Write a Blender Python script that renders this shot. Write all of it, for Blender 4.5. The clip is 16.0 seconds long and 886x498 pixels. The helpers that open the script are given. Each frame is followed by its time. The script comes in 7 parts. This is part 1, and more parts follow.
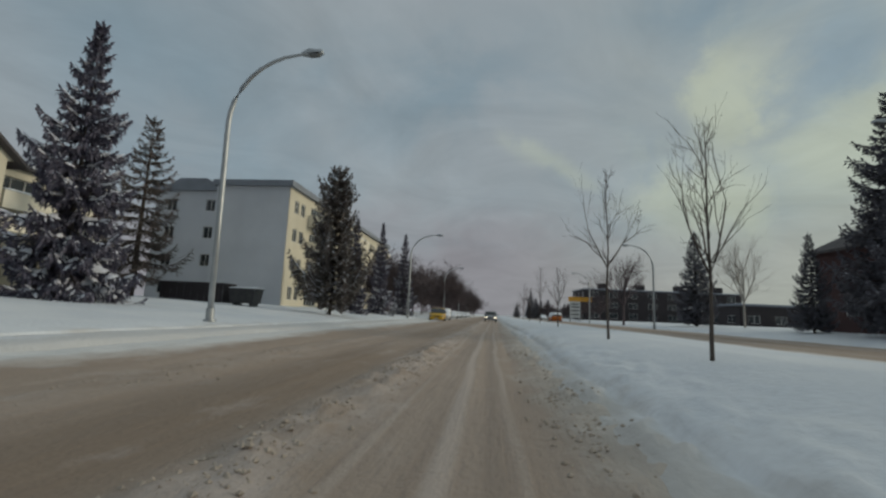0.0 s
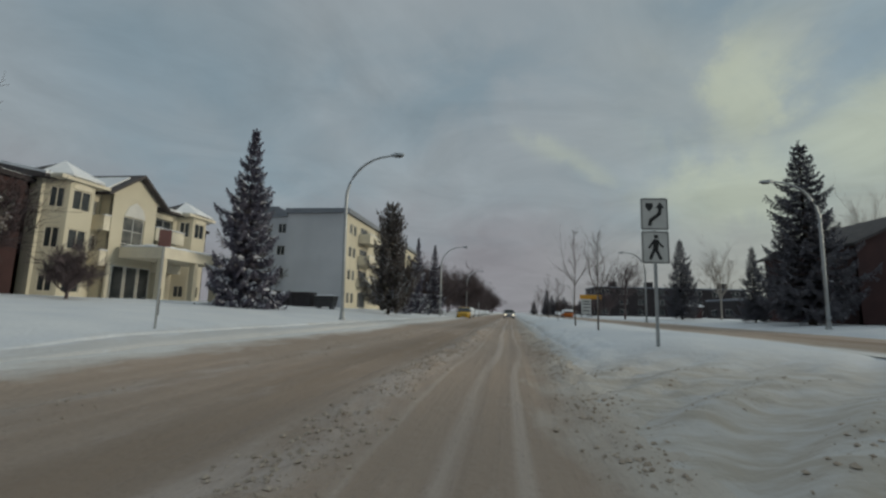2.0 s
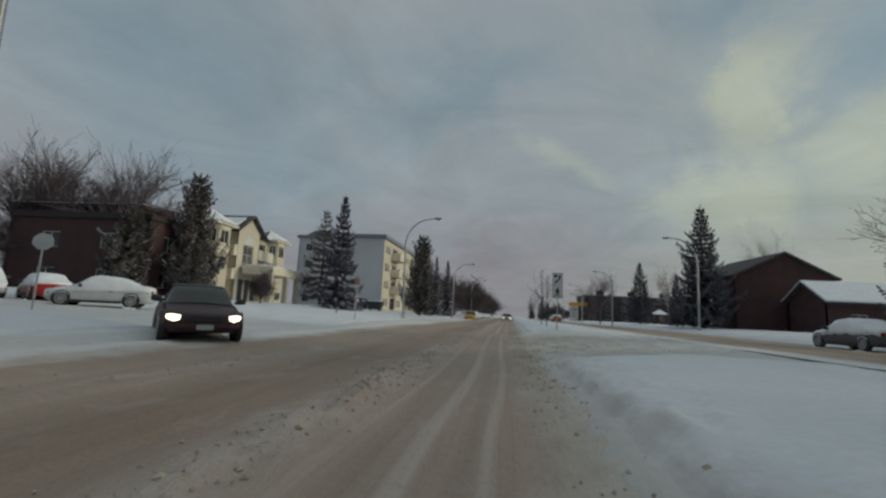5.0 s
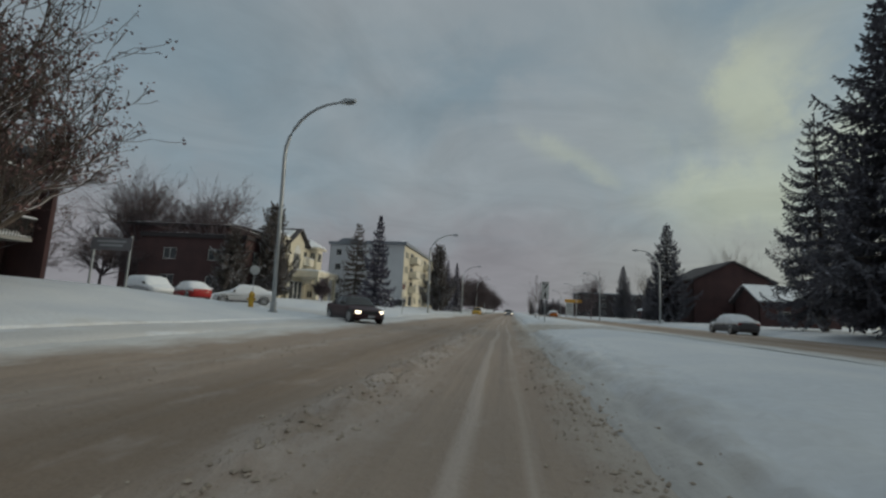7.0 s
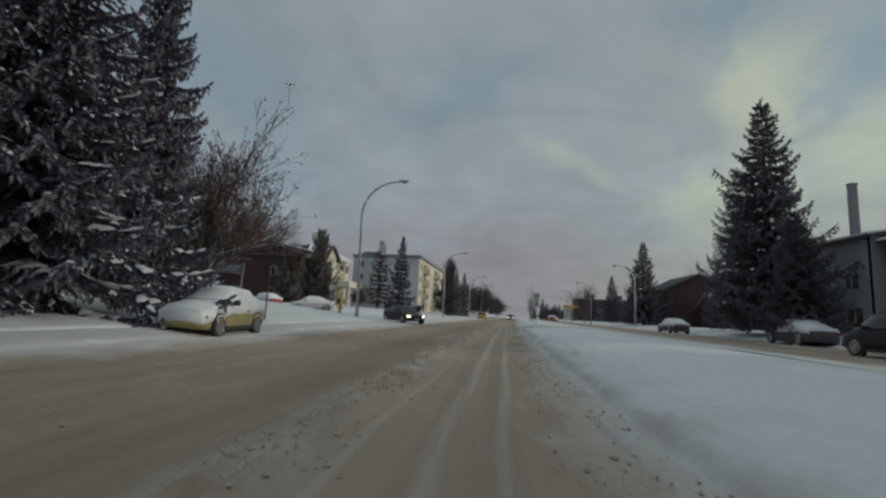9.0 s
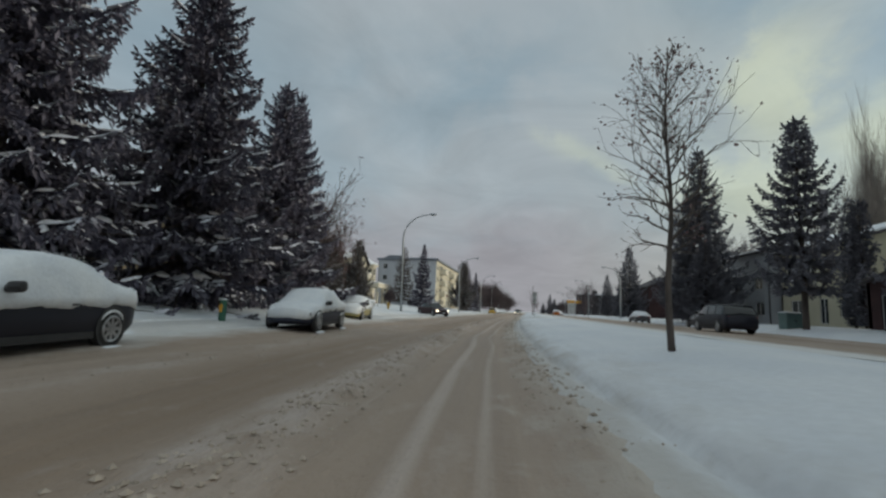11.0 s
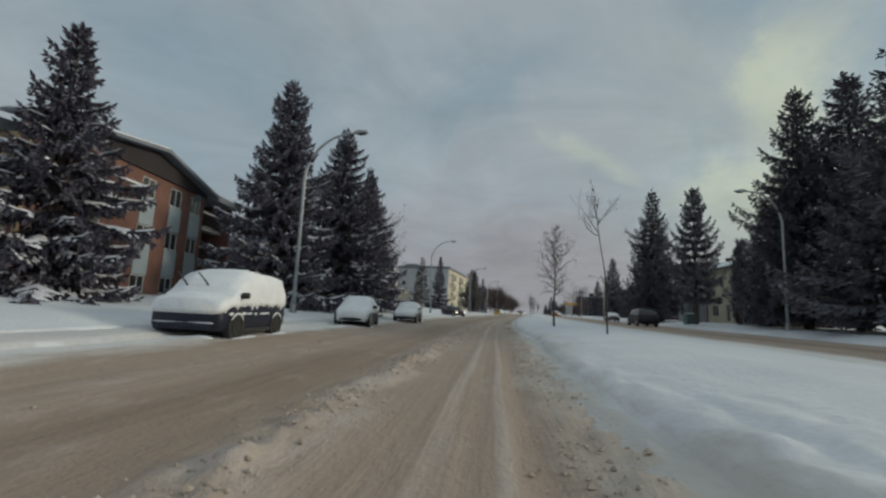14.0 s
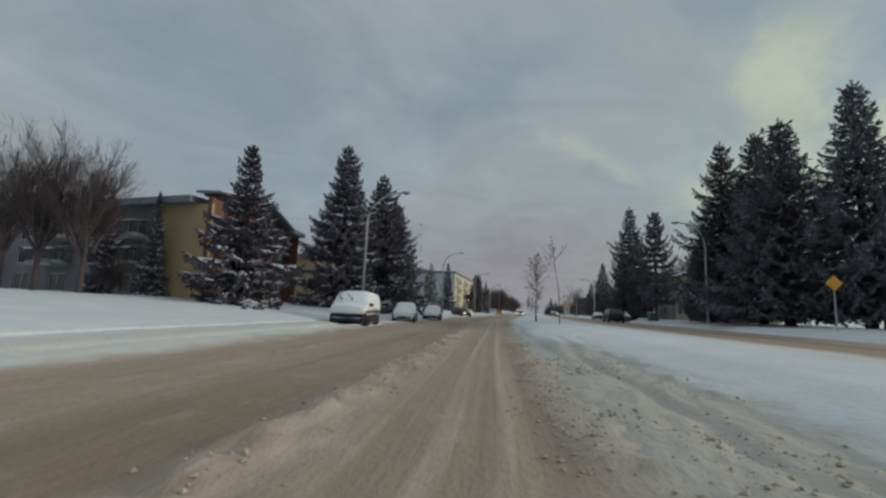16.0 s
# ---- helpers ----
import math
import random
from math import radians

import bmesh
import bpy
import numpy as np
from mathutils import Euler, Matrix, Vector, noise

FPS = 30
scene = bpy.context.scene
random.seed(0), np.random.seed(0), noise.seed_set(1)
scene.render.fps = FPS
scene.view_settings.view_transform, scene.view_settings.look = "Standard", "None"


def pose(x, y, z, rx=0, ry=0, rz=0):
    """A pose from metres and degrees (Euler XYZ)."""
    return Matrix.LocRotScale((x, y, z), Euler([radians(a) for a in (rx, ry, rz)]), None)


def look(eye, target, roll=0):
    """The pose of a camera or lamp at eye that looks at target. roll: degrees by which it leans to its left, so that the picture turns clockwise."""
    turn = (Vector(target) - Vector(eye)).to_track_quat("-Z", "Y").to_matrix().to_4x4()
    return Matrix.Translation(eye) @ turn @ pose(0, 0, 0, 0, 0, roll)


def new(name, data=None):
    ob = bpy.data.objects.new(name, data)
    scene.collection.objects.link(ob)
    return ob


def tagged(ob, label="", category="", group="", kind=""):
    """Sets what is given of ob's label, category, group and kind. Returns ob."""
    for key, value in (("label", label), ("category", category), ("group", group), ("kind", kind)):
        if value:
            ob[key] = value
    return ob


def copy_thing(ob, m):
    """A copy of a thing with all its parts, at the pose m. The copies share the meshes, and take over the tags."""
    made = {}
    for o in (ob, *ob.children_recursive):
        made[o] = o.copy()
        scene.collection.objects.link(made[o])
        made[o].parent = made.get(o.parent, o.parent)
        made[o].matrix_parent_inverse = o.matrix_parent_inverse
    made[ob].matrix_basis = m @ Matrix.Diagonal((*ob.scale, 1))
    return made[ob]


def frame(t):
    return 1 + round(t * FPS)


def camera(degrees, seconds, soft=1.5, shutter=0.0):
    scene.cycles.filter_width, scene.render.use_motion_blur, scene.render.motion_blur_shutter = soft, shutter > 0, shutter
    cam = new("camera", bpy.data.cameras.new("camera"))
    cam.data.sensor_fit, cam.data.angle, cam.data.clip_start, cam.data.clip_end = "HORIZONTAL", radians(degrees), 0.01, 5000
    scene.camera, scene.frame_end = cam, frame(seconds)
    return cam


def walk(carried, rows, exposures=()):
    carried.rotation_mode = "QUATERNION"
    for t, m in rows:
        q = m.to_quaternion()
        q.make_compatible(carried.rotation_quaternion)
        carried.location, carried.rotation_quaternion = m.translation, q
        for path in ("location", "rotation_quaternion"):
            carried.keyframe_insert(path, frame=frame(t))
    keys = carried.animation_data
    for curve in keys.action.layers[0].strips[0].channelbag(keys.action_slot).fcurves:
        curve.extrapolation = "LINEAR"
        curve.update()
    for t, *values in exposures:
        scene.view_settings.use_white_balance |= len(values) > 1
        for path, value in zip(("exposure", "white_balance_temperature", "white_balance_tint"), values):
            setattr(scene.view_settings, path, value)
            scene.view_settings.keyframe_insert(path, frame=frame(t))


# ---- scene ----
cam = camera(89.2, 16.0, soft=2.5)
# seconds, place of the eye, then yaw, pitch and roll of a rear-facing camera in a car that drives away
PATH = [
    (0.0, 0.000, 0.000, 1.059, 3.522, 8.113, -2.508),
    (0.5, -0.170, -2.508, 1.076, 3.335, 8.038, -2.027),
    (1.0, -0.320, -5.050, 1.075, 4.166, 7.813, -1.098),
    (1.5, -0.455, -7.698, 1.064, 4.706, 7.719, -1.431),
    (2.0, -0.524, -10.463, 1.088, 5.737, 7.821, -1.629),
    (2.5, -0.532, -13.242, 1.089, 6.333, 7.918, -2.438),
    (3.0, -0.520, -16.015, 1.080, 6.002, 8.291, -2.492),
    (3.5, -0.518, -18.805, 1.075, 5.823, 8.241, -2.899),
    (4.0, -0.539, -21.602, 1.078, 5.303, 8.667, -2.777),
    (6.5, -1.371, -37.135, 1.066, 6.531, 7.112, -2.917),
    (7.0, -1.471, -39.921, 1.078, 5.858, 7.529, -3.027),
    (7.5, -1.548, -42.760, 1.073, 5.947, 7.824, -2.161),
    (8.0, -1.588, -45.751, 1.066, 6.799, 8.033, -2.670),
    (8.5, -1.598, -48.775, 1.087, 6.240, 8.161, -3.154),
    (11.0, -0.912, -65.386, 1.004, 7.715, 7.494, -2.654),
    (11.5, -0.836, -68.149, 1.020, 8.137, 7.598, -2.721),
    (12.0, -0.766, -70.962, 1.023, 8.272, 7.469, -2.714),
    (12.5, -0.755, -73.724, 1.039, 7.744, 7.692, -2.398),
    (13.0, -0.693, -76.613, 1.053, 8.557, 7.624, -1.664),
    (13.5, -0.594, -79.475, 1.078, 8.759, 7.445, -2.749),
    (14.0, -0.500, -82.349, 1.108, 8.329, 7.578, -2.653),
    (14.5, -0.404, -85.265, 1.114, 7.858, 7.571, -2.550),
    (15.0, -0.290, -88.235, 1.105, 8.257, 7.971, -2.159),
    (15.5, -0.149, -91.267, 1.106, 8.406, 7.622, -2.287),
    (16.0, -0.000, -94.346, 1.103, 8.660, 7.685, -2.257),
]
walk(cam, [(t, pose(x, y, z, 90 + pitch, roll, yaw)) for t, x, y, z, yaw, pitch, roll in PATH],
     [(0.0, 0.0), (2.5, -0.02), (7.0, -0.08), (8.5, -0.08), (11.0, 0.31), (11.6, 0.24), (12.2, 0.19), (14.0, 0.18), (16.0, 0.12)])

# ---- light ----
SUN_ELEVATION, SUN_AZIMUTH = 17.0, 8.0      # degrees; azimuth from +x towards +y
sun_way = Vector((math.cos(radians(SUN_AZIMUTH)) * math.cos(radians(SUN_ELEVATION)), math.sin(radians(SUN_AZIMUTH)) * math.cos(radians(SUN_ELEVATION)), math.sin(radians(SUN_ELEVATION))))
sun = new("sun", bpy.data.lights.new("sun", "SUN"))
sun.data.energy, sun.data.angle, sun.data.color = 1.4, radians(11), (0.96, 0.87, 0.68)
sun.matrix_world = look(sun_way * 100, (0, 0, 0))

world = bpy.data.worlds.new("winter_sky")
scene.world = world
world.use_nodes = True
wn, wl = world.node_tree.nodes, world.node_tree.links
wn.clear()


def wnode(kind, **values):
    n = wn.new(kind)
    for key, value in values.items():
        if key == "op":
            n.operation = value
        else:
            n.inputs[int(key[1:])].default_value = value
    return n


def wmath(op, a, b=None, clamp=False):
    n = wn.new("ShaderNodeMath")
    n.operation, n.use_clamp = op, clamp
    for i, s in enumerate((a, b)):
        if s is None:
            continue
        if isinstance(s, (int, float)):
            n.inputs[i].default_value = s
        else:
            wl.new(s, n.inputs[i])
    return n.outputs[0]


def wmix(factor, a, b):
    n = wn.new("ShaderNodeMix")
    n.data_type = "RGBA"
    wl.new(factor, n.inputs[0])
    for i, s in ((6, a), (7, b)):
        if isinstance(s, tuple):
            n.inputs[i].default_value = (*s, 1)
        else:
            wl.new(s, n.inputs[i])
    return n.outputs[2]


sky = wn.new("ShaderNodeTexSky")
sky.sky_type, sky.sun_disc = "NISHITA", False
sky.sun_elevation, sky.sun_rotation = radians(SUN_ELEVATION), radians(90 - SUN_AZIMUTH)
sky.air_density, sky.dust_density, sky.ozone_density = 1.0, 1.0, 2.0
co = wn.new("ShaderNodeTexCoord")
sep = wn.new("ShaderNodeSeparateXYZ")
wl.new(co.outputs["Generated"], sep.inputs[0])
dx, dy, dz = sep.outputs
up = wmath("MAXIMUM", dz, 0.0)
den = wmath("ADD", up, 0.16)
flat = wn.new("ShaderNodeCombineXYZ")
wl.new(wmath("DIVIDE", dx, den), flat.inputs[0])
wl.new(wmath("DIVIDE", dy, den), flat.inputs[1])


def wnoise(vector, scale, detail, rough, distortion=0.0):
    n = wn.new("ShaderNodeTexNoise")
    n.inputs["Scale"].default_value, n.inputs["Detail"].default_value = scale, detail
    n.inputs["Roughness"].default_value, n.inputs["Distortion"].default_value = rough, distortion
    wl.new(vector, n.inputs["Vector"])
    return n.outputs["Fac"]


def wstep(value, low, high):
    n = wn.new("ShaderNodeMapRange")
    n.interpolation_type = "SMOOTHSTEP"
    n.inputs[1].default_value, n.inputs[2].default_value = low, high
    wl.new(value, n.inputs[0])
    return n.outputs[0]


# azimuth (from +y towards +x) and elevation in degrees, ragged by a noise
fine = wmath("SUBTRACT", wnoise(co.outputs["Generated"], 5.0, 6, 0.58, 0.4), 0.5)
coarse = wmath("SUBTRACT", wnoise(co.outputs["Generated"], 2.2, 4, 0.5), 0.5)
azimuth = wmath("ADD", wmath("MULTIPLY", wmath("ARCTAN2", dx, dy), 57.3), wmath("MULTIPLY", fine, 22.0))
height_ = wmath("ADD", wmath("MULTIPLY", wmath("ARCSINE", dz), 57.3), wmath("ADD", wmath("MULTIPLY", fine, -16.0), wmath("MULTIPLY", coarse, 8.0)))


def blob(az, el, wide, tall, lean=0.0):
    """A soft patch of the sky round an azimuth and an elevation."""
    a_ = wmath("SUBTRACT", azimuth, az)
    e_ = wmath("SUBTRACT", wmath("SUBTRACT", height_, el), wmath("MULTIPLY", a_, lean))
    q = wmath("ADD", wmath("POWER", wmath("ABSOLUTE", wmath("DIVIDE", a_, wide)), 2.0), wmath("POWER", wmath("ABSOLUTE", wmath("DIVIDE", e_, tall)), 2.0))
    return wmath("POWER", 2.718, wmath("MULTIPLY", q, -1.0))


sheet = wstep(wnoise(flat.outputs[0], 0.75, 5, 0.55, 0.6), 0.28, 0.58)      # thin high cloud over pale blue
sunward = wstep(dx, 0.0, 0.75)
blue = wmix(sunward, (1.98, 2.84, 3.22), (2.20, 3.15, 3.68))
part_blue = wn.new("ShaderNodeValue")
part_blue.outputs[0].default_value = 0.75
clear = wmix(part_blue.outputs[0], sky.outputs[0], blue)
layer = wmix(sunward, (2.96, 3.36, 3.60), (3.48, 3.95, 3.78))
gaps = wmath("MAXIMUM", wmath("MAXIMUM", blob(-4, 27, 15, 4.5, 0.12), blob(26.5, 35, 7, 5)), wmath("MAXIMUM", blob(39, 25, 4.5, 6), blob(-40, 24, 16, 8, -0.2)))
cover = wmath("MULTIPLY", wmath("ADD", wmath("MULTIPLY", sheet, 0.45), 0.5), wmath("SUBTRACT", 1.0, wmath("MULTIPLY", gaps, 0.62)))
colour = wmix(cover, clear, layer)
high = wstep(height_, 42.0, 60.0)
colour = wmix(high, colour, (4.2, 4.85, 4.95))
band = wstep(height_, 17.0, 3.0)
colour = wmix(wmath("MULTIPLY", band, 0.85), colour, wmix(sunward, (2.52, 2.46, 2.66), (3.80, 4.05, 3.50)))
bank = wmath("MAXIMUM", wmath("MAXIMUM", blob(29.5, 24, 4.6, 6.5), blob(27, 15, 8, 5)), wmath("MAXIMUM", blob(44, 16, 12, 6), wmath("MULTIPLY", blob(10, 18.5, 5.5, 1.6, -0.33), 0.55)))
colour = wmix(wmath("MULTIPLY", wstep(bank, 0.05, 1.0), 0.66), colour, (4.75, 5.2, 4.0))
wisp = wnoise(flat.outputs[0], 1.6, 7, 0.62, 1.2)
shade = wn.new("ShaderNodeMapRange")
shade.inputs[1].default_value, shade.inputs[2].default_value, shade.inputs[3].default_value, shade.inputs[4].default_value = 0.3, 0.7, 0.90, 1.09
wl.new(wisp, shade.inputs[0])
streaks = wn.new("ShaderNodeVectorMath")
streaks.operation = "SCALE"
wl.new(colour, streaks.inputs[0])
wl.new(shade.outputs[0], streaks.inputs["Scale"])
colour = streaks.outputs[0]
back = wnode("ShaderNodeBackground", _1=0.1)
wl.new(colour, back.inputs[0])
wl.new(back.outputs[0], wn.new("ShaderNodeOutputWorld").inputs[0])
scene.view_settings.exposure = 0.0

# ---- materials ----


def material(name, colour, second=None, scale=3.0, fine=40.0, rough=0.7, metal=0.0, bump=0.15, depth=0.01, stretch=(1, 1, 1), vary=0.0, spot=None, coords="Object"):
    """A surface with broad patches between two colours, fine grain, relief, and a tone of its own for each piece."""
    m = bpy.data.materials.new(name)
    m.use_nodes = True
    n, l = m.node_tree.nodes, m.node_tree.links
    b = n["Principled BSDF"]
    b.inputs["Metallic"].default_value = metal
    tc = n.new("ShaderNodeTexCoord")
    mp = n.new("ShaderNodeMapping")
    mp.inputs["Scale"].default_value = stretch
    l.new(tc.outputs[coords], mp.inputs[0])
    big, small = n.new("ShaderNodeTexNoise"), n.new("ShaderNodeTexNoise")
    for t, s, d in ((big, scale, 5), (small, fine, 4)):
        t.inputs["Scale"].default_value, t.inputs["Detail"].default_value = s, d
        l.new(mp.outputs[0], t.inputs["Vector"])
    ramp = n.new("ShaderNodeMapRange")
    ramp.inputs[1].default_value, ramp.inputs[2].default_value = 0.35, 0.65
    l.new(big.outputs["Fac"], ramp.inputs[0])
    second = second or tuple(c * 0.8 for c in colour)
    mix = n.new("ShaderNodeMix")
    mix.data_type = "RGBA"
    mix.inputs[6].default_value, mix.inputs[7].default_value = (*colour, 1), (*second, 1)
    l.new(ramp.outputs[0], mix.inputs[0])
    out = mix.outputs[2]
    if spot:
        sr = n.new("ShaderNodeMapRange")
        sr.inputs[1].default_value, sr.inputs[2].default_value = 0.56, 0.66
        l.new(small.outputs["Fac"], sr.inputs[0])
        m2 = n.new("ShaderNodeMix")
        m2.data_type = "RGBA"
        m2.inputs[7].default_value = (*spot, 1)
        l.new(out, m2.inputs[6])
        l.new(sr.outputs[0], m2.inputs[0])
        out = m2.outputs[2]
    hsv = n.new("ShaderNodeHueSaturation")
    l.new(out, hsv.inputs["Color"])
    grain = n.new("ShaderNodeMapRange")
    grain.inputs[3].default_value, grain.inputs[4].default_value = 0.86, 1.14
    l.new(small.outputs["Fac"], grain.inputs[0])
    value = grain.outputs[0]
    if vary:
        info = n.new("ShaderNodeObjectInfo")
        vr = n.new("ShaderNodeMapRange")
        vr.inputs[3].default_value, vr.inputs[4].default_value = 1 - vary, 1 + vary
        l.new(info.outputs["Random"], vr.inputs[0])
        mul = n.new("ShaderNodeMath")
        mul.operation = "MULTIPLY"
        l.new(value, mul.inputs[0])
        l.new(vr.outputs[0], mul.inputs[1])
        value = mul.outputs[0]
    l.new(value, hsv.inputs["Value"])
    l.new(hsv.outputs[0], b.inputs["Base Color"])
    rr = n.new("ShaderNodeMapRange")
    rr.inputs[3].default_value, rr.inputs[4].default_value = max(0.02, rough - 0.1), min(1, rough + 0.1)
    l.new(small.outputs["Fac"], rr.inputs[0])
    l.new(rr.outputs[0], b.inputs["Roughness"])
    if bump:
        bp = n.new("ShaderNodeBump")
        bp.inputs["Strength"].default_value, bp.inputs["Distance"].default_value = bump, depth
        l.new(small.outputs["Fac"], bp.inputs["Height"])
        l.new(bp.outputs[0], b.inputs["Normal"])
    return m


SNOW_LOAD = material("snow_on_things", (0.79, 0.81, 0.84), (0.70, 0.73, 0.78), 2.0, 18.0, 0.6, bump=0.4, depth=0.02)
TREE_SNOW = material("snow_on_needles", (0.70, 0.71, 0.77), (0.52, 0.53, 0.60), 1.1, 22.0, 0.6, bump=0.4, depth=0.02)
CLOD = material("dirty_snow_clods", (0.44, 0.375, 0.315), (0.36, 0.30, 0.245), 1.5, 14.0, 0.8, bump=0.6, depth=0.02)
# each lump has a tone of its own
cn, cl = CLOD.node_tree.nodes, CLOD.node_tree.links
island, tone = cn.new("ShaderNodeNewGeometry"), cn.new("ShaderNodeMapRange")
tone.inputs[3].default_value, tone.inputs[4].default_value = 0.86, 1.16
cl.new(island.outputs["Random Per Island"], tone.inputs[0])
hue = next(q for q in cn if q.bl_idname == "ShaderNodeHueSaturation")
cl.new(tone.outputs[0], hue.inputs["Value"])
SPRUCE = material("spruce_needles", (0.088, 0.084, 0.120), (0.128, 0.118, 0.156), 1.2, 25, 0.75, vary=0.2)
PINE = material("pine_needles", (0.105, 0.096, 0.090), (0.150, 0.124, 0.112), 1.0, 25, 0.75, vary=0.15)
BARE_SPRUCE = material("dark_spruce_needles", (0.116, 0.120, 0.146), (0.164, 0.162, 0.188), 1.2, 25, 0.75, vary=0.2)


def dusted(m, amount, colour=(0.62, 0.63, 0.69)):
    """Snow caught in clumps on the faces of a material that look up."""
    n, l = m.node_tree.nodes, m.node_tree.links
    b = n["Principled BSDF"]
    base = b.inputs["Base Color"].links[0].from_socket
    geo, sep_, tc = n.new("ShaderNodeNewGeometry"), n.new("ShaderNodeSeparateXYZ"), n.new("ShaderNodeTexCoord")
    l.new(geo.outputs["Normal"], sep_.inputs[0])
    noise = n.new("ShaderNodeTexNoise")
    noise.inputs["Scale"].default_value, noise.inputs["Detail"].default_value, noise.inputs["Roughness"].default_value = 1.1, 4, 0.6
    l.new(tc.outputs["Object"], noise.inputs["Vector"])
    up_, clumps, both, mix = n.new("ShaderNodeMapRange"), n.new("ShaderNodeMapRange"), n.new("ShaderNodeMath"), n.new("ShaderNodeMix")
    up_.inputs[1].default_value, up_.inputs[2].default_value = 0.30, 0.75
    clumps.inputs[1].default_value, clumps.inputs[2].default_value = 0.66 - 0.30 * amount, 0.80 - 0.30 * amount
    l.new(sep_.outputs[2], up_.inputs[0])
    l.new(noise.outputs["Fac"], clumps.inputs[0])
    both.operation = "MULTIPLY"
    l.new(up_.outputs[0], both.inputs[0])
    l.new(clumps.outputs[0], both.inputs[1])
    mix.data_type = "RGBA"
    mix.inputs[7].default_value = (*colour, 1)
    l.new(both.outputs[0], mix.inputs[0])
    l.new(base, mix.inputs[6])
    l.new(mix.outputs[2], b.inputs["Base Color"])


dusted(SPRUCE, 0.42)
dusted(BARE_SPRUCE, 0.22)
dusted(PINE, 0.6)
LARCH = material("larch_twigs", (0.12, 0.088, 0.082), (0.08, 0.075, 0.068), 1.0, 25, 0.8, vary=0.15)
BARK = material("bark", (0.10, 0.080, 0.068), (0.055, 0.045, 0.04), 4, 30, 0.9, bump=0.7, depth=0.02, stretch=(1, 1, 0.3))
TWIG = material("twigs", (0.105, 0.080, 0.086), (0.070, 0.054, 0.060), 2, 30, 0.85, vary=0.2)
PALE_BARK = material("pale_bark", (0.26, 0.23, 0.20), (0.15, 0.13, 0.12), 3, 25, 0.85, bump=0.5, stretch=(1, 1, 0.3))
DRY_LEAF = material("dry_leaves", (0.125, 0.070, 0.074), (0.165, 0.10, 0.095), 3, 30, 0.8)
STEEL = material("galvanised_steel", (0.42, 0.44, 0.45), (0.33, 0.35, 0.37), 1.5, 60, 0.45, metal=0.6, bump=0.05)
DARK_METAL = material("dark_metal", (0.04, 0.04, 0.045), (0.06, 0.06, 0.06), 3, 50, 0.5, metal=0.3)
WHITE_STUCCO = material("white_stucco", (0.58, 0.60, 0.64), (0.50, 0.52, 0.56), 0.25, 30, 0.9, bump=0.4)
CREAM_STUCCO = material("cream_stucco", (0.61, 0.565, 0.45), (0.53, 0.49, 0.39), 0.3, 30, 0.9, bump=0.4)
CREAM_TRIM = material("cream_trim", (0.73, 0.68, 0.56), (0.65, 0.60, 0.49), 1, 40, 0.7)
TAN_STUCCO = material("tan_stucco", (0.43, 0.325, 0.195), (0.37, 0.28, 0.17), 0.3, 25, 0.9, bump=0.4)
BRICK = material("orange_brick", (0.240, 0.122, 0.096), (0.190, 0.094, 0.076), 1.2, 22, 0.9, bump=0.6, vary=0.16)
BROWN_BRICK = material("brown_brick", (0.070, 0.035, 0.035), (0.052, 0.027, 0.028), 0.8, 25, 0.9, bump=0.5)
DARK_SIDING = material("dark_brown_siding", (0.034, 0.027, 0.030), (0.026, 0.021, 0.024), 0.8, 30, 0.8, bump=0.2)
BLUE_PANEL = material("grey_blue_panel", (0.36, 0.42, 0.46), (0.31, 0.37, 0.41), 0.8, 40, 0.6)
YELLOW_STUCCO = material("yellow_stucco", (0.50, 0.465, 0.35), (0.43, 0.40, 0.30), 0.4, 25, 0.9, bump=0.4)
WING_STUCCO = material("dull_wing_stucco", (0.21, 0.20, 0.215), (0.17, 0.165, 0.18), 0.4, 25, 0.9, bump=0.4)
GREY_STUCCO = material("grey_stucco", (0.42, 0.43, 0.45), (0.36, 0.37, 0.39), 0.4, 25, 0.9, bump=0.4)
ROOF = material("dark_shingles", (0.06, 0.055, 0.06), (0.09, 0.08, 0.08), 1.5, 12, 0.9, bump=0.6, depth=0.02)
FASCIA = material("grey_fascia", (0.20, 0.22, 0.26), (0.17, 0.19, 0.22), 1, 30, 0.6)
FRAME_WHITE = material("white_window_frame", (0.62, 0.62, 0.60), (0.54, 0.54, 0.53), 2, 40, 0.5)
GLASS = material("dark_window_glass", (0.025, 0.03, 0.035), (0.05, 0.055, 0.06), 0.7, 3, 0.08, bump=0)
CURTAIN_GLASS = material("curtained_window_glass", (0.16, 0.16, 0.15), (0.05, 0.055, 0.06), 1.2, 5, 0.12, bump=0)
CONCRETE = material("concrete", (0.36, 0.35, 0.33), (0.28, 0.27, 0.26), 1, 30, 0.9, bump=0.4)
TYRE = material("tyre_rubber", (0.02, 0.02, 0.02), (0.03, 0.03, 0.03), 5, 50, 0.85)
RIM = material("alloy_rim", (0.45, 0.45, 0.46), (0.35, 0.35, 0.36), 5, 50, 0.35, metal=0.8, bump=0)
CAR_GLASS = material("car_glass", (0.015, 0.017, 0.02), (0.02, 0.022, 0.025), 1, 5, 0.05, bump=0)
TRIM_BLACK = material("black_plastic", (0.022, 0.022, 0.024), (0.03, 0.03, 0.032), 4, 60, 0.55)
SIGN_WHITE = material("sign_face_white", (0.62, 0.63, 0.62), (0.55, 0.56, 0.55), 2, 40, 0.4, bump=0.03)
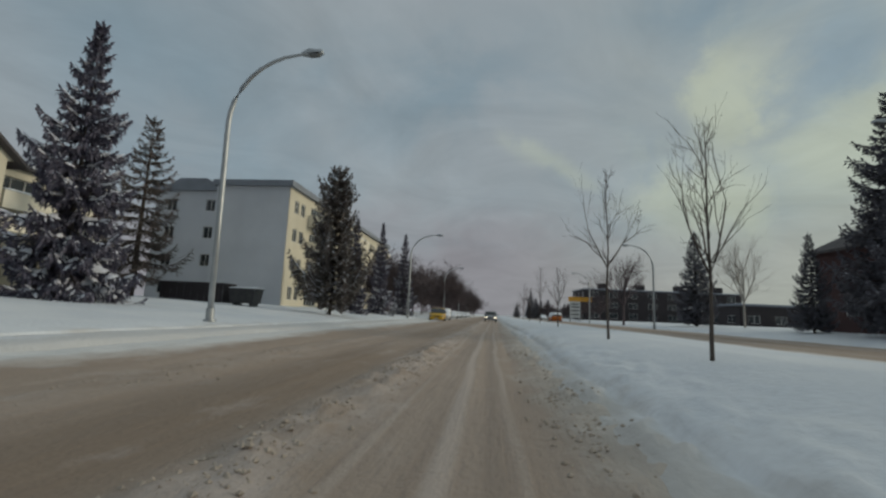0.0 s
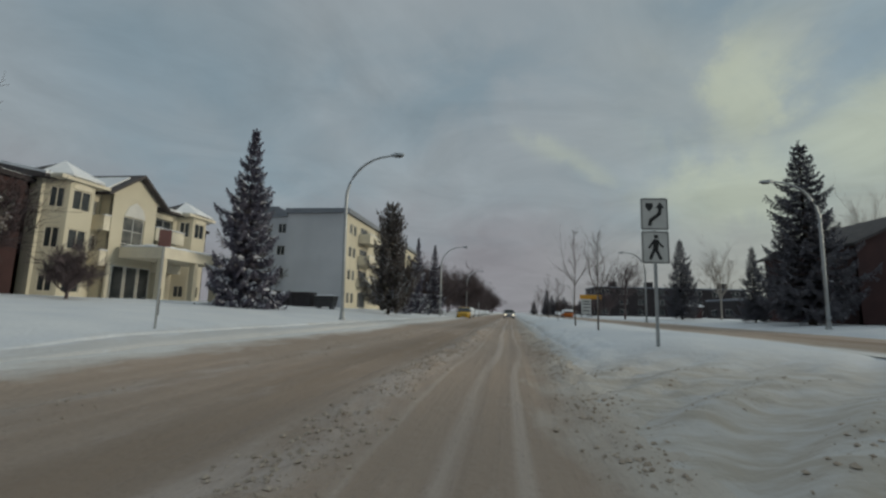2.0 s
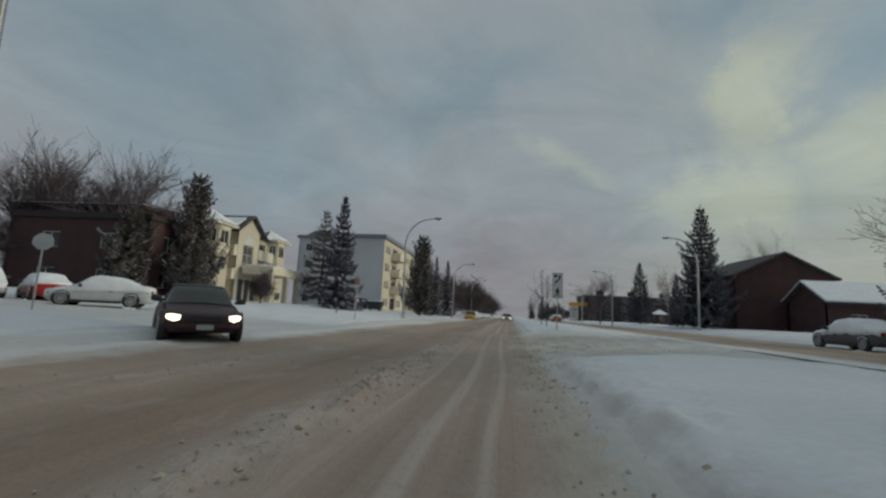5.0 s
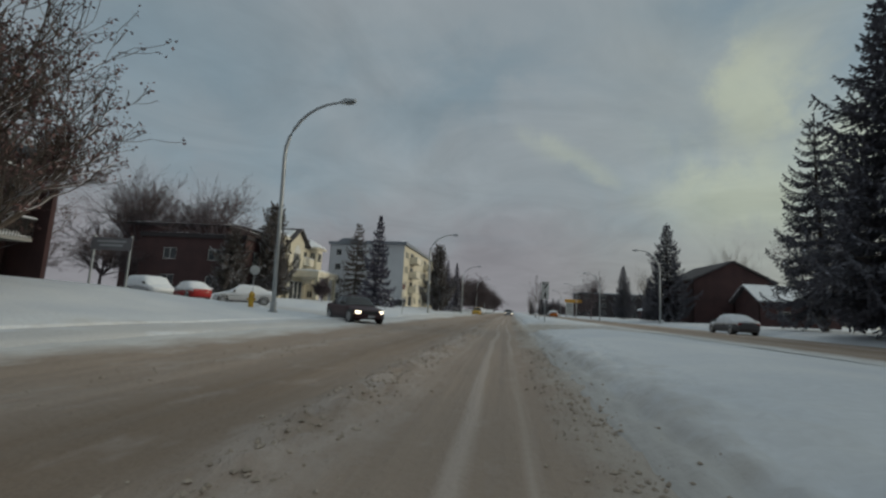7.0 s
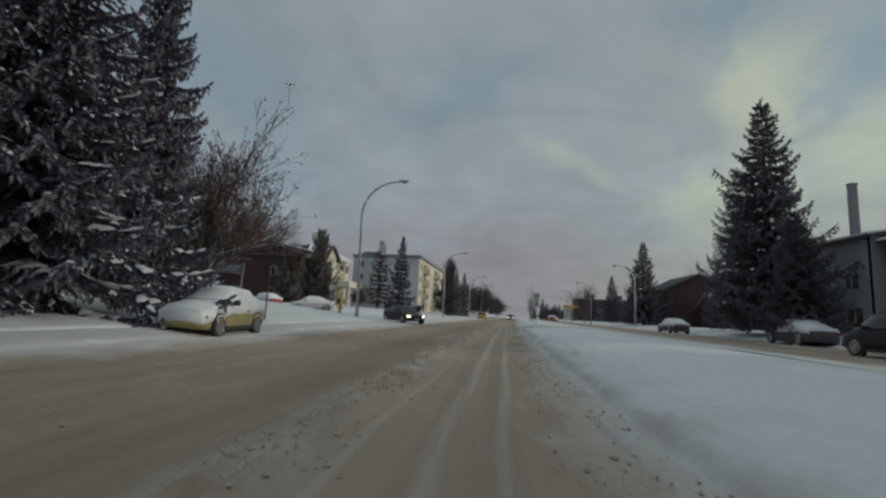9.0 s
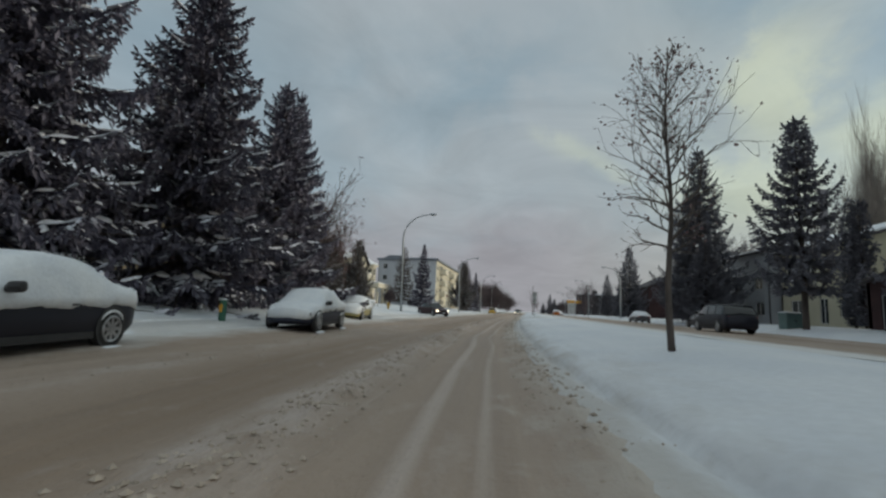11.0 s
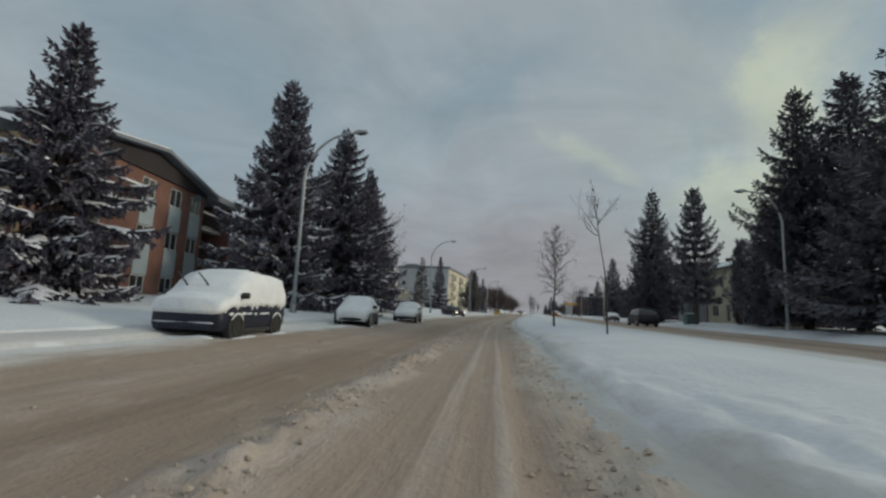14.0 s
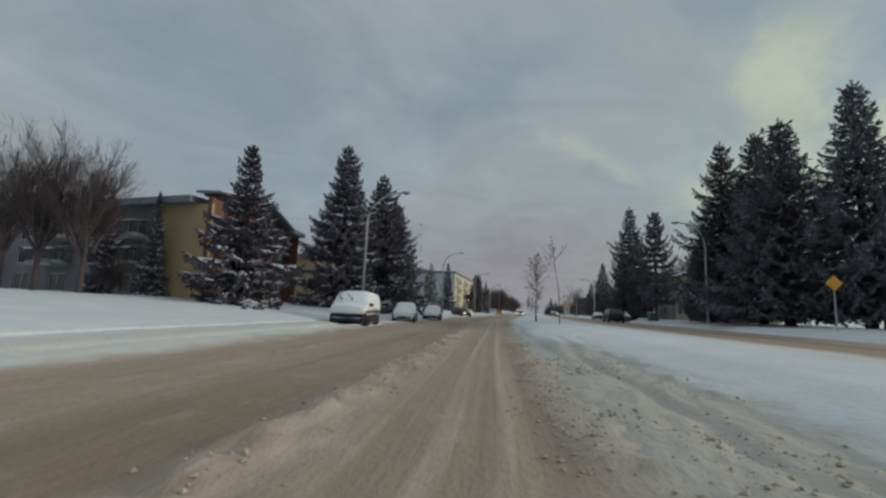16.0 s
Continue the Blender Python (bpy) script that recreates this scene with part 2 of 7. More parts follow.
SIGN_BLACK = material("sign_black", (0.02, 0.02, 0.022), None, 2, 40, 0.5, bump=0)
SIGN_YELLOW = material("sign_yellow", (0.66, 0.33, 0.03), (0.58, 0.29, 0.03), 2, 40, 0.45, bump=0)
SIGN_RED = material("sign_red", (0.14, 0.065, 0.065), None, 2, 40, 0.45, bump=0)
HYDRANT = material("hydrant_yellow", (0.55, 0.33, 0.03), None, 4, 40, 0.5)
TEAL_METAL = material("grey_green_metal", (0.10, 0.16, 0.155), (0.08, 0.13, 0.125), 2, 40, 0.6)
GREEN_PLASTIC = material("green_plastic", (0.03, 0.12, 0.08), None, 3, 40, 0.5)


def paint(name, colour):
    m = material(name, colour, tuple(c * 0.85 for c in colour), 2.0, 60, 0.45, bump=0)
    m.node_tree.nodes["Principled BSDF"].inputs["Coat Weight"].default_value = 0.1
    m.node_tree.nodes["Principled BSDF"].inputs["Specular IOR Level"].default_value = 0.3
    return m


def glow(name, colour, strength):
    m = bpy.data.materials.new(name)
    m.use_nodes = True
    b = m.node_tree.nodes["Principled BSDF"]
    b.inputs["Base Color"].default_value = (*colour, 1)
    b.inputs["Emission Color"].default_value = (*colour, 1)
    b.inputs["Emission Strength"].default_value = strength
    return m


HEADLIGHT_ON = glow("headlight_on", (1.0, 0.86, 0.62), 2.6)
HEADLIGHT = material("headlight_glass", (0.35, 0.36, 0.38), None, 4, 50, 0.1, bump=0)
TAIL_RED = material("tail_lamp_red", (0.30, 0.02, 0.02), None, 4, 50, 0.2, bump=0)


def road_material():
    """Packed snow ground brown by traffic and sand; streaks run along the road (UV in metres: across, along)."""
    m = bpy.data.materials.new("packed_dirty_snow")
    m.use_nodes = True
    n, l = m.node_tree.nodes, m.node_tree.links
    b = n["Principled BSDF"]
    tc = n.new("ShaderNodeTexCoord")

    def tex(sx, sy, detail, rough=0.55):
        mp = n.new("ShaderNodeMapping")
        mp.inputs["Scale"].default_value = (sx, sy, 1)
        l.new(tc.outputs["UV"], mp.inputs[0])
        t = n.new("ShaderNodeTexNoise")
        t.inputs["Scale"].default_value, t.inputs["Detail"].default_value, t.inputs["Roughness"].default_value = 1.0, detail, rough
        l.new(mp.outputs[0], t.inputs["Vector"])
        return t.outputs["Fac"]

    def rng(v, a, b_, c=0.0, d=1.0):
        r = n.new("ShaderNodeMapRange")
        r.inputs[1].default_value, r.inputs[2].default_value, r.inputs[3].default_value, r.inputs[4].default_value = a, b_, c, d
        l.new(v, r.inputs[0])
        return r.outputs[0]

    def mix(f, a, c):
        x = n.new("ShaderNodeMix")
        x.data_type = "RGBA"
        l.new(f, x.inputs[0])
        for i, s in ((6, a), (7, c)):
            if isinstance(s, tuple):
                x.inputs[i].default_value = (*s, 1)
            else:
                l.new(s, x.inputs[i])
        return x.outputs[2]

    def add(a, c, op="ADD"):
        x = n.new("ShaderNodeMath")
        x.operation = op
        for i, s in enumerate((a, c)):
            if isinstance(s, float):
                x.inputs[i].default_value = s
            else:
                l.new(s, x.inputs[i])
        return x.outputs[0]

    streak, broad, grit, patch = tex(3.2, 0.05, 4), tex(0.35, 0.09, 4), tex(14, 9, 5, 0.7), tex(1.6, 0.7, 5, 0.65)
    sep_ = n.new("ShaderNodeSeparateXYZ")
    l.new(tc.outputs["UV"], sep_.inputs[0])
    wander = rng(tex(0.0, 0.07, 2), 0.3, 0.7, -0.16, 0.16)
    across = add(sep_.outputs[0], wander)

    def band(centre, half, v, low, high):
        """1 near a line along the road, broken up by a noise."""
        d = n.new("ShaderNodeMath")
        d.operation = "ABSOLUTE"
        l.new(add(across, -centre), d.inputs[0])
        return add(rng(d.outputs[0], half, half * 0.35), rng(v, low, high), "MULTIPLY")

    base = mix(rng(streak, 0.36, 0.62), (0.296, 0.224, 0.174), (0.380, 0.301, 0.246))
    base = mix(rng(broad, 0.40, 0.62, 0.0, 0.6), base, (0.328, 0.252, 0.195))
    base = mix(band(-3.0, 1.3, broad, 0.30, 0.55), base, (0.258, 0.189, 0.138))
    base = mix(band(-1.6, 0.6, patch, 0.38, 0.60), base, (0.442, 0.372, 0.331))
    base = mix(band(-4.7, 0.5, patch, 0.42, 0.62), base, (0.389, 0.320, 0.276))
    base = mix(band(-0.42, 0.12, streak, 0.30, 0.52), base, (0.451, 0.375, 0.327))
    base = mix(band(0.12, 0.09, streak, 0.34, 0.56), base, (0.442, 0.367, 0.317))
    base = mix(band(-1.05, 0.07, streak, 0.40, 0.56), base, (0.416, 0.341, 0.290))
    base = mix(rng(patch, 0.56, 0.70, 0.0, 0.45), base, (0.460, 0.388, 0.349))
    # clean snow creeps in from both edges
    wob = add(sep_.outputs[0], add(add(patch, broad), 1.6, "MULTIPLY"))
    base = mix(rng(wob, -4.4, -5.4), base, (0.66, 0.655, 0.65))
    base = mix(rng(wob, 2.0, 3.0, 0.0, 1.0), base, (0.52, 0.485, 0.445))
    base = mix(rng(grit, 0.58, 0.72, 0.0, 0.45), base, (0.20, 0.155, 0.115))
    l.new(base, b.inputs["Base Color"])
    l.new(rng(streak, 0.3, 0.7, 0.55, 0.85), b.inputs["Roughness"])
    bp = n.new("ShaderNodeBump")
    bp.inputs["Strength"].default_value, bp.inputs["Distance"].default_value = 0.8, 0.06
    l.new(add(add(grit, 0.5, "MULTIPLY"), add(patch, streak)), bp.inputs["Height"])
    l.new(bp.outputs[0], b.inputs["Normal"])
    return m


def ground_material():
    """Snow: clean on lawns and median, churned and dirty beside the road and in the median's opening (UV in metres: across, along)."""
    m = material("trodden_snow", (0.70, 0.72, 0.75), (0.62, 0.65, 0.70), 0.5, 9.0, 0.6, bump=0.4, depth=0.04, coords="UV")
    n, l = m.node_tree.nodes, m.node_tree.links
    b = n["Principled BSDF"]
    clean = b.inputs["Base Color"].links[0].from_socket
    tc = n.new("ShaderNodeTexCoord")
    sep_ = n.new("ShaderNodeSeparateXYZ")
    l.new(tc.outputs["UV"], sep_.inputs[0])
    u, v = sep_.outputs[0], sep_.outputs[1]

    def mth(op, a, c):
        x = n.new("ShaderNodeMath")
        x.operation = op
        for i, q in enumerate((a, c)):
            if isinstance(q, (int, float)):
                x.inputs[i].default_value = q
            else:
                l.new(q, x.inputs[i])
        return x.outputs[0]

    def rng(q, lo, hi):
        r = n.new("ShaderNodeMapRange")
        r.interpolation_type = "SMOOTHSTEP"
        r.inputs[1].default_value, r.inputs[2].default_value = lo, hi
        l.new(q, r.inputs[0])
        return r.outputs[0]

    def noise_(sx, sy, detail):
        mp = n.new("ShaderNodeMapping")
        mp.inputs["Scale"].default_value = (sx, sy, 1)
        l.new(tc.outputs["UV"], mp.inputs[0])
        t = n.new("ShaderNodeTexNoise")
        t.inputs["Scale"].default_value, t.inputs["Detail"].default_value, t.inputs["Roughness"].default_value = 1, detail, 0.62
        l.new(mp.outputs[0], t.inputs["Vector"])
        return t.outputs["Fac"]

    lump, wide = noise_(2.2, 1.0, 6), noise_(0.5, 0.22, 4)
    wob = mth("ADD", u, mth("MULTIPLY", mth("SUBTRACT", mth("ADD", lump, wide), 1.0), 2.4))
    side = mth("MAXIMUM", mth("MULTIPLY", rng(u, 0.3, 0.9), rng(mth("ADD", mth("SUBTRACT", u, mth("MULTIPLY", rng(v, -77.0, -84.0), 1.55)), mth("MULTIPLY", mth("SUBTRACT", lump, 0.5), 1.4)), 1.9, 1.15)), mth("MULTIPLY", mth("MULTIPLY", rng(wob, 0.3, 0.9), rng(wob, 2.6, 1.3)), mth("MAXIMUM", rng(noise_(0.0, 0.05, 2), 0.42, 0.58), rng(v, -78.0, -84.0))))
    left = mth("MULTIPLY", rng(wob, -7.2, -7.7), rng(wob, -9.4, -8.2))
    inside = mth("MULTIPLY", mth("MULTIPLY", rng(v, GAP0 - 2, GAP0 + 3), rng(v, GAP1 + 1, GAP1 - 3)), mth("MULTIPLY", rng(wob, 0.5, 1.2), rng(wob, 9.2, 7.5)))
    fade = rng(wob, 8.0, 1.5)
    mouth = mth("MULTIPLY", mth("MULTIPLY", rng(v, SIDE0 - 1, SIDE0 + 3), rng(v, SIDE1 + 1, SIDE1 - 3)), rng(u, -7.4, -9.0))
    churn = mth("MULTIPLY", mth("MULTIPLY", inside, mth("ADD", mth("MULTIPLY", rng(noise_(1.1, 3.2, 6), 0.34, 0.60), 0.45), 0.55)), mth("ADD", mth("MULTIPLY", fade, 0.35), 0.65))
    dirt = mth("MAXIMUM", mth("MAXIMUM", mth("MULTIPLY", side, mth("ADD", mth("MULTIPLY", rng(v, -77.0, -84.0), 0.16), 0.66)), mth("MULTIPLY", left, 0.45)), mth("MAXIMUM", churn, mth("MULTIPLY", mouth, mth("MULTIPLY", wide, 0.8))))
    mx = n.new("ShaderNodeMix")
    mx.data_type = "RGBA"
    l.new(dirt, mx.inputs[0])
    l.new(clean, mx.inputs[6])
    mx.inputs[7].default_value = (0.40, 0.36, 0.315, 1)
    l.new(mx.outputs[2], b.inputs["Base Color"])
    bp = n.new("ShaderNodeBump")
    bp.inputs["Distance"].default_value = 0.10
    l.new(mth("MULTIPLY", mth("MAXIMUM", dirt, 0.12), 0.9), bp.inputs["Strength"])
    l.new(lump, bp.inputs["Height"])
    l.new(b.inputs["Normal"].links[0].from_socket, bp.inputs["Normal"])
    l.new(bp.outputs[0], b.inputs["Normal"])
    return m


ROAD_L = -7.6                         # left edge of the carriageway, across from the lane's middle
FAR_L, FAR_R = 8.1, 17.2              # the other carriageway, a little higher
SIDE0, SIDE1 = -15.0, -3.0            # mouth of the side street on the lawn's side
GAP0, GAP1 = -17.0, 0.5               # opening in the median
GROUND = ground_material()
ROAD = road_material()

# ---- mesh helpers ----


class Build:
    """Collects corners and faces of one part."""

    def __init__(self):
        self.v, self.f = [], []

    def add(self, verts, faces):
        k = len(self.v)
        self.v.extend([tuple(p) for p in verts])
        self.f.extend([tuple(i + k for i in q) for q in faces])
        return self

    def box(self, x0, y0, z0, x1, y1, z1, turn=None):
        p = [(x, y, z) for z in (z0, z1) for y in (y0, y1) for x in (x0, x1)]
        if turn is not None:
            p = [tuple(turn @ Vector(q)) for q in p]
        return self.add(p, [(0, 2, 3, 1), (4, 5, 7, 6), (0, 1, 5, 4), (2, 6, 7, 3), (0, 4, 6, 2), (1, 3, 7, 5)])

    def tube(self, points, radii, sides=6, cap=True):
        pts = [Vector(p) for p in points]
        rings = []
        for i, p in enumerate(pts):
            d = (pts[min(i + 1, len(pts) - 1)] - pts[max(i - 1, 0)])
            d = d.normalized() if d.length > 1e-9 else Vector((0, 0, 1))
            a = d.cross(Vector((0, 0, 1)) if abs(d.z) < 0.9 else Vector((1, 0, 0))).normalized()
            b = d.cross(a)
            rings.append([p + (a * math.cos(2 * math.pi * k / sides) + b * math.sin(2 * math.pi * k / sides)) * radii[i] for k in range(sides)])
        faces = []
        for i in range(len(pts) - 1):
            for k in range(sides):
                faces.append((i * sides + k, i * sides + (k + 1) % sides, (i + 1) * sides + (k + 1) % sides, (i + 1) * sides + k))
        if cap:
            faces.append(tuple(range(sides - 1, -1, -1)))
            faces.append(tuple((len(pts) - 1) * sides + k for k in range(sides)))
        return self.add([p for r in rings for p in r], faces)

    def disc(self, centre, axis, radius, depth, sides=20):
        c, a = Vector(centre), Vector(axis).normalized()
        return self.tube([c - a * depth / 2, c + a * depth / 2], [radius, radius], sides)

    def prism(self, outline, a, b, axis="y"):
        """An outline in (x, z), or (y, z) for axis x, pushed from a to b along the axis."""
        n = len(outline)
        put = (lambda p, s: (p[0], s, p[1])) if axis == "y" else (lambda p, s: (s, p[0], p[1]))
        return self.add([put(p, a) for p in outline] + [put(p, b) for p in outline], [tuple(range(n)), tuple(range(2 * n - 1, n - 1, -1))] + [(i, i + n, (i + 1) % n + n, (i + 1) % n) for i in range(n)])

    def mesh(self, name, mat, smooth=False):
        me = bpy.data.meshes.new(name)
        me.from_pydata(self.v, [], self.f)
        bm = bmesh.new()
        bm.from_mesh(me)
        bmesh.ops.recalc_face_normals(bm, faces=bm.faces)
        bm.to_mesh(me)
        bm.free()
        me.materials.append(mat)
        if smooth:
            me.polygons.foreach_set("use_smooth", [True] * len(me.polygons))
        return me


def mesh_from(name, verts, faces, mat, smooth=False):
    me = bpy.data.meshes.new(name)
    me.from_pydata(verts.tolist() if hasattr(verts, "tolist") else verts, [], faces.tolist() if hasattr(faces, "tolist") else faces)
    me.materials.append(mat)
    if smooth:
        me.polygons.foreach_set("use_smooth", [True] * len(me.polygons))
    me.update()
    return me


def part(name, build, mat, parent=None, label="", smooth=False, at=None):
    me = build.mesh(name, mat, smooth) if isinstance(build, Build) else build
    ob = new(name, me)
    ob.parent = parent
    if at is not None:
        ob.matrix_basis = at
    if label:
        tagged(ob, label)
    return ob


def thing(name, label, category, group="", kind="", at=None, mesh=None):
    ob = tagged(new(name, mesh), label, category, group, kind)
    if at is not None:
        ob.matrix_basis = at
    return ob


# ---- lie of the land ----
BEND = ((-400, 6.0), (-140, 1.6), (-94, 0.0), (-80, -0.6), (-65, -1.05), (-50, -1.5), (-36, -1.3), (-20, -0.75), (-5, -0.2), (15, 0.7), (60, 2.9), (400, 20.0), (3000, 150.0))


def bend(y):
    """x of the middle of the lane that the car drives in."""
    ys, xs = [b[0] for b in BEND], [b[1] for b in BEND]
    y = np.asarray(y, float)
    return (np.interp(y - 7, ys, xs) + np.interp(y + 7, ys, xs) + np.interp(y, ys, xs) * 2 + np.interp(y - 3.5, ys, xs) + np.interp(y + 3.5, ys, xs)) / 6


def hash_grid(ix, iy, seed):
    h = (ix * 374761393 + iy * 668265263 + seed * 974711) & 0xFFFFFFFF
    h = ((h ^ (h >> 13)) * 1274126177) & 0xFFFFFFFF
    return ((h ^ (h >> 16)) & 0xFFFF) / 65535.0


def rough(x, y, seed=0):
    """Smooth random field between 0 and 1, cells of 1 m."""
    x, y = np.asarray(x, float), np.asarray(y, float)
    fx, fy = np.floor(x), np.floor(y)
    ix, iy = fx.astype(np.int64), fy.astype(np.int64)
    a, b = x - fx, y - fy
    a, b = a * a * (3 - 2 * a), b * b * (3 - 2 * b)
    return (hash_grid(ix, iy, seed) * (1 - a) + hash_grid(ix + 1, iy, seed) * a) * (1 - b) + (hash_grid(ix, iy + 1, seed) * (1 - a) + hash_grid(ix + 1, iy + 1, seed) * a) * b


def ease(v, a, b):
    t = np.clip((np.asarray(v, float) - a) / (b - a), 0, 1)
    return t * t * (3 - 2 * t)



def land(u, y):
    """Height of the ground across (u) and along (y) the street."""
    u, y = np.asarray(u, float), np.asarray(y, float)
    kerb = -u + 0.5 * (rough(y * 0.07, y * 0, 51) - 0.5) + 0.08 * (rough(y * 0.9, y * 0, 52) - 0.5)
    lawn = np.interp(kerb, (7.6, 8.3, 8.90, 8.97, 9.07, 9.13, 10, 14, 22, 60, 400), (0.13, 0.26, 0.31, 0.18, 0.20, 0.34, 0.46, 0.82, 1.22, 1.7, 3.0))
    lawn = lawn + 0.30 * ease(-u, 11, 17) * ease(y, -50, -38) * (1 - ease(y, -22, -17))
    bankl = lawn + 0.07 * (rough(u * 0.5, y * 0.4, 3) - 0.5) * ease(-u, 8, 10)
    street = np.interp(-u, (7.6, 12, 20, 60, 400), (0.12, 0.25, 0.55, 1.3, 3.0))
    inside = ease(y, SIDE0 - 2.5, SIDE0 + 1) * (1 - ease(y, SIDE1 - 1, SIDE1 + 2.5))
    left = bankl * (1 - inside) + street * inside
    g = u - 0.5 * (rough(y * 0.11, y * 0, 14) - 0.5) - 0.12 * (rough(y * 1.1, u * 0.5, 15) - 0.5)
    med = np.interp(g, (1.0, 1.34, 1.50, 1.58, 1.74, 2.7, 4.0, 6.8, 8.1), (0.03, 0.085, 0.05, 0.16, 0.23, 0.40, 0.52, 0.45, 0.34)) + 0.10 * ease(y, -8, 2) * ease(u, 1.8, 3.4) * (1 - ease(u, 6.5, 8.2)) + (0.05 * rough(u * 2.5, y * 1.6, 9) + 0.13 * rough(u * 5.5, y * 4.5, 12) ** 1.6) * (0.30 + 0.70 * ease(y, -60, -30)) * (0.25 + rough(u * 0.7, y * 0.2, 10)) * ease(u, 1.0, 1.25) * (1 - ease(u, 1.7, 2.9)) + (0.015 * np.exp(-((g - 1.92) / 0.10) ** 2) - 0.05 * np.exp(-((g - 2.12) / 0.09) ** 2) + 0.012 * np.exp(-((g - 2.36) / 0.12) ** 2) - 0.02 * np.exp(-((g - 2.62) / 0.10) ** 2)) * (1 - ease(y, -79.5, -75.5)) * (0.3 + rough(u * 1.5, y * 1.2, 19)) + (0.045 * rough(u * 3.6, y * 2.6, 20) ** 1.4 + 0.065 * rough(u * 6.5, y * 5.0, 13) ** 1.6) * (0.2 + rough(u * 1.1, y * 0.7, 21)) * ease(u, 1.5, 1.9) * (1 - ease(u, 2.8, 3.8)) * (1 - ease(y, -79.5, -75.5)) + 0.05 * (rough(u * 0.6, y * 0.3, 8) - 0.5) * ease(u, 1.5, 3) * (1 - ease(u, 7, 8.4))
    worn = np.interp(g, (1.0, 1.5, 2.9, 3.3, 4.3, 6.8, 8.1), (0.03, 0.06, 0.13, 0.24, 0.40, 0.45, 0.34)) + (0.06 * rough(u * 4.2, y * 2.6, 61) ** 1.7 + 0.05 * rough(u * 8.5, y * 7.5, 62) ** 1.6) * (0.3 + rough(u * 0.9, y * 0.5, 63)) * ease(u, 1.0, 1.4) * (1 - ease(u, 2.9, 3.6)) - 0.05 * np.exp(-((g - 1.95) / 0.12) ** 2) - 0.035 * np.exp(-((g - 2.6) / 0.13) ** 2)
    med = med + (worn - med) * (1 - ease(y, -84.5, -79.0))
    along = y - 1.1 * u      # wheel tracks cross the opening aslant
    wave = np.sin((along + 0.9 * rough(u * 0.35, y * 0.3, 6)) * 3.3) * (0.15 + rough(along * 0.8, u * 0.2, 7)) + 0.35 * np.sin((along + 0.08 * u + 0.7 * rough(u * 0.4, y * 0.3, 16)) * 7.0) * rough(along * 1.3, u * 0.4, 17)
    wave = wave * (0.25 + 0.75 * ease(y, -14, -9.5))
    cross = np.interp(u, (1.0, 3.0, 8.1), (0.03, 0.16, 0.33)) + (0.10 * (rough(u * 1.2 + y * 0.5, y * 1.4, 5) - 0.5) + 0.075 * wave + 0.06 * (rough(u * 4.0, y * 4.5, 18) - 0.5)) * ease(u, 0.9, 1.8)
    gap = ease(y, GAP0 - 1.5, GAP0 + 1.5) * (1 - ease(y, GAP1 - 2 + 0.35 * (u - 4) ** 2 * 0.2, GAP1 + 1))
    middle = med * (1 - gap) + cross * gap
    right = np.interp(u, (17.2, 17.9, 19.5, 24, 80, 400), (0.33, 0.57, 0.76, 0.92, 1.4, 3.0)) + 0.06 * (rough(u * 0.5, y * 0.4, 11) - 0.5) * ease(u, 17.8, 20)
    return np.where(u < ROAD_L, left, np.where(u < 1.0, 0.0, np.where(u < FAR_L, middle, np.where(u < FAR_R, 0.33, right))))


def spot(x, y):
    """Height of the ground at a place of the world."""
    return float(land(x - float(bend(y)), y))


def grid_mesh(name, us, ys, height, mat, uv=None):
    U, Y = np.meshgrid(us, ys)
    X = U + bend(ys)[:, None]
    Z = height(U, Y)
    verts = np.stack([X.ravel(), Y.ravel(), Z.ravel()], 1)
    w, h = len(us), len(ys)
    i = (np.arange(h - 1)[:, None] * w + np.arange(w - 1)[None]).ravel()
    faces = np.stack([i, i + 1, i + w + 1, i + w], 1)
    me = mesh_from(name, verts, faces, mat, True)
    if uv is not None:
        lay = me.uv_layers.new(name="across")
        idx = np.empty(len(me.loops), np.int32)
        me.loops.foreach_get("vertex_index", idx)
        lay.data.foreach_set("uv", np.stack([U.ravel()[idx] + uv, Y.ravel()[idx]], 1).astype(np.float32).ravel())
    return me


def rows_between(*stops):
    """Values from stop to stop, each with its own step."""
    out = [stops[0]]
    for i in range(1, len(stops), 2):
        step, end = stops[i], stops[i + 1]
        n = max(1, int(round((end - out[-1]) / step)))
        out += list(np.linspace(out[-1], end, n + 1)[1:])
    return np.array(out)


gu = rows_between(-1500, 200, -300, 40, -60, 5, -30, 1.2, -12, 0.35, -9.5, 0.055, -8.6, 0.25, -7, 1.0, 0.6, 0.1, 1.0, 0.06, 3.0, 0.16, 6, 0.3, 9, 1.0, 17, 0.3, 21, 1.5, 40, 8, 100, 50, 400, 300, 1600)
gy = rows_between(-500, 100, -150, 5, -100, 0.16, -20, 0.13, 2, 0.2, 20, 0.8, 45, 2.0, 110, 10, 300, 60, 800, 400, 3000)


def ground_height(U, Y):
    z = land(U, Y)
    sunk = ((U > ROAD_L + 0.05) & (U < 0.95)) | ((U > FAR_L + 0.1) & (U < FAR_R - 0.1))
    return z - np.where(sunk, 0.12, 0.0)


tagged(new("ground", grid_mesh("ground", gu, gy, ground_height, GROUND, uv=0.0)), "snow-covered ground with lawns and a raised median", "ground", kind="structure")


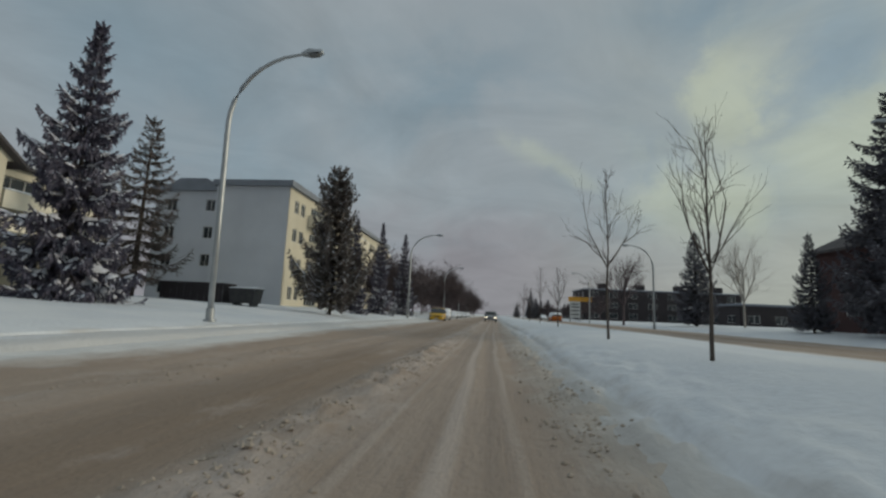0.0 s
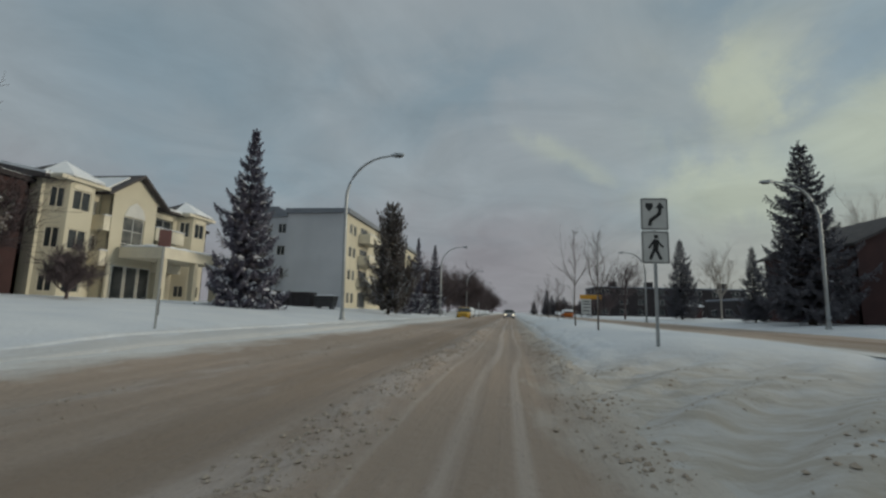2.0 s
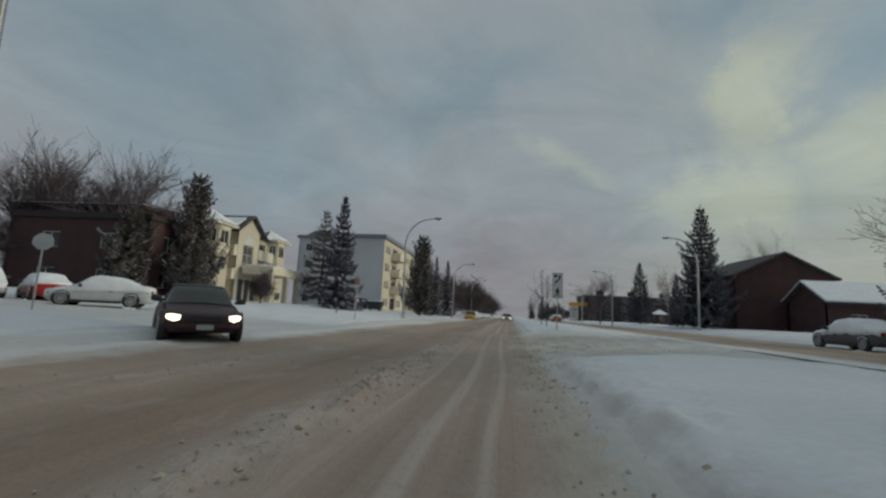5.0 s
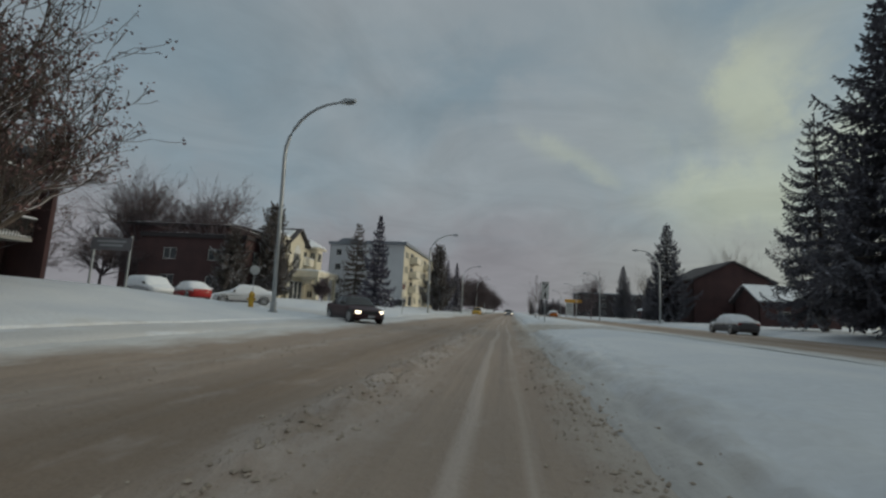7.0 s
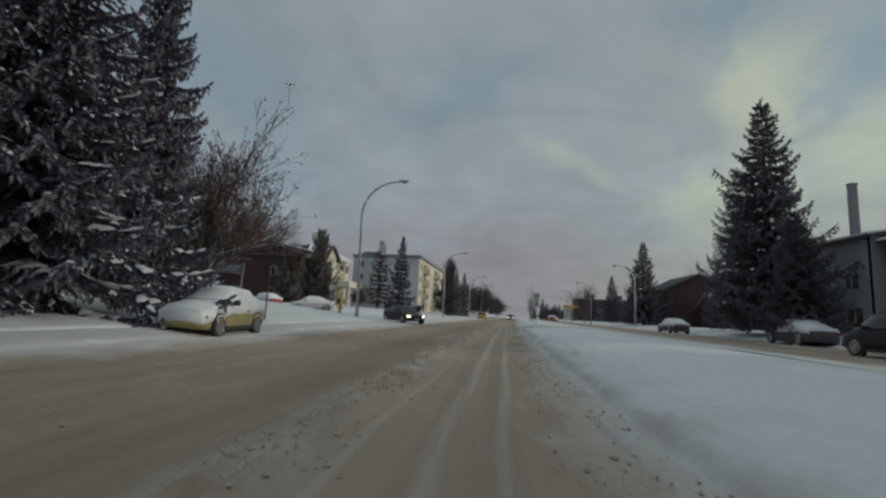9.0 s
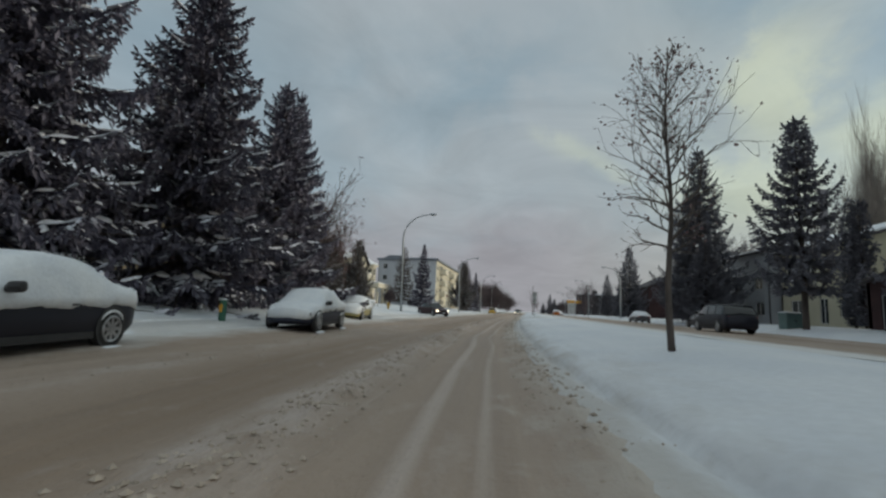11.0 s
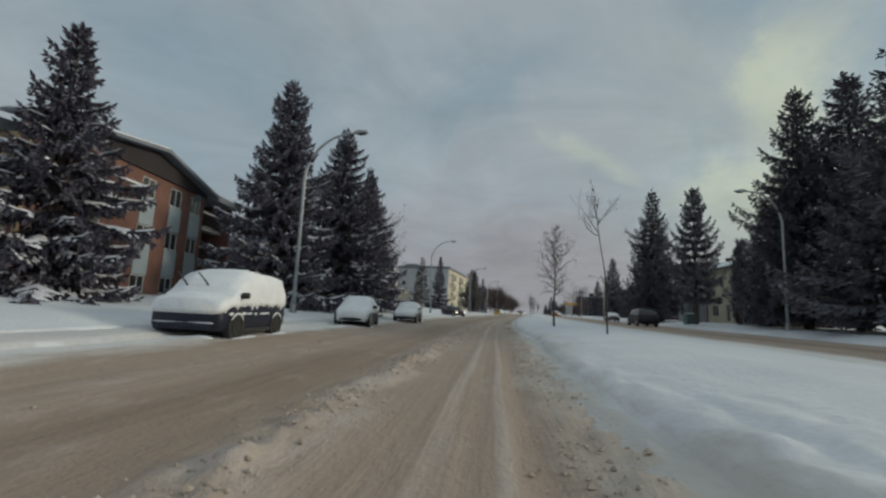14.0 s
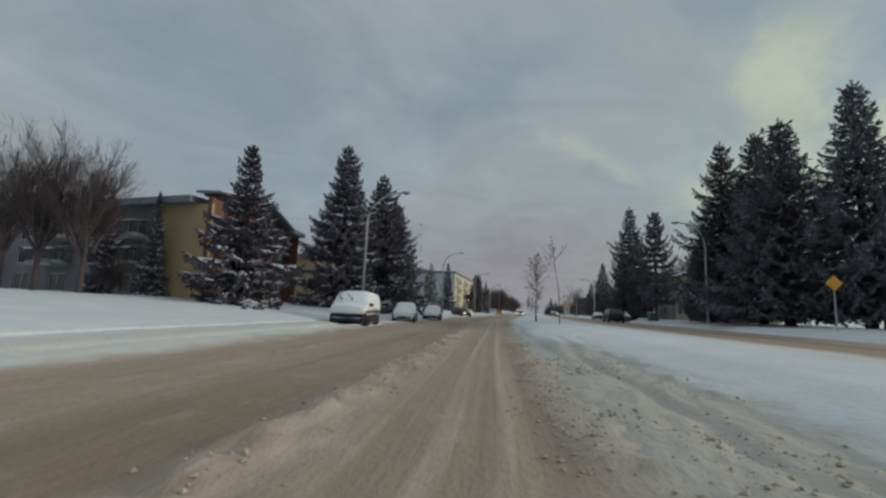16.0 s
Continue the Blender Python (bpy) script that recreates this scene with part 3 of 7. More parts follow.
def road_height(U, Y):
    """Wheel ruts, a ridge of loose snow between the lanes, and a ragged right edge."""
    w = 0.3 * (rough(Y * 0.08, Y * 0, 22) - 0.5)
    ruts = -0.020 * sum(np.exp(-((U - c + w * 0.5) / h) ** 2) for c, h in ((-3.6, 0.35), (-2.5, 0.3), (-0.75, 0.22), (-0.12, 0.18), (0.4, 0.15)))
    ridge = np.exp(-((U + 1.6 + w) / 0.36) ** 2) * (0.015 + 0.20 * rough(U * 5.5, Y * 4.5, 23) ** 1.5 * (0.35 + 0.65 * rough(U * 2, Y * 0.4, 24)))
    second = np.exp(-((U + 4.7 + w) / 0.4) ** 2) * 0.08 * rough(U * 4, Y * 3, 33) * rough(U * 2, Y * 0.3, 34)
    edge = ease(U, 0.45, 1.1) * (0.02 + 0.15 * rough(U * 5, Y * 4.5, 25) ** 1.4 * (0.2 + 0.8 * rough(U, Y * 0.4, 26)))
    left = ease(-U, 5.0, 7.0) * (0.115 + 0.05 * rough(U * 3, Y * 2, 27))
    return 0.004 + ruts + ridge + second + edge + left + 0.012 * (rough(U * 6, Y * 2.5, 28) - 0.5) + 0.01 * (rough(U * 1.5, Y * 0.3, 29) - 0.5)


ru = rows_between(ROAD_L, 0.16, -2.6, 0.07, 1.25)
ry = rows_between(-400, 40, -120, 3, -96, 0.16, 12, 0.4, 40, 1.5, 120, 12, 420)
tagged(new("road", grid_mesh("road", ru, ry, road_height, ROAD, uv=0.0)), "road of packed snow stained brown with wheel ruts", "road", kind="structure")
fu = rows_between(FAR_L - 0.1, 0.35, FAR_R + 0.1)
fy = rows_between(-400, 40, -110, 0.9, 60, 4, 160, 20, 420)
tagged(new("far_road", grid_mesh("far_road", fu, fy, lambda U, Y: 0.345 + 0.03 * (rough(U * 2, Y * 0.5, 31) - 0.5), ROAD, uv=-16.0)), "opposite carriageway of brown packed snow", "road", kind="structure")


def clods():
    """Loose lumps of dirty snow thrown up along the ridges and in the median's opening."""
    rng = np.random.default_rng(5)
    U, Y = [], []
    for centre, spread, count in ((-1.6, 0.22, 12000), (0.86, 0.20, 7000), (-4.7, 0.35, 1500)):
        y = rng.uniform(-95, 14, count * 2)
        keep = rough(y * 0.35, y * 0 + centre, 41) * rough(y * 1.3, y * 0 + centre, 42) > rng.uniform(0.02, 0.42, count * 2)
        y = y[keep][:count]
        U.append(rng.normal(centre, spread, len(y)) - 0.3 * (rough(y * 0.08, y * 0, 22) - 0.5))
        Y.append(y)
    y = rng.uniform(-96, -80.5, 6000)
    u_ = rng.normal(1.7, 0.7, 6000)
    keep = (rough(u_ * 1.6, y * 1.1, 44) * rough(u_ * 0.6, y * 0.4, 45) > rng.uniform(0.2, 0.7, 6000)) & (u_ > 1.0) & (u_ < 3.2)
    U.append(u_[keep])
    Y.append(y[keep])
    gu_, gy_ = rng.uniform(0.8, 8, 9000), rng.uniform(GAP0, GAP1 - 2, 9000)
    keep = (np.sin((gy_ - 1.1 * gu_ + 0.9 * rough(gu_ * 0.35, gy_ * 0.3, 6)) * 3.3) > 0.2) & (rough(gu_ * 0.8, gy_ * 1.5, 43) * (1.15 - gu_ * 0.09) > rng.uniform(0.35, 0.9, 9000))
    U.append(gu_[keep])
    Y.append(gy_[keep])
    U, Y = np.concatenate(U), np.concatenate(Y)
    n = len(U)
    Z = np.maximum(land(U, Y), np.where(U < 1.25, road_height(U, Y), -1))
    size = 0.008 + 0.030 * rng.random(n) ** 4
    octa = np.array([(1, 0, 0), (0, 1, 0), (-1, 0, 0), (0, -1, 0), (0, 0, 0.62), (0, 0, -0.5)], float)
    v = octa[None] * rng.uniform(0.7, 1.3, (n, 6, 1)) * size[:, None, None]
    a = rng.uniform(0, 7, n)
    x, y = v[..., 0] * np.cos(a)[:, None] - v[..., 1] * np.sin(a)[:, None], v[..., 0] * np.sin(a)[:, None] + v[..., 1] * np.cos(a)[:, None]
    P = np.stack([x + (U + bend(Y))[:, None], y + Y[:, None], v[..., 2] + (Z + size * 0.2)[:, None]], 2).reshape(-1, 3)
    f = np.array([(0, 1, 4), (1, 2, 4), (2, 3, 4), (3, 0, 4), (1, 0, 5), (2, 1, 5), (3, 2, 5), (0, 3, 5)])
    F = (np.arange(n)[:, None, None] * 6 + f[None]).reshape(-1, 3)
    return tagged(new("snow_clods", mesh_from("snow_clods", P, F, CLOD)), "loose lumps of dirty snow along the wheel tracks", "snow", kind="stuff")


clods()

# ---- trees ----


def sprays(base, way, length, width, lift, rng, upright=False):
    """Needle sprays as folded lozenges: base points, directions, lengths and widths of n of them."""
    n = len(base)
    if upright:
        axis = rng.normal(0, 1.0, (n, 3)) * np.array([1, 1, 0.25])
    else:
        axis = np.array([0, 0, 1.0]) + rng.normal(0, 0.35, (n, 3))
    side = np.cross(way, axis)
    side /= np.linalg.norm(side, axis=1)[:, None] + 1e-9
    mid = base + way * (length * 0.5)[:, None]
    tip = base + way * length[:, None]
    fold = np.zeros((n, 3))
    fold[:, 2] = lift
    v = np.stack([base, mid + side * width[:, None] - fold, tip, mid - side * width[:, None] - fold], 1).reshape(-1, 3)
    k = np.arange(n)[:, None] * 4
    f = np.concatenate([k + np.array([0, 1, 2]), k + np.array([0, 2, 3])], 0)
    return v, f


def snow_strip(pad, pts, left, right, rise, sag):
    """A rounded sheet of snow lying along points: five corners across, ragged half widths, sagging to both sides."""
    m = len(pts)
    tang = np.gradient(pts, axis=0)
    side = np.stack([tang[:, 1], -tang[:, 0], np.zeros(m)], 1)
    side /= np.linalg.norm(side, axis=1)[:, None] + 1e-9
    rows = []
    for o in (-1.0, -0.55, 0.0, 0.55, 1.0):
        half = right if o > 0 else left
        r = pts + side * (half * o)[:, None]
        r[:, 2] += rise * (1 - o * o) - sag * half * abs(o) ** 1.3
        rows.append(r)
    pad[0].append(np.stack(rows, 1).reshape(-1, 3))
    i = (np.arange(m - 1)[:, None] * 5 + np.arange(4)[None] + pad[2]).ravel()
    pad[1].append(np.concatenate([np.stack([i, i + 1, i + 6], 1), np.stack([i, i + 6, i + 5], 1)]))
    pad[2] += m * 5


def conifer(seed, height=12.0, radius=2.8, bare=0.6, droop=0.35, snow=0.3, step=0.5, full=1.0, taper=0.9, clump=0.056, uneven=0.22, hang=0.35, odd=0.10, upturn=1.0):
    """Meshes of a conifer: trunk with its boughs in whorls, brushes of needles along their twigs, and the snow lying along them."""
    rng = np.random.default_rng(seed)
    wood = Build()
    wood.tube([(0, 0, -0.3), (0.02, 0, height * 0.3), (0, 0.03, height * 0.7), (0, 0, height * 0.98)], [0.016 * height, 0.012 * height, 0.006 * height, 0.01], 8)
    B, W, L, D = [], [], [], []
    pad = [[], [], 0]

    def brush(q, w, ln, wd):
        B.append(q)
        W.append(w / np.linalg.norm(w, axis=1)[:, None])
        L.append(ln)
        D.append(wd)

    lobes = rng.uniform(0, 6.28, 4)
    z = bare
    while z < height * 0.97:
        rel = (z - bare) / (height - bare)
        reach = radius * ((1 - rel) ** taper) * min(1.0, 0.78 + rel * 2.2) + 0.12
        count = max(5, int(round((9.5 - 4 * rel) * full)))
        turn = rng.uniform(0, 7)
        for k in range(count):
            az = turn + 2 * math.pi * (k + rng.uniform(-0.3, 0.3)) / count
            lump = 1 + uneven * (0.6 * math.sin(2 * az + lobes[0] + z * 0.9) + 0.5 * math.sin(3 * az + lobes[1] - z * 1.7))
            ln = reach * lump * rng.uniform(0.74, 1.14)
            pick = rng.random()
            if pick < 0.10:
                ln *= 0.55
            elif pick > 1 - odd:
                ln *= 1.16
            out = np.array([math.cos(az), math.sin(az), 0])
            acr = np.array([-math.sin(az), math.cos(az), 0])
            rise = 0.60 * rel - droop * (1 - rel) + rng.uniform(-0.10, 0.10)
            n = max(3, int(ln / 0.17))
            s = (np.arange(n) + 0.7) / n
            z0 = z + rng.uniform(-0.07, 0.07)
            pts = out * (ln * s)[:, None] + np.array([0, 0, z0])
            pts[:, 2] += ln * (rise * s + upturn * ((0.30 * (1 - rel) + 0.05) * s ** 3 + 0.16 * s ** 5) - 0.12 * s)
            wood.tube([(0, 0, z0), pts[n // 2], pts[-1]], [0.012 + 0.010 * ln, 0.008 + 0.005 * ln, 0.004], 3, False)
            tang = np.gradient(pts, axis=0) if n > 1 else out[None]
            brush(pts, tang + np.array([0, 0, 0.02]), np.full(n, 0.30) * rng.uniform(0.9, 1.3, n), clump * rng.uniform(1.0, 1.5, n))
            tipw = tang[-1] / np.linalg.norm(tang[-1]) + np.array([0, 0, 0.25])
            brush(pts[-1:], tipw[None], np.array([0.34 * rng.uniform(0.7, 1.2)]), np.array([clump]))
            load = snow * (1.25 - 0.75 * rel) * rng.uniform(0.35, 1.5)
            loaded = load > 0.33
            for j in range(n):
                for side in (-1, 1):
                    tw = min(0.40 * ln * (1 - s[j]) ** 0.85 + 0.16, 0.95) * rng.uniform(0.6, 1.2)
                    d = out * rng.uniform(0.55, 0.95) + acr * side * rng.uniform(0.55, 0.95)
                    d[2] = rise * 0.5 - 0.10 + rng.uniform(-0.12, 0.06)
                    d /= np.linalg.norm(d)
                    m = max(1, int(round(tw / 0.16 * full)))
                    f = np.arange(m) / m
                    q = pts[j] + d * (tw * f)[:, None]
                    q[:, 2] -= 0.30 * tw * f
                    w = d[None] + rng.normal(0, 0.20, (m, 3))
                    w[:, 2] += 0.22 * f - 0.14
                    sz = tw / m * rng.uniform(1.4, 2.1, m)
                    brush(q, w, sz, clump * rng.uniform(0.9, 1.45, m))
                    if rng.random() < hang * 1.6:
                        dn = np.array([[rng.normal(0, 0.3), rng.normal(0, 0.3), -1.0]])
                        brush(q[-1:] * 1.0, dn + d[None] * 0.5, np.array([rng.uniform(0.18, 0.44)]), np.array([clump * 0.85]))
                    if tw > 0.22 and s[j] > 0.3 and rng.random() < (load * 0.40 if loaded else snow * 0.16):
                        g0 = rng.uniform(0.15, 0.5)
                        g = np.linspace(g0, min(1.0, g0 + rng.uniform(0.25, 0.6)), 4)
                        p0 = pts[j] + d * (tw * g)[:, None]
                        p0[:, 2] += 0.09 - 0.30 * tw * g + rng.normal(0, 0.012, 4)
                        p0[:, :2] += rng.normal(0, 0.02, (4, 2))
                        wide = rng.uniform(0.035, 0.11)
                        wide = wide * np.array([0.35, 1.1, 0.9, 0.2])
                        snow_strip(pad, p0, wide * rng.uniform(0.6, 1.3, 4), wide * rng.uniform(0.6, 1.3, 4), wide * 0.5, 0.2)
            at_ = int(n * rng.uniform(0.30, 0.60))
            while loaded and at_ < n - 2:
                m = int(rng.integers(3, 7))
                p0 = pts[at_:at_ + m].copy()
                m = len(p0)
                if m >= 3 and rng.random() < 0.45 + 0.4 * load:
                    p0[:, 2] += 0.10
                    fan = (0.40 * ln * (1 - s[at_:at_ + m]) ** 0.85 + 0.16) * min(0.70 * snow, 0.28 + 0.26 * load)
                    ends = np.sin(np.linspace(0.25, 2.95, m)) ** 0.6
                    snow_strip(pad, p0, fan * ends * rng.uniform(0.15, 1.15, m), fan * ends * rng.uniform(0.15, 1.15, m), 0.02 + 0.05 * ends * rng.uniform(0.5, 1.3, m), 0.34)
                at_ += m - 1 + int(rng.integers(0, 3))
        z += step * (1.0 - 0.30 * rel) * rng.uniform(0.85, 1.15)
    for i in range(26):
        a = rng.uniform(0, 7)
        brush(np.array([[0, 0, height * (0.93 + 0.065 * i / 26) - 0.05]]), np.array([[math.cos(a) * 0.45, math.sin(a) * 0.45, 0.8]]), np.array([0.24]), np.array([0.04]))
    args = [np.concatenate(q) for q in (B, W, L, D)]
    v, f = sprays(*args, 0.02, rng)
    v2, f2 = sprays(*args[:3], args[3] * 0.85, 0.0, rng, True)
    sv, sf = (np.concatenate(pad[0]), np.concatenate(pad[1])) if pad[0] else (np.zeros((0, 3)), np.zeros((0, 3), int))
    return wood, (np.concatenate([v, v2]), np.concatenate([f, f2 + len(v)])), (sv, sf)


def conifer_thing(name, label, seed, needles_mat=SPRUCE, group="", **shape):
    wood, (nv, nf), (sv, sf) = conifer(seed, **shape)
    ob = thing(name, label, "tree", group)
    part("trunk", wood, BARK, ob)
    part("crown", mesh_from("crown", nv, nf, needles_mat), needles_mat, ob)
    if len(sv):
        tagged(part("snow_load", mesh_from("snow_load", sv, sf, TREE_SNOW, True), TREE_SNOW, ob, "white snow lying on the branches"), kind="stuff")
    return ob


def stand(ob, x, y, height=1.0, wide=None, turn=0.0, z=None):
    """Pose of a tree at a place: scaled in height and width."""
    wide = height if wide is None else wide
    return Matrix.Translation((x, y, spot(x, y) if z is None else z)) @ Matrix.Rotation(radians(turn), 4, "Z") @ Matrix.Diagonal((wide, wide, height, 1))


def put(ob, m):
    ob.matrix_basis = m
    return ob


def copies(ob, places, label="", group=""):
    """Further trees like ob: x, y, height factor, width factor, turn."""
    for x, y, h, w, turn in places:
        c = copy_thing(ob, stand(ob, x, y, h, w, turn))
        if label:
            tagged(c, label)


# snowy spruces on the lawns
snowy = conifer_thing("spruce", "tall spruce heaped with snow on drooping branches", 3, height=12, radius=4.0, bare=0.2, snow=1.0, droop=0.50, taper=1.12, uneven=0.34, step=0.70, full=1.15, clump=0.064, odd=0.16, hang=0.5, upturn=0.55)
put(snowy, stand(snowy, -16.0, 16.6, 0.98, 0.66, 20))
copies(snowy, [(-16.5, -69.0, 0.86, 1.34, 140)])
copies(snowy, [(-23.7, -67.9, 0.60, 0.44, 75), (-26.4, -68.8, 0.58, 0.46, 200)], "slim young spruce dusted with snow, on a snowy lawn")
dark = conifer_thing("spruce", "tall dark spruce lightly dusted with snow, beside the street", 11, height=15, radius=4.9, bare=0.2, snow=0.76, droop=0.48, taper=0.94, uneven=0.22, step=0.80, full=1.28, clump=0.064, odd=0.08, hang=0.55, upturn=0.55)
put(dark, stand(dark, -15.8, -54.6, 1.05, 1.0, 0))
copies(dark, [(-13.9, -48.9, 0.93, 1.0, 110), (-13.8, -42.0, 0.83, 0.86, 230), (-16.2, -35.6, 0.98, 0.66, 60)])
black = conifer_thing("spruce", "very tall dark green spruce with little snow, in front yard", 23, BARE_SPRUCE, height=18, radius=4.0, bare=1.5, snow=0.10, droop=0.42, step=0.72, taper=0.98, uneven=0.24, full=1.1, clump=0.062)
put(black, stand(black, 19.65, -14.6, 1.07, 1.2, 0))
open_spruce = conifer_thing("spruce", "dark spruce with upswept open boughs above a bare trunk", 27, BARE_SPRUCE, height=17, radius=5.0, bare=2.2, snow=0.08, droop=0.50, step=0.98, taper=0.95, uneven=0.20, full=0.85, hang=0.15)
put(open_spruce, stand(open_spruce, 23.2, -3.6, 1.0, 0.95, 40))
copies(black, [(20.9, -46.0, 0.97, 1.05, 80), (23.6, -47.2, 0.99, 1.25, 200), (21.8, -54.6, 0.90, 1.25, 300), (25.6, -57.3, 0.99, 1.15, 130), (22.65, 24.7, 0.72, 0.74, 10), (21.6, -39.9, 0.59, 0.66, 160), (24.0, 50.0, 0.54, 0.50, 220), (22.4, 31.2, 0.35, 0.28, 270), (16.8, -22.5, 0.42, 0.55, 190)])
pine = conifer_thing("pine", "bushy pine with brownish green needles and patches of snow", 31, PINE, height=11, radius=3.0, bare=0.8, snow=0.46, droop=0.02, taper=0.62, clump=0.075, hang=0.0, uneven=0.35)
put(pine, stand(pine, -9.75, 30.8, 0.97, 0.72, 0))
copies(snowy, [(-10.6, 40.0, 0.74, 0.55, 80), (-9.9, 48.0, 0.85, 0.6, 160), (-8.9, 58.0, 0.9, 0.7, 240)], "snow-laden spruce in a row beside the street")
copies(pine, [(-25.3, 6.6, 0.98, 0.98, 30), (-27.5, 2.8, 0.62, 0.9, 120), (-23.6, 4.6, 0.40, 0.6, 200)])
tall_pine = conifer_thing("pine", "tall pine with layered dark branches above a bare trunk", 37, BARE_SPRUCE, height=13.6, radius=2.9, bare=2.6, snow=0.10, droop=0.10, taper=0.66, clump=0.080, hang=0.1, uneven=0.42, step=0.78, full=1.0)
put(tall_pine, stand(tall_pine, 18.0, -33.8, 1.03, 0.90, 60))
larch = conifer_thing("larch", "thin brownish larch with sparse branches by an apartment block", 41, LARCH, height=14, radius=3.3, bare=1.8, snow=0.10, droop=0.30, full=0.55, step=0.85, clump=0.045, uneven=0.35)
put(larch, stand(larch, -22.5, 28.5, 0.9, 0.92, 0))
cedar = conifer_thing("cedar", "narrow columnar cedar against a house wall", 51, BARE_SPRUCE, height=9, radius=0.85, bare=0.1, snow=0.04, droop=-0.9, taper=0.45, step=0.34, full=0.8, hang=-0.3)
put(cedar, stand(cedar, 24.2, -29.9, 1.03, 0.95, 0))
copies(cedar, [(24.35, -28.7, 0.92, 0.9, 70)])


SCALE_OF = [1.0]
THICK = []          # the thicker limbs of the tree that is being built


def limb(build, tips, rng, p, way, length, radius, depth, spread, lift, wander=0.16, thin=0.62, kids=(3, 5), least=0.004):
    """A limb that bends on its way and divides."""
    n = 4
    pts, rad = [p.copy()], [radius]
    q, d = p.copy(), way.copy()
    for i in range(n):
        d = d + rng.normal(0, wander, 3) + np.array([0, 0, lift])
        d /= np.linalg.norm(d)
        q = q + d * length / n
        pts.append(q.copy())
        rad.append(max(least, radius * (1 - (1 - thin) * (i + 1) / n)))
    if radius > 0.022:
        THICK.append((pts, rad))
    build.tube(pts, rad, 6 if radius > 0.04 else 4 if radius > 0.012 else 3, False)
    if depth == 0:
        tips.append((pts[-1], d))
        return
    for k in range(rng.integers(*kids)):
        i = rng.integers(1, n) if k else n
        side = rng.normal(0, 1, 3)
        side -= d * side.dot(d)
        side /= np.linalg.norm(side)
        w = d * math.cos(spread) + side * math.sin(spread) * rng.uniform(0.7, 1.3)
        limb(build, tips, rng, pts[i].copy(), w / np.linalg.norm(w), length * rng.uniform(0.55, 0.8), rad[i] * 0.66, depth - 1, spread, lift, wander, thin, kids, least)


def leafless(seed, height, trunk, stems, spread, depth, lift, radius, first=0.45, kids=(3, 5), wander=0.16, leaves=0.0, leaf_size=0.05, least=0.004):
    """Wood (and clinging dry leaves or fruit) of a tree in winter."""
    rng = np.random.default_rng(seed)
    stem, wood, tips = Build(), Build(), []
    top = np.array([0.02, 0.0, trunk])
    stem.tube([(0, 0, -0.3), (0.01, 0.01, trunk * 0.5), tuple(top)], [radius * 1.25, radius, radius * 0.85], 8, False)
    for k in range(stems):
        a = 2 * math.pi * (k + rng.uniform(-0.25, 0.25)) / stems
        sp = spread * rng.uniform(0.5, 1.15)
        w = np.array([math.cos(a) * math.sin(sp), math.sin(a) * math.sin(sp), math.cos(sp)])
        limb(wood, tips, rng, top - np.array([0, 0, rng.uniform(0, 0.3) * trunk]), w, (height - trunk) * first * rng.uniform(0.8, 1.1), radius * 0.66, depth, 0.55, lift, wander, kids=kids, least=least)
    if stems > 2:
        limb(wood, tips, rng, top, np.array([0.03, 0.02, 1.0]), (height - trunk) * first * 1.15, radius * 0.8, depth, 0.5, lift, wander * 0.6, kids=kids, least=least)
    k = height / max(p[2] for p in wood.v)
    SCALE_OF[0] = k
    for w in (stem, wood):
        w.v = [(p[0] * k, p[1] * k, p[2] * k if p[2] > 0 else p[2]) for p in w.v]
    leaf = None
    if leaves:
        P = np.array([p for p, d in tips]) * k
        n = int(len(P) * leaves)
        pick = rng.integers(0, len(P), n)
        way = rng.normal(0, 1, (n, 3))
        way[:, 2] = -abs(way[:, 2])
        way /= np.linalg.norm(way, axis=1)[:, None]
        ln = leaf_size * rng.uniform(0.7, 1.6, n)
        leaf = sprays(P[pick] + rng.normal(0, leaf_size, (n, 3)), way, ln, ln * 0.4, 0.0, rng)
    return stem, wood, leaf


def leafless_thing(name, label, seed, height, trunk, stems, spread, depth, lift, radius, mat=TWIG, snowy_limbs=False, **more):
    THICK.clear()
    stem, wood, leaf = leafless(seed, height, trunk, stems, spread, depth, lift, radius, **more)
    ob = thing(name, label, "tree")
    part("trunk", stem, mat, ob, smooth=True)
    part("crown", wood, mat, ob)
    if snowy_limbs:
        cap = Build()
        for pts, rad in THICK:
            flat_ = math.hypot(pts[-1][0] - pts[0][0], pts[-1][1] - pts[0][1]) / (np.linalg.norm(pts[-1] - pts[0]) + 1e-6)
            if flat_ > 0.35:
                cap.tube([(p[0], p[1], p[2] + r * 0.75) for p, r in zip(pts, rad)], [r * 0.62 + 0.006 for r in rad], 5, False)
        s_ = SCALE_OF[0]
        cap.v = [(p[0] * s_, p[1] * s_, p[2] * s_) for p in cap.v]
        tagged(part("snow_load", cap, TREE_SNOW, ob, "thin snow lying along the thicker limbs"), kind="stuff")
    if leaf:
        part("dry_leaves", mesh_from("dry_leaves", leaf[0], leaf[1], DRY_LEAF), DRY_LEAF, ob, "withered brown leaves and berries")
    return ob


# young bare trees on the median


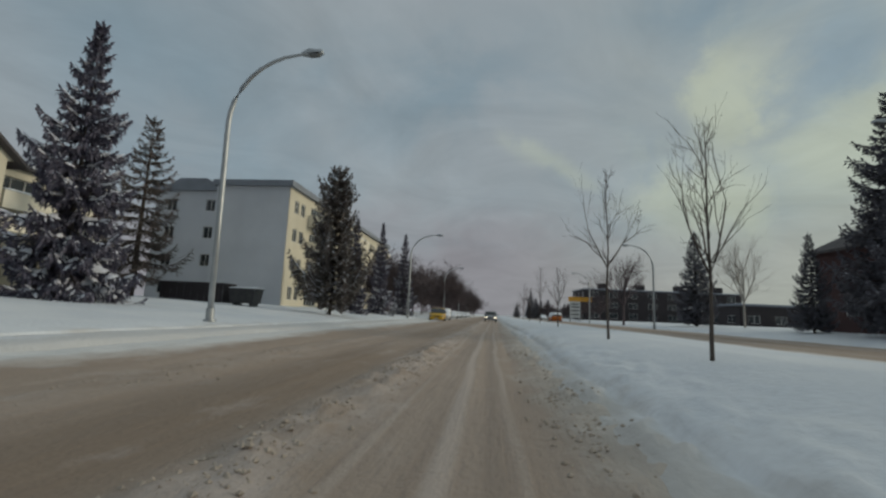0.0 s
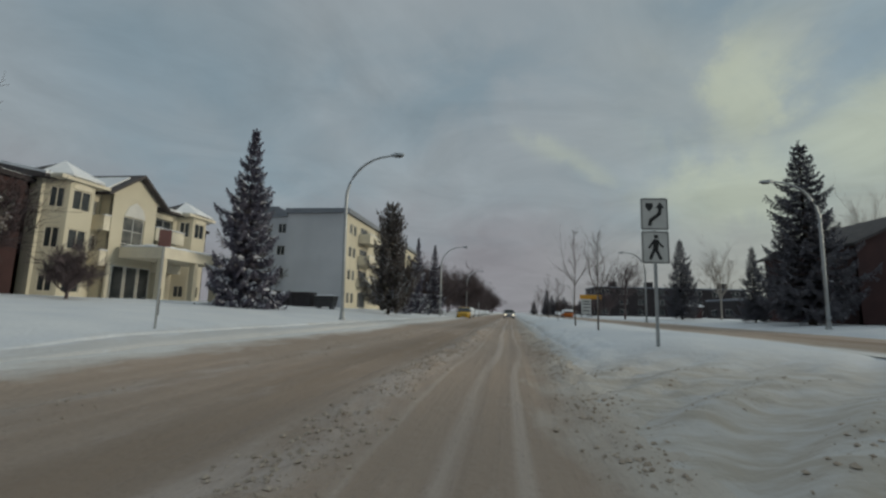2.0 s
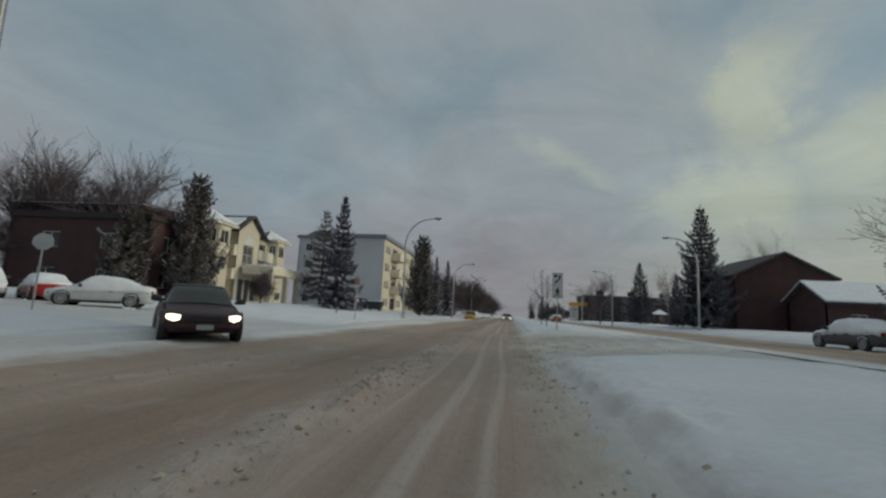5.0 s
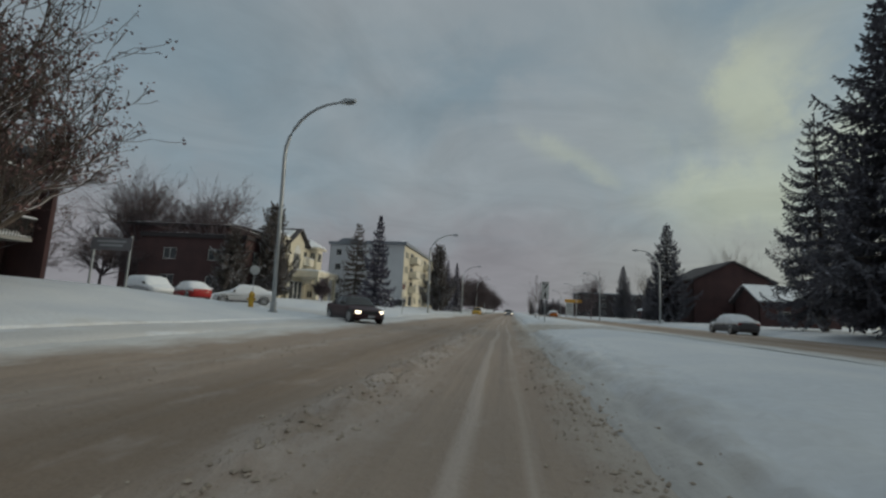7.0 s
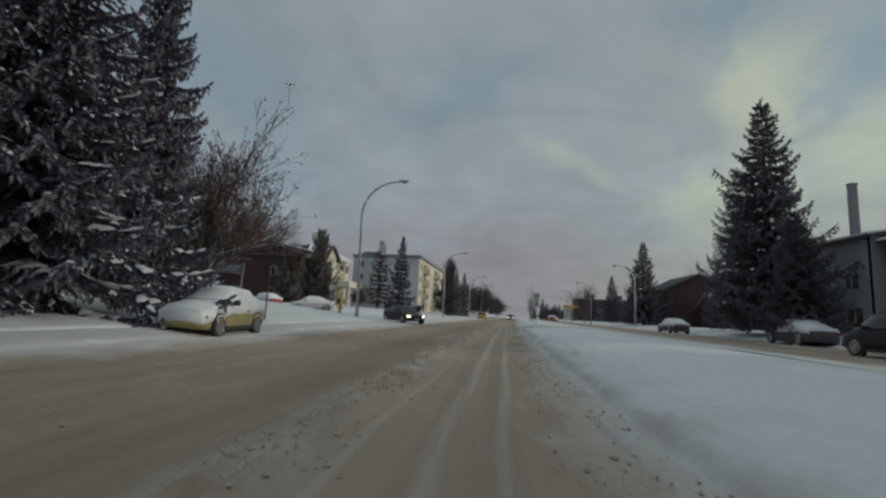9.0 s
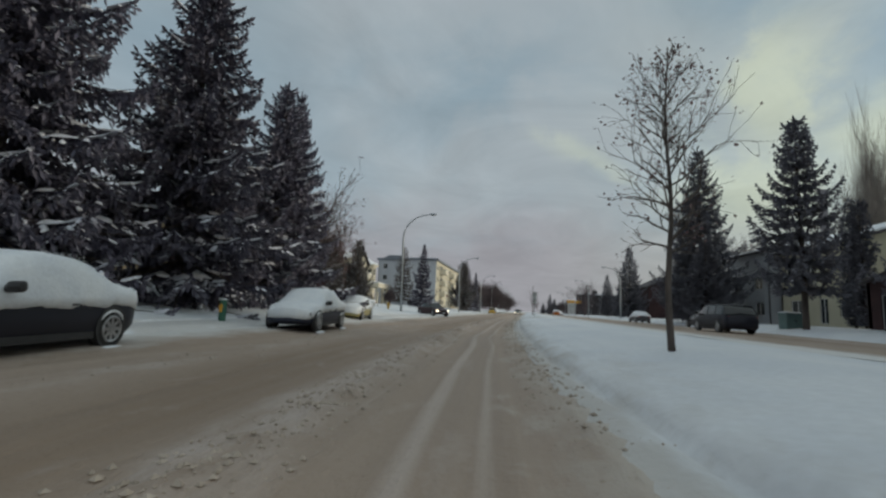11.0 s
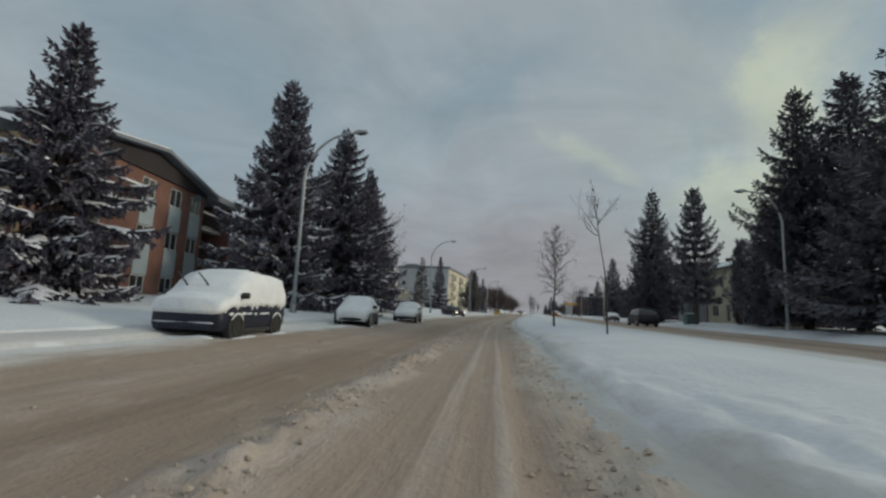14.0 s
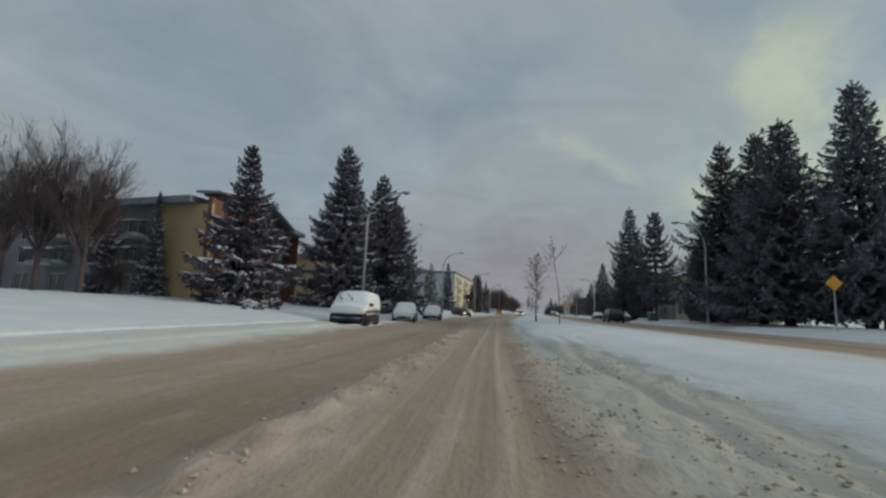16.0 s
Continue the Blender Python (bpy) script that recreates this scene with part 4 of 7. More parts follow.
def leader_tree(label, seed, height, clear, wide, count, radius, arms=(), leaves=0.0, lean=0.0, egg=0.55, climb=0.75, mat=BARK, twig=BARK):
    """A young tree with one leading stem: side branches from a clear height up, longest at the part egg of the crown, and given arms (height, x, y, z, length)."""
    rng = np.random.default_rng(seed)
    stem, wood, tips = Build(), Build(), []
    line = [np.array([lean * (h / height) ** 1.6 * height + 0.03 * math.sin(h * 2.1 + seed), 0.03 * math.sin(h * 1.7), h]) for h in np.linspace(0, height, 11)]
    line[0][2] = -0.2
    stem.tube(line, [radius * (1 - 0.90 * (i / 10) ** 0.8) + 0.003 for i in range(11)], 8, False)
    at = lambda h: np.array([np.interp(h, [p[2] for p in line], [p[i] for p in line]) for i in range(3)])
    for k in range(count):
        r = (k + rng.uniform(0, 0.8)) / count
        h = clear + (height - clear) * r * 0.97
        shape = min((r + 0.25) / (egg + 0.25), (1.08 - r) / (1.08 - egg))
        az = k * 2.4 + rng.uniform(-0.5, 0.5)
        up = climb * rng.uniform(0.75, 1.3) + 0.5 * r
        w = np.array([math.cos(az), math.sin(az), up])
        limb(wood, tips, rng, at(h), w / np.linalg.norm(w), wide * max(0.15, shape) * rng.uniform(0.55, 0.8), max(0.006, radius * 0.34 * (1 - 0.6 * r)), 2, 0.62, 0.05, 0.13, kids=(3, 5), least=0.0035)
    for h, x, y, z, ln in arms:
        w = np.array([x, y, z])
        limb(wood, tips, rng, at(h), w / np.linalg.norm(w), ln, radius * 0.5, 3, 0.5, 0.04, 0.10, kids=(3, 4), least=0.0035)
    ob = thing("bare_tree", label, "tree")
    part("trunk", stem, mat, ob, smooth=True)
    part("crown", wood, twig, ob)
    if leaves:
        P = np.array([p for p, d in tips])
        n = int(len(P) * leaves)
        pick = rng.integers(0, len(P), n)
        way = rng.normal(0, 1, (n, 3))
        way[:, 2] = -abs(way[:, 2])
        way /= np.linalg.norm(way, axis=1)[:, None]
        ln = 0.055 * rng.uniform(0.7, 1.5, n)
        v, f = sprays(P[pick] + rng.normal(0, 0.05, (n, 3)), way, ln, ln * 0.42, 0.0, rng)
        part("dry_leaves", mesh_from("dry_leaves", v, f, DRY_LEAF), DRY_LEAF, ob, "withered brown leaves clinging to the twigs")
    return ob


YOUNG = "young leafless tree with upright branches on the snowy median"
vase = leader_tree(YOUNG, 5, 5.0, 1.75, 1.5, 12, 0.065, [(1.7, -0.45, 0.1, 1.0, 1.5), (1.75, 0.4, -0.1, 1.0, 1.6), (1.9, 0.1, 0.5, 1.0, 1.4)], climb=1.3)
put(vase, stand(vase, 3.55, 6.95, 0.73, 0.52, 0))
armed = leader_tree("young leafless tree with two long low arms on the median", 8, 5.4, 2.1, 1.2, 13, 0.06, [(2.2, -1.0, 0.1, 0.85, 1.5), (2.3, 0.9, 0.0, 0.85, 1.2)], climb=0.9)
put(armed, stand(armed, 3.8, 12.9, 0.90, 0.66, 0))
copies(vase, [(4.9, 26.0, 0.9, 1.0, 200), (6.4, 50.0, 1.0, 1.0, 40), (9.5, 84.0, 1.1, 1.1, 220), (12, 120, 1.2, 1.2, 77)], YOUNG)
copies(armed, [(5.7, 38.0, 0.95, 0.9, 300), (7.6, 66.0, 1.05, 0.9, 130), (11, 104.0, 1.1, 1.0, 310)], YOUNG)
leafy = leader_tree("young egg-shaped tree with withered leaves on the median", 9, 5.5, 1.6, 1.4, 40, 0.066, leaves=1.3, climb=0.55, egg=0.42)
put(leafy, stand(leafy, 1.9, -57.2, 1.0, 1.0, 0))
crooked = leader_tree("thin leaning leafless sapling with a few upright twigs on the median", 4, 5.6, 3.7, 0.40, 5, 0.036, [(3.5, -1.0, 0.15, 0.28, 0.62), (3.6, -0.55, 0.2, 1.0, 0.85), (3.9, 0.55, -0.1, 1.0, 0.70), (4.1, -0.2, -0.4, 1.0, 0.6)], lean=-0.12, climb=1.3)
put(crooked, stand(crooked, 2.9, -65.9, 0.98, 0.9, 0))

# broad fruit tree by the brick flats, and other leafless trees
broad = leafless_thing("fruit_tree", "broad many-stemmed leafless tree with withered reddish berries", 15, 13.0, 0.9, 8, 0.85, 4, 0.15, 0.20, first=0.40, wander=0.11, kids=(3, 6), leaves=4.5, leaf_size=0.10, least=0.015, mat=BARK, snowy_limbs=True)
lean_ = Matrix.Identity(4)
lean_[0][2] = 0.20      # it grows towards the street
put(broad, Matrix.Translation((-19.0, -27.4, spot(-19.0, -27.4))) @ lean_ @ stand(broad, 0, 0, 0.98, 1.16, 0, 0))
copies(broad, [(-29.5, -18.5, 0.8, 0.9, 220)])
bush = leafless_thing("bush", "dense bare bush with reddish twigs before a cream house", 17, 3.6, 0.35, 12, 0.62, 4, 0.04, 0.07, first=0.34, kids=(4, 6), least=0.007)
put(bush, stand(bush, -20.0, 8.6, 1.0, 1.0, 0))
copies(bush, [(-24.5, -70.0, 0.8, 0.8, 40)])
tall = leafless_thing("bare_tree", "tall leafless tree with fine brown twigs", 19, 11, 2.6, 5, 0.5, 4, 0.06, 0.15, first=0.36, kids=(3, 5), least=0.009)
put(tall, stand(tall, -38.0, 12.0, 1.25, 1.1, 0))
copies(tall, [(-33.5, 9.5, 1.1, 1.0, 50), (-44.0, 10.0, 1.2, 1.1, 100), (-50.0, 16.0, 1.3, 1.2, 150), 
              (21, 64, 0.8, 0.8, 10), (34, 8, 1.1, 1.0, 10)])
dense = leafless_thing("bare_tree", "leafless brown street tree in a long row", 61, 9.0, 1.6, 7, 0.7, 4, 0.05, 0.13, first=0.34, kids=(4, 6), least=0.011)
put(dense, stand(dense, -13.0, 64.0, 0.9, 1.0, 0))
rng_w = np.random.default_rng(77)
for i in range(46):
    y = 62 + i * 5.0 + rng_w.uniform(-2, 2)
    x = float(bend(y)) - rng_w.uniform(9.5, 19)
    copies(dense, [(x, y, rng_w.uniform(1.15, 1.55), rng_w.uniform(1.05, 1.4), rng_w.uniform(0, 360))], "leafless brown street tree in a long row", "street trees")
for i in range(16):
    y = 95 + i * 13 + rng_w.uniform(-4, 4)
    copies(dense, [(float(bend(y)) + rng_w.uniform(20, 46), y, rng_w.uniform(0.6, 0.9), rng_w.uniform(0.8, 1.0), rng_w.uniform(0, 360))], "small distant leafless brown tree", "distant trees")
    copies(black, [(float(bend(y)) + rng_w.uniform(14, 60), y + 30, rng_w.uniform(0.35, 0.55), rng_w.uniform(0.45, 0.6), rng_w.uniform(0, 360))], "small distant dark green spruce", "distant spruces")
copies(dense, [(-38.5, 11.5, 1.65, 1.5, 40), (-46.0, 12.5, 1.6, 1.5, 140), (-33.0, 14.0, 1.2, 1.2, 250), (-41.0, 2.0, 0.85, 1.0, 70), (-46.0, -3.0, 0.9, 1.1, 310)], "big leafless brown tree behind a low block")
fan = leafless_thing("bare_tree", "leafless tree with fine upright twigs on a snowy lawn", 67, 10.2, 2.3, 6, 0.52, 4, 0.12, 0.15, first=0.34, kids=(4, 6), wander=0.10, least=0.007)
put(fan, stand(fan, -26.4, -73.0, 1.0, 1.0, 0))
copies(fan, [(-23.4, -73.0, 0.9, 0.95, 130), (-31.5, -71.0, 1.05, 1.0, 20)])
poplar = leafless_thing("poplar", "slender upright leafless poplar behind a house", 29, 17, 2.0, 9, 0.17, 4, 0.25, 0.14, first=0.5, kids=(4, 6), wander=0.07, least=0.011, mat=PALE_BARK)
put(poplar, stand(poplar, 39.4, -9.4, 1.36, 0.95, 0))
copies(poplar, [(41.2, -8.6, 1.28, 0.9, 80)])
BIRCH_TWIG = material("birch_twigs", (0.40, 0.37, 0.33), (0.28, 0.26, 0.24), 3, 25, 0.85)
birch = leafless_thing("birch", "tall pale leafless birch with thin hazy twigs", 33, 12.0, 3.2, 5, 0.36, 4, 0.09, 0.11, first=0.36, kids=(3, 5), wander=0.12, least=0.0035, mat=BIRCH_TWIG)
put(birch, stand(birch, 27.7, 47.9, 0.95, 0.95, 0))
copies(birch, [(38.5, 40.0, 1.45, 1.2, 20), (42.5, 45.0, 1.3, 1.2, 200)])

# ---- buildings ----


def wall(width, height, openings=(), thick=0.25):
    """A wall along x from 0 to width, its outer face at y = 0 looking to -y, with openings (x0, z0, x1, z1) cut through."""
    b = Build()
    xs = sorted({0.0, width, *[o[0] for o in openings], *[o[2] for o in openings]})
    zs = sorted({0.0, height, *[o[1] for o in openings], *[o[3] for o in openings]})
    for x0, x1 in zip(xs, xs[1:]):
        for z0, z1 in zip(zs, zs[1:]):
            cx, cz = (x0 + x1) / 2, (z0 + z1) / 2
            if any(o[0] < cx < o[2] and o[1] < cz < o[3] for o in openings):
                continue
            for y, order in ((0, (0, 1, 2, 3)), (thick, (3, 2, 1, 0))):
                p = [(x0, y, z0), (x1, y, z0), (x1, y, z1), (x0, y, z1)]
                b.add([p[i] for i in order], [(0, 1, 2, 3)])
    for x0, z0, x1, z1 in [*openings, (0.0, 0.0, width, height)]:
        b.add([(x, y, z) for y in (0, thick) for x, z in ((x0, z0), (x1, z0), (x1, z1), (x0, z1))], [(0, 1, 5, 4), (1, 2, 6, 5), (2, 3, 7, 6), (3, 0, 4, 7)])
    me = bpy.data.meshes.new("wall")
    me.from_pydata(b.v, [], b.f)
    bm = bmesh.new()
    bm.from_mesh(me)
    bmesh.ops.remove_doubles(bm, verts=bm.verts, dist=0.0005)
    bm.to_mesh(me)
    bm.free()
    return me


def walled(parent, m, width, height, mat, openings=(), thick=0.25, name="wall"):
    me = wall(width, height, openings, thick)
    me.materials.append(mat)
    return part(name, me, mat, parent, at=m)


def east(x, y, z):
    """Pose of a wall that runs along +y and looks to +x."""
    return pose(x, y, z, 0, 0, 90)


def west(x, y, z):
    """Pose of a wall that runs along -y and looks to -x."""
    return pose(x, y, z, 0, 0, -90)


def window(parent, m, x0, z0, x1, z1, bars=1, frame_mat=FRAME_WHITE, glass=GLASS, deep=0.10, cross=0, bar=0.05):
    """A framed window set into an opening of a wall that has the pose m."""
    w, h = x1 - x0 - 0.024, z1 - z0 - 0.024
    cw, ch = (w - bar) / (bars + 1), (h - bar) / (cross + 1)
    lights = [(bar + i * cw, bar + j * ch, (i + 1) * cw, (j + 1) * ch) for i in range(bars + 1) for j in range(cross + 1)]
    me = wall(w, h, lights, 0.09)
    me.materials.append(frame_mat)
    f = part("window", me, frame_mat, parent, at=m @ Matrix.Translation((x0 + 0.012, deep - 0.04, z0 + 0.012)))
    g = Build().box(bar * 0.8, 0.04, bar * 0.8, w - bar * 0.8, 0.06, h - bar * 0.8)
    part("pane", g, glass, f)
    return f


def balcony(parent, m, x0, x1, z, out=1.4, rail=1.0, mat=CONCRETE, snow=True, solid=None):
    """A balcony slab with a railing, before a wall that has the pose m."""
    b = Build().box(x0, -out, z - 0.16, x1, 0.0, z)
    s = part("balcony", b, mat, parent, at=m)
    r = Build()
    if solid:
        r.box(x0, -out, z, x1, -out + 0.06, z + rail).box(x0, -out + 0.06, z, x0 + 0.06, -0.01, z + rail).box(x1 - 0.06, -out + 0.06, z, x1, -0.01, z + rail)
    else:
        n = max(4, int((x1 - x0) / 0.14))
        for k in range(n + 1):
            c = x0 + 0.03 + (x1 - x0 - 0.06) * k / n
            r.box(c - 0.012, -out + 0.02, z, c + 0.012, -out + 0.045, z + rail - 0.05)
        r.box(x0, -out, z + rail - 0.05, x1, -out + 0.065, z + rail)
        for c in (x0, x1 - 0.05):
            r.box(c, -out + 0.065, z + rail - 0.05, c + 0.05, -0.01, z + rail)
            for k in range(1, 8):
                yy = -out + out * k / 8
                r.box(c + 0.01, yy - 0.012, z, c + 0.035, yy + 0.012, z + rail - 0.05)
    part("railing", r, solid or DARK_METAL, s)
    if snow:
        part("snow", lumpy_cap(x0 + 0.02, -out + 0.08, x1 - 0.02, -0.1, z + 0.003, 0.30, int(x0 * 7 + z * 3)), SNOW_LOAD, s, "white snow heaped on the slab")
        part("snow", lumpy_cap(x0 - 0.04, -out - 0.07, x1 + 0.04, -out + 0.14, z + rail + 0.002, 0.19, int(x0 * 5 + z)), SNOW_LOAD, s)
    return s


def lumpy_cap(x0, y0, x1, y1, z, thick, seed=0, nx=None, ny=None):
    """A pillow of snow on a flat rectangle."""
    nx = nx or max(3, int((x1 - x0) / 0.35))
    ny = ny or max(3, int((y1 - y0) / 0.35))
    xs, ys = np.linspace(x0, x1, nx + 1), np.linspace(y0, y1, ny + 1)
    X, Y = np.meshgrid(xs, ys)
    ed = np.minimum(np.minimum((X - x0) / 0.25, (x1 - X) / 0.25), np.minimum((Y - y0) / 0.25, (y1 - Y) / 0.25))
    Z = z + thick * (0.35 + 0.65 * np.clip(ed, 0, 1)) * (0.7 + 0.6 * rough(X * 1.7 + seed, Y * 1.7, seed % 50))
    w, h = nx + 1, ny + 1
    v = np.concatenate([np.stack([X.ravel(), Y.ravel(), Z.ravel()], 1), np.stack([X.ravel(), Y.ravel(), np.full(X.size, z)], 1)])
    f = []
    for j in range(ny):
        for i in range(nx):
            a = j * w + i
            f.append((a, a + 1, a + w + 1, a + w))
    rim = [i for i in range(w)] + [j * w + w - 1 for j in range(1, h)] + [(h - 1) * w + i for i in range(w - 2, -1, -1)] + [j * w for j in range(h - 2, 0, -1)]
    n = w * h
    for a, c in zip(rim, rim[1:] + rim[:1]):
        f.append((a, a + n, c + n, c))
    f.append(tuple(a + n for a in reversed(rim)))
    return mesh_from("snow", v, f, SNOW_LOAD, True)


def white_block():
    """Pale four-storey apartment block: blank end wall, cream street face with pairs of windows and balconies."""
    ob = thing("apartment_building", "pale four-storey apartment block with a cream street face and balconies", "building", at=pose(-17.2, 39.7, 0.9, 0, 0, -2.6))
    H = 11.2
    L = 40.0
    end = pose(-7.2, 0, 0)
    walled(ob, end, 7.2, H, WHITE_STUCCO)
    street = east(0, 0.003, 0)
    holes, bays = [], []
    for base in (0.0, 13.5, 27.0):
        for s in range(4):
            z = 0.75 + s * 2.75
            for x in (base + 1.3, base + 2.75):
                holes.append((x, z, x + 0.95, z + 1.25))
            for x in (base + 9.6, base + 11.2):
                holes.append((x, z, x + 1.0, z + 1.25))
            holes.append((base + 5.2, z - 0.45, base + 8.2, z + 1.45))
            bays.append((base + 4.6, base + 8.8, z - 0.5))
    walled(ob, street, L, H, CREAM_STUCCO, holes)
    for i, h in enumerate(holes):
        window(ob, street, *h, bars=1 if h[2] - h[0] < 2 else 3, glass=CURTAIN_GLASS if i % 3 == 0 else GLASS)
    for x0, x1, z in bays:
        if z > 0.5:
            balcony(ob, street, x0, x1, z, 1.5, 1.0, CREAM_TRIM, True, CREAM_TRIM)
    # recessed west wing with small windows and a low pediment
    wing = pose(-15.0, 2.0, 0)
    wh = [(x, 0.9 + s * 2.75, x + 1.1, 2.1 + s * 2.75) for s in range(4) for x in (1.2, 5.4)]
    walled(ob, wing, 7.8, H, WHITE_STUCCO, wh)
    for h in wh:
        window(ob, wing, *h)
    walled(ob, east(-7.2, 0.26, 0), 1.73, H, WHITE_STUCCO)
    walled(ob, west(-15.0, L, 0), L - 2.0, H, WHITE_STUCCO)
    walled(ob, pose(0, L, 0, 0, 0, 180), 15.0, H, WHITE_STUCCO)
    part("pediment", Build().prism([(-13.6, H + 0.55), (-8.4, H + 0.55), (-9.6, H + 1.25), (-12.4, H + 1.25)], 1.7, 4.0), FASCIA, ob)
    roof = Build().box(-7.5, -0.35, H, 0.4, L + 0.3, H + 0.55).box(-15.3, 1.7, H + 0.001, -7.5, L + 0.3, H + 0.549)
    part("roof", roof, FASCIA, ob, "flat roof with a grey-blue fascia")
    part("snow", lumpy_cap(-7.3, -0.2, 0.2, L, H + 0.552, 0.12, 4, 8, 40), SNOW_LOAD, ob)
    return ob


white_block()


def turret(ob, y, seed):
    """Angled bay of the cream house with windows on three storeys and a snowy pointed roof."""
    w, d = 2.4, 0.95
    plan = [(0.0, y - w / 2 - 0.3), (d, y - w / 2 + 0.35), (d, y + w / 2 - 0.35), (0.0, y + w / 2 + 0.3)]
    H = 7.35
    for k in range(3):
        (xa, ya), (xb, yb) = plan[k], plan[k + 1]
        ln = math.hypot(xb - xa, yb - ya)
        m = pose(xa, ya, 0, 0, 0, math.degrees(math.atan2(yb - ya, xb - xa)))
        holes = []
        for z in (0.25, 2.75, 5.25):
            mid = ln / 2
            hw = min(0.62, ln / 2 - 0.22)
            holes.append((mid - hw, z + 0.35 if z > 1 else z + 0.2, mid + hw, z + 1.65 if z > 1 else z + 1.2))
        walled(ob, m, ln, H, CREAM_STUCCO, holes, 0.15)
        for h in holes:
            window(ob, m, *h, bars=1, deep=0.06, frame_mat=CREAM_TRIM)
        if k == 1:
            arch = [(ln / 2 + 0.66 * math.cos(a), 6.95 + 0.42 * math.sin(a)) for a in np.linspace(0, math.pi, 9)]
            part("arch", Build().prism(arch, -0.03, 0.02), CREAM_TRIM, ob, at=m)
    part("cornice", Build().box(-0.3, y - w / 2 - 0.5, H, d + 0.25, y + w / 2 + 0.5, H + 0.22), CREAM_TRIM, ob)
    apex = (-0.5, y, H + 1.5)
    c = [(d + 0.35, y - w / 2 + 0.1), (d + 0.35, y + w / 2 - 0.1), (0.0, y + w / 2 + 0.65), (-2.4, y + w / 2 + 0.65), (-2.4, y - w / 2 - 0.65), (0.0, y - w / 2 - 0.65)]
    r = Build().add([apex] + [(a, b, H + 0.225) for a, b in c], [(0, i + 1, (i + 1) % 6 + 1) for i in range(6)] + [(6, 5, 4, 3, 2, 1)])
    rf = part("roof", r, ROOF, ob)
    s = Build().add([(apex[0], y, apex[2] + 0.10)] + [(a * 1.01, y + (b - y) * 1.01, H + 0.36) for a, b in c[:3] + c[5:]] + [(a, b, H + 0.23) for a, b in c[:3] + c[5:]],
                    [(0, 1, 2), (0, 2, 3), (0, 4, 1), (1, 5, 6, 2), (2, 6, 7, 3), (4, 8, 5, 1), (0, 3, 7), (0, 8, 4)])
    part("snow", s, SNOW_LOAD, rf)


def cream_house():
    """Cream three-storey house with two turrets, a gabled middle bay and an entrance canopy."""
    ob = thing("cream_house", "cream three-storey residence with turrets, a gable and an entrance canopy", "building", at=pose(-31.6, 15.9, 1.10, 0, 0, -2.0) @ Matrix.Diagonal((1.28, 1.15, 1.15, 1)))
    H, L = 7.3, 15.6
    f = east(0, 0, 0)
    holes = []
    for z in (2.6, 5.0):
        holes += [(4.45, z, 4.85, z + 1.75), (9.3, z, 11.9, z + 1.75)]
    walled(ob, f @ Matrix.Translation((0.9, 0, 0)), L - 0.9, H, CREAM_STUCCO, [(h[0] - 0.9, h[1], h[2] - 0.9, h[3]) for h in holes])
    for h in holes:
        window(ob, f, *h, bars=2, deep=0.2)
    for z in (2.5, 4.9):
        balcony(ob, f, 4.4, 4.9, z, 0.9, 0.85, CREAM_TRIM, True, CREAM_TRIM)
        balcony(ob, f, 9.0, 12.1, z, 0.9, 0.85, CREAM_TRIM, True, CREAM_TRIM)
    # gabled bay
    bay = east(0.9, 4.95, 0)
    bh = [(1.0, 3.1, 2.9, 6.0), (0.45, 0.1, 0.46, 0.11)][:1]
    walled(ob, bay, 3.9, H + 0.1, CREAM_STUCCO, bh)
    window(ob, bay, *bh[0], bars=1, cross=2, deep=0.12, glass=CURTAIN_GLASS)
    part("fanlight", Build().prism([(1.0, 6.04), (2.9, 6.04), (2.6, 6.75), (1.95, 7.15), (1.3, 6.75)], -0.03, 0.05), FRAME_WHITE, ob, at=bay)
    for y in (4.95, 8.6):
        part("bay_side", Build().box(0.003, y, 0, 0.899, y + 0.25, H + 0.1), CREAM_STUCCO, ob)
    part("gable", Build().prism([(4.6, H + 0.1), (9.2, H + 0.1), (6.9, H + 1.75)], -4.0, 0.88, "x"), CREAM_STUCCO, ob)
    for s in (-1, 1):
        b = Build().prism([(6.9, H + 1.77), (6.9, H + 1.97), (6.9 + s * 2.75, H - 0.02), (6.9 + s * 2.75, H - 0.22)], -4.2, 1.35, "x")
        rf = part("roof", b, ROOF, ob, "dark shingled gable roof partly bare of snow")
        c = Build().prism([(6.9 + s * 0.6, H + 1.55), (6.9 + s * 0.6, H + 1.66), (6.9 + s * 2.75, H + 0.12), (6.9 + s * 2.75, H - 0.005)], -4.0, 0.7, "x")
        part("snow", c, SNOW_LOAD, rf)
    turret(ob, 2.6, 1)
    turret(ob, 13.8, 2)
    # entrance canopy on columns, glazed doors behind
    can = Build().box(1.16, 5.6, 3.0, 4.2, 12.2, 3.75)
    part("canopy", can, CREAM_TRIM, ob)
    part("snow", lumpy_cap(1.18, 5.6, 4.2, 12.2, 3.752, 0.22, 9), SNOW_LOAD, ob, "thick snow on the canopy")
    for x, y in ((3.7, 6.0), (3.7, 11.7), (3.7, 9.2)):
        part("column", Build().box(x, y - 0.2, -0.3, x + 0.4, y + 0.2, 2.999), CREAM_STUCCO, ob)
    door = east(0.93, 5.2, 0)
    part("door_frame", Build().box(-0.2, -0.06, 0, 3.6, -0.004, 2.6), CREAM_TRIM, ob, at=door)
    for k in range(3):
        window(ob, pose(1.0, 5.25 + k * 1.15, 0.05, 0, 0, 90), 0, 0, 1.05, 2.4, bars=0, deep=-0.05)
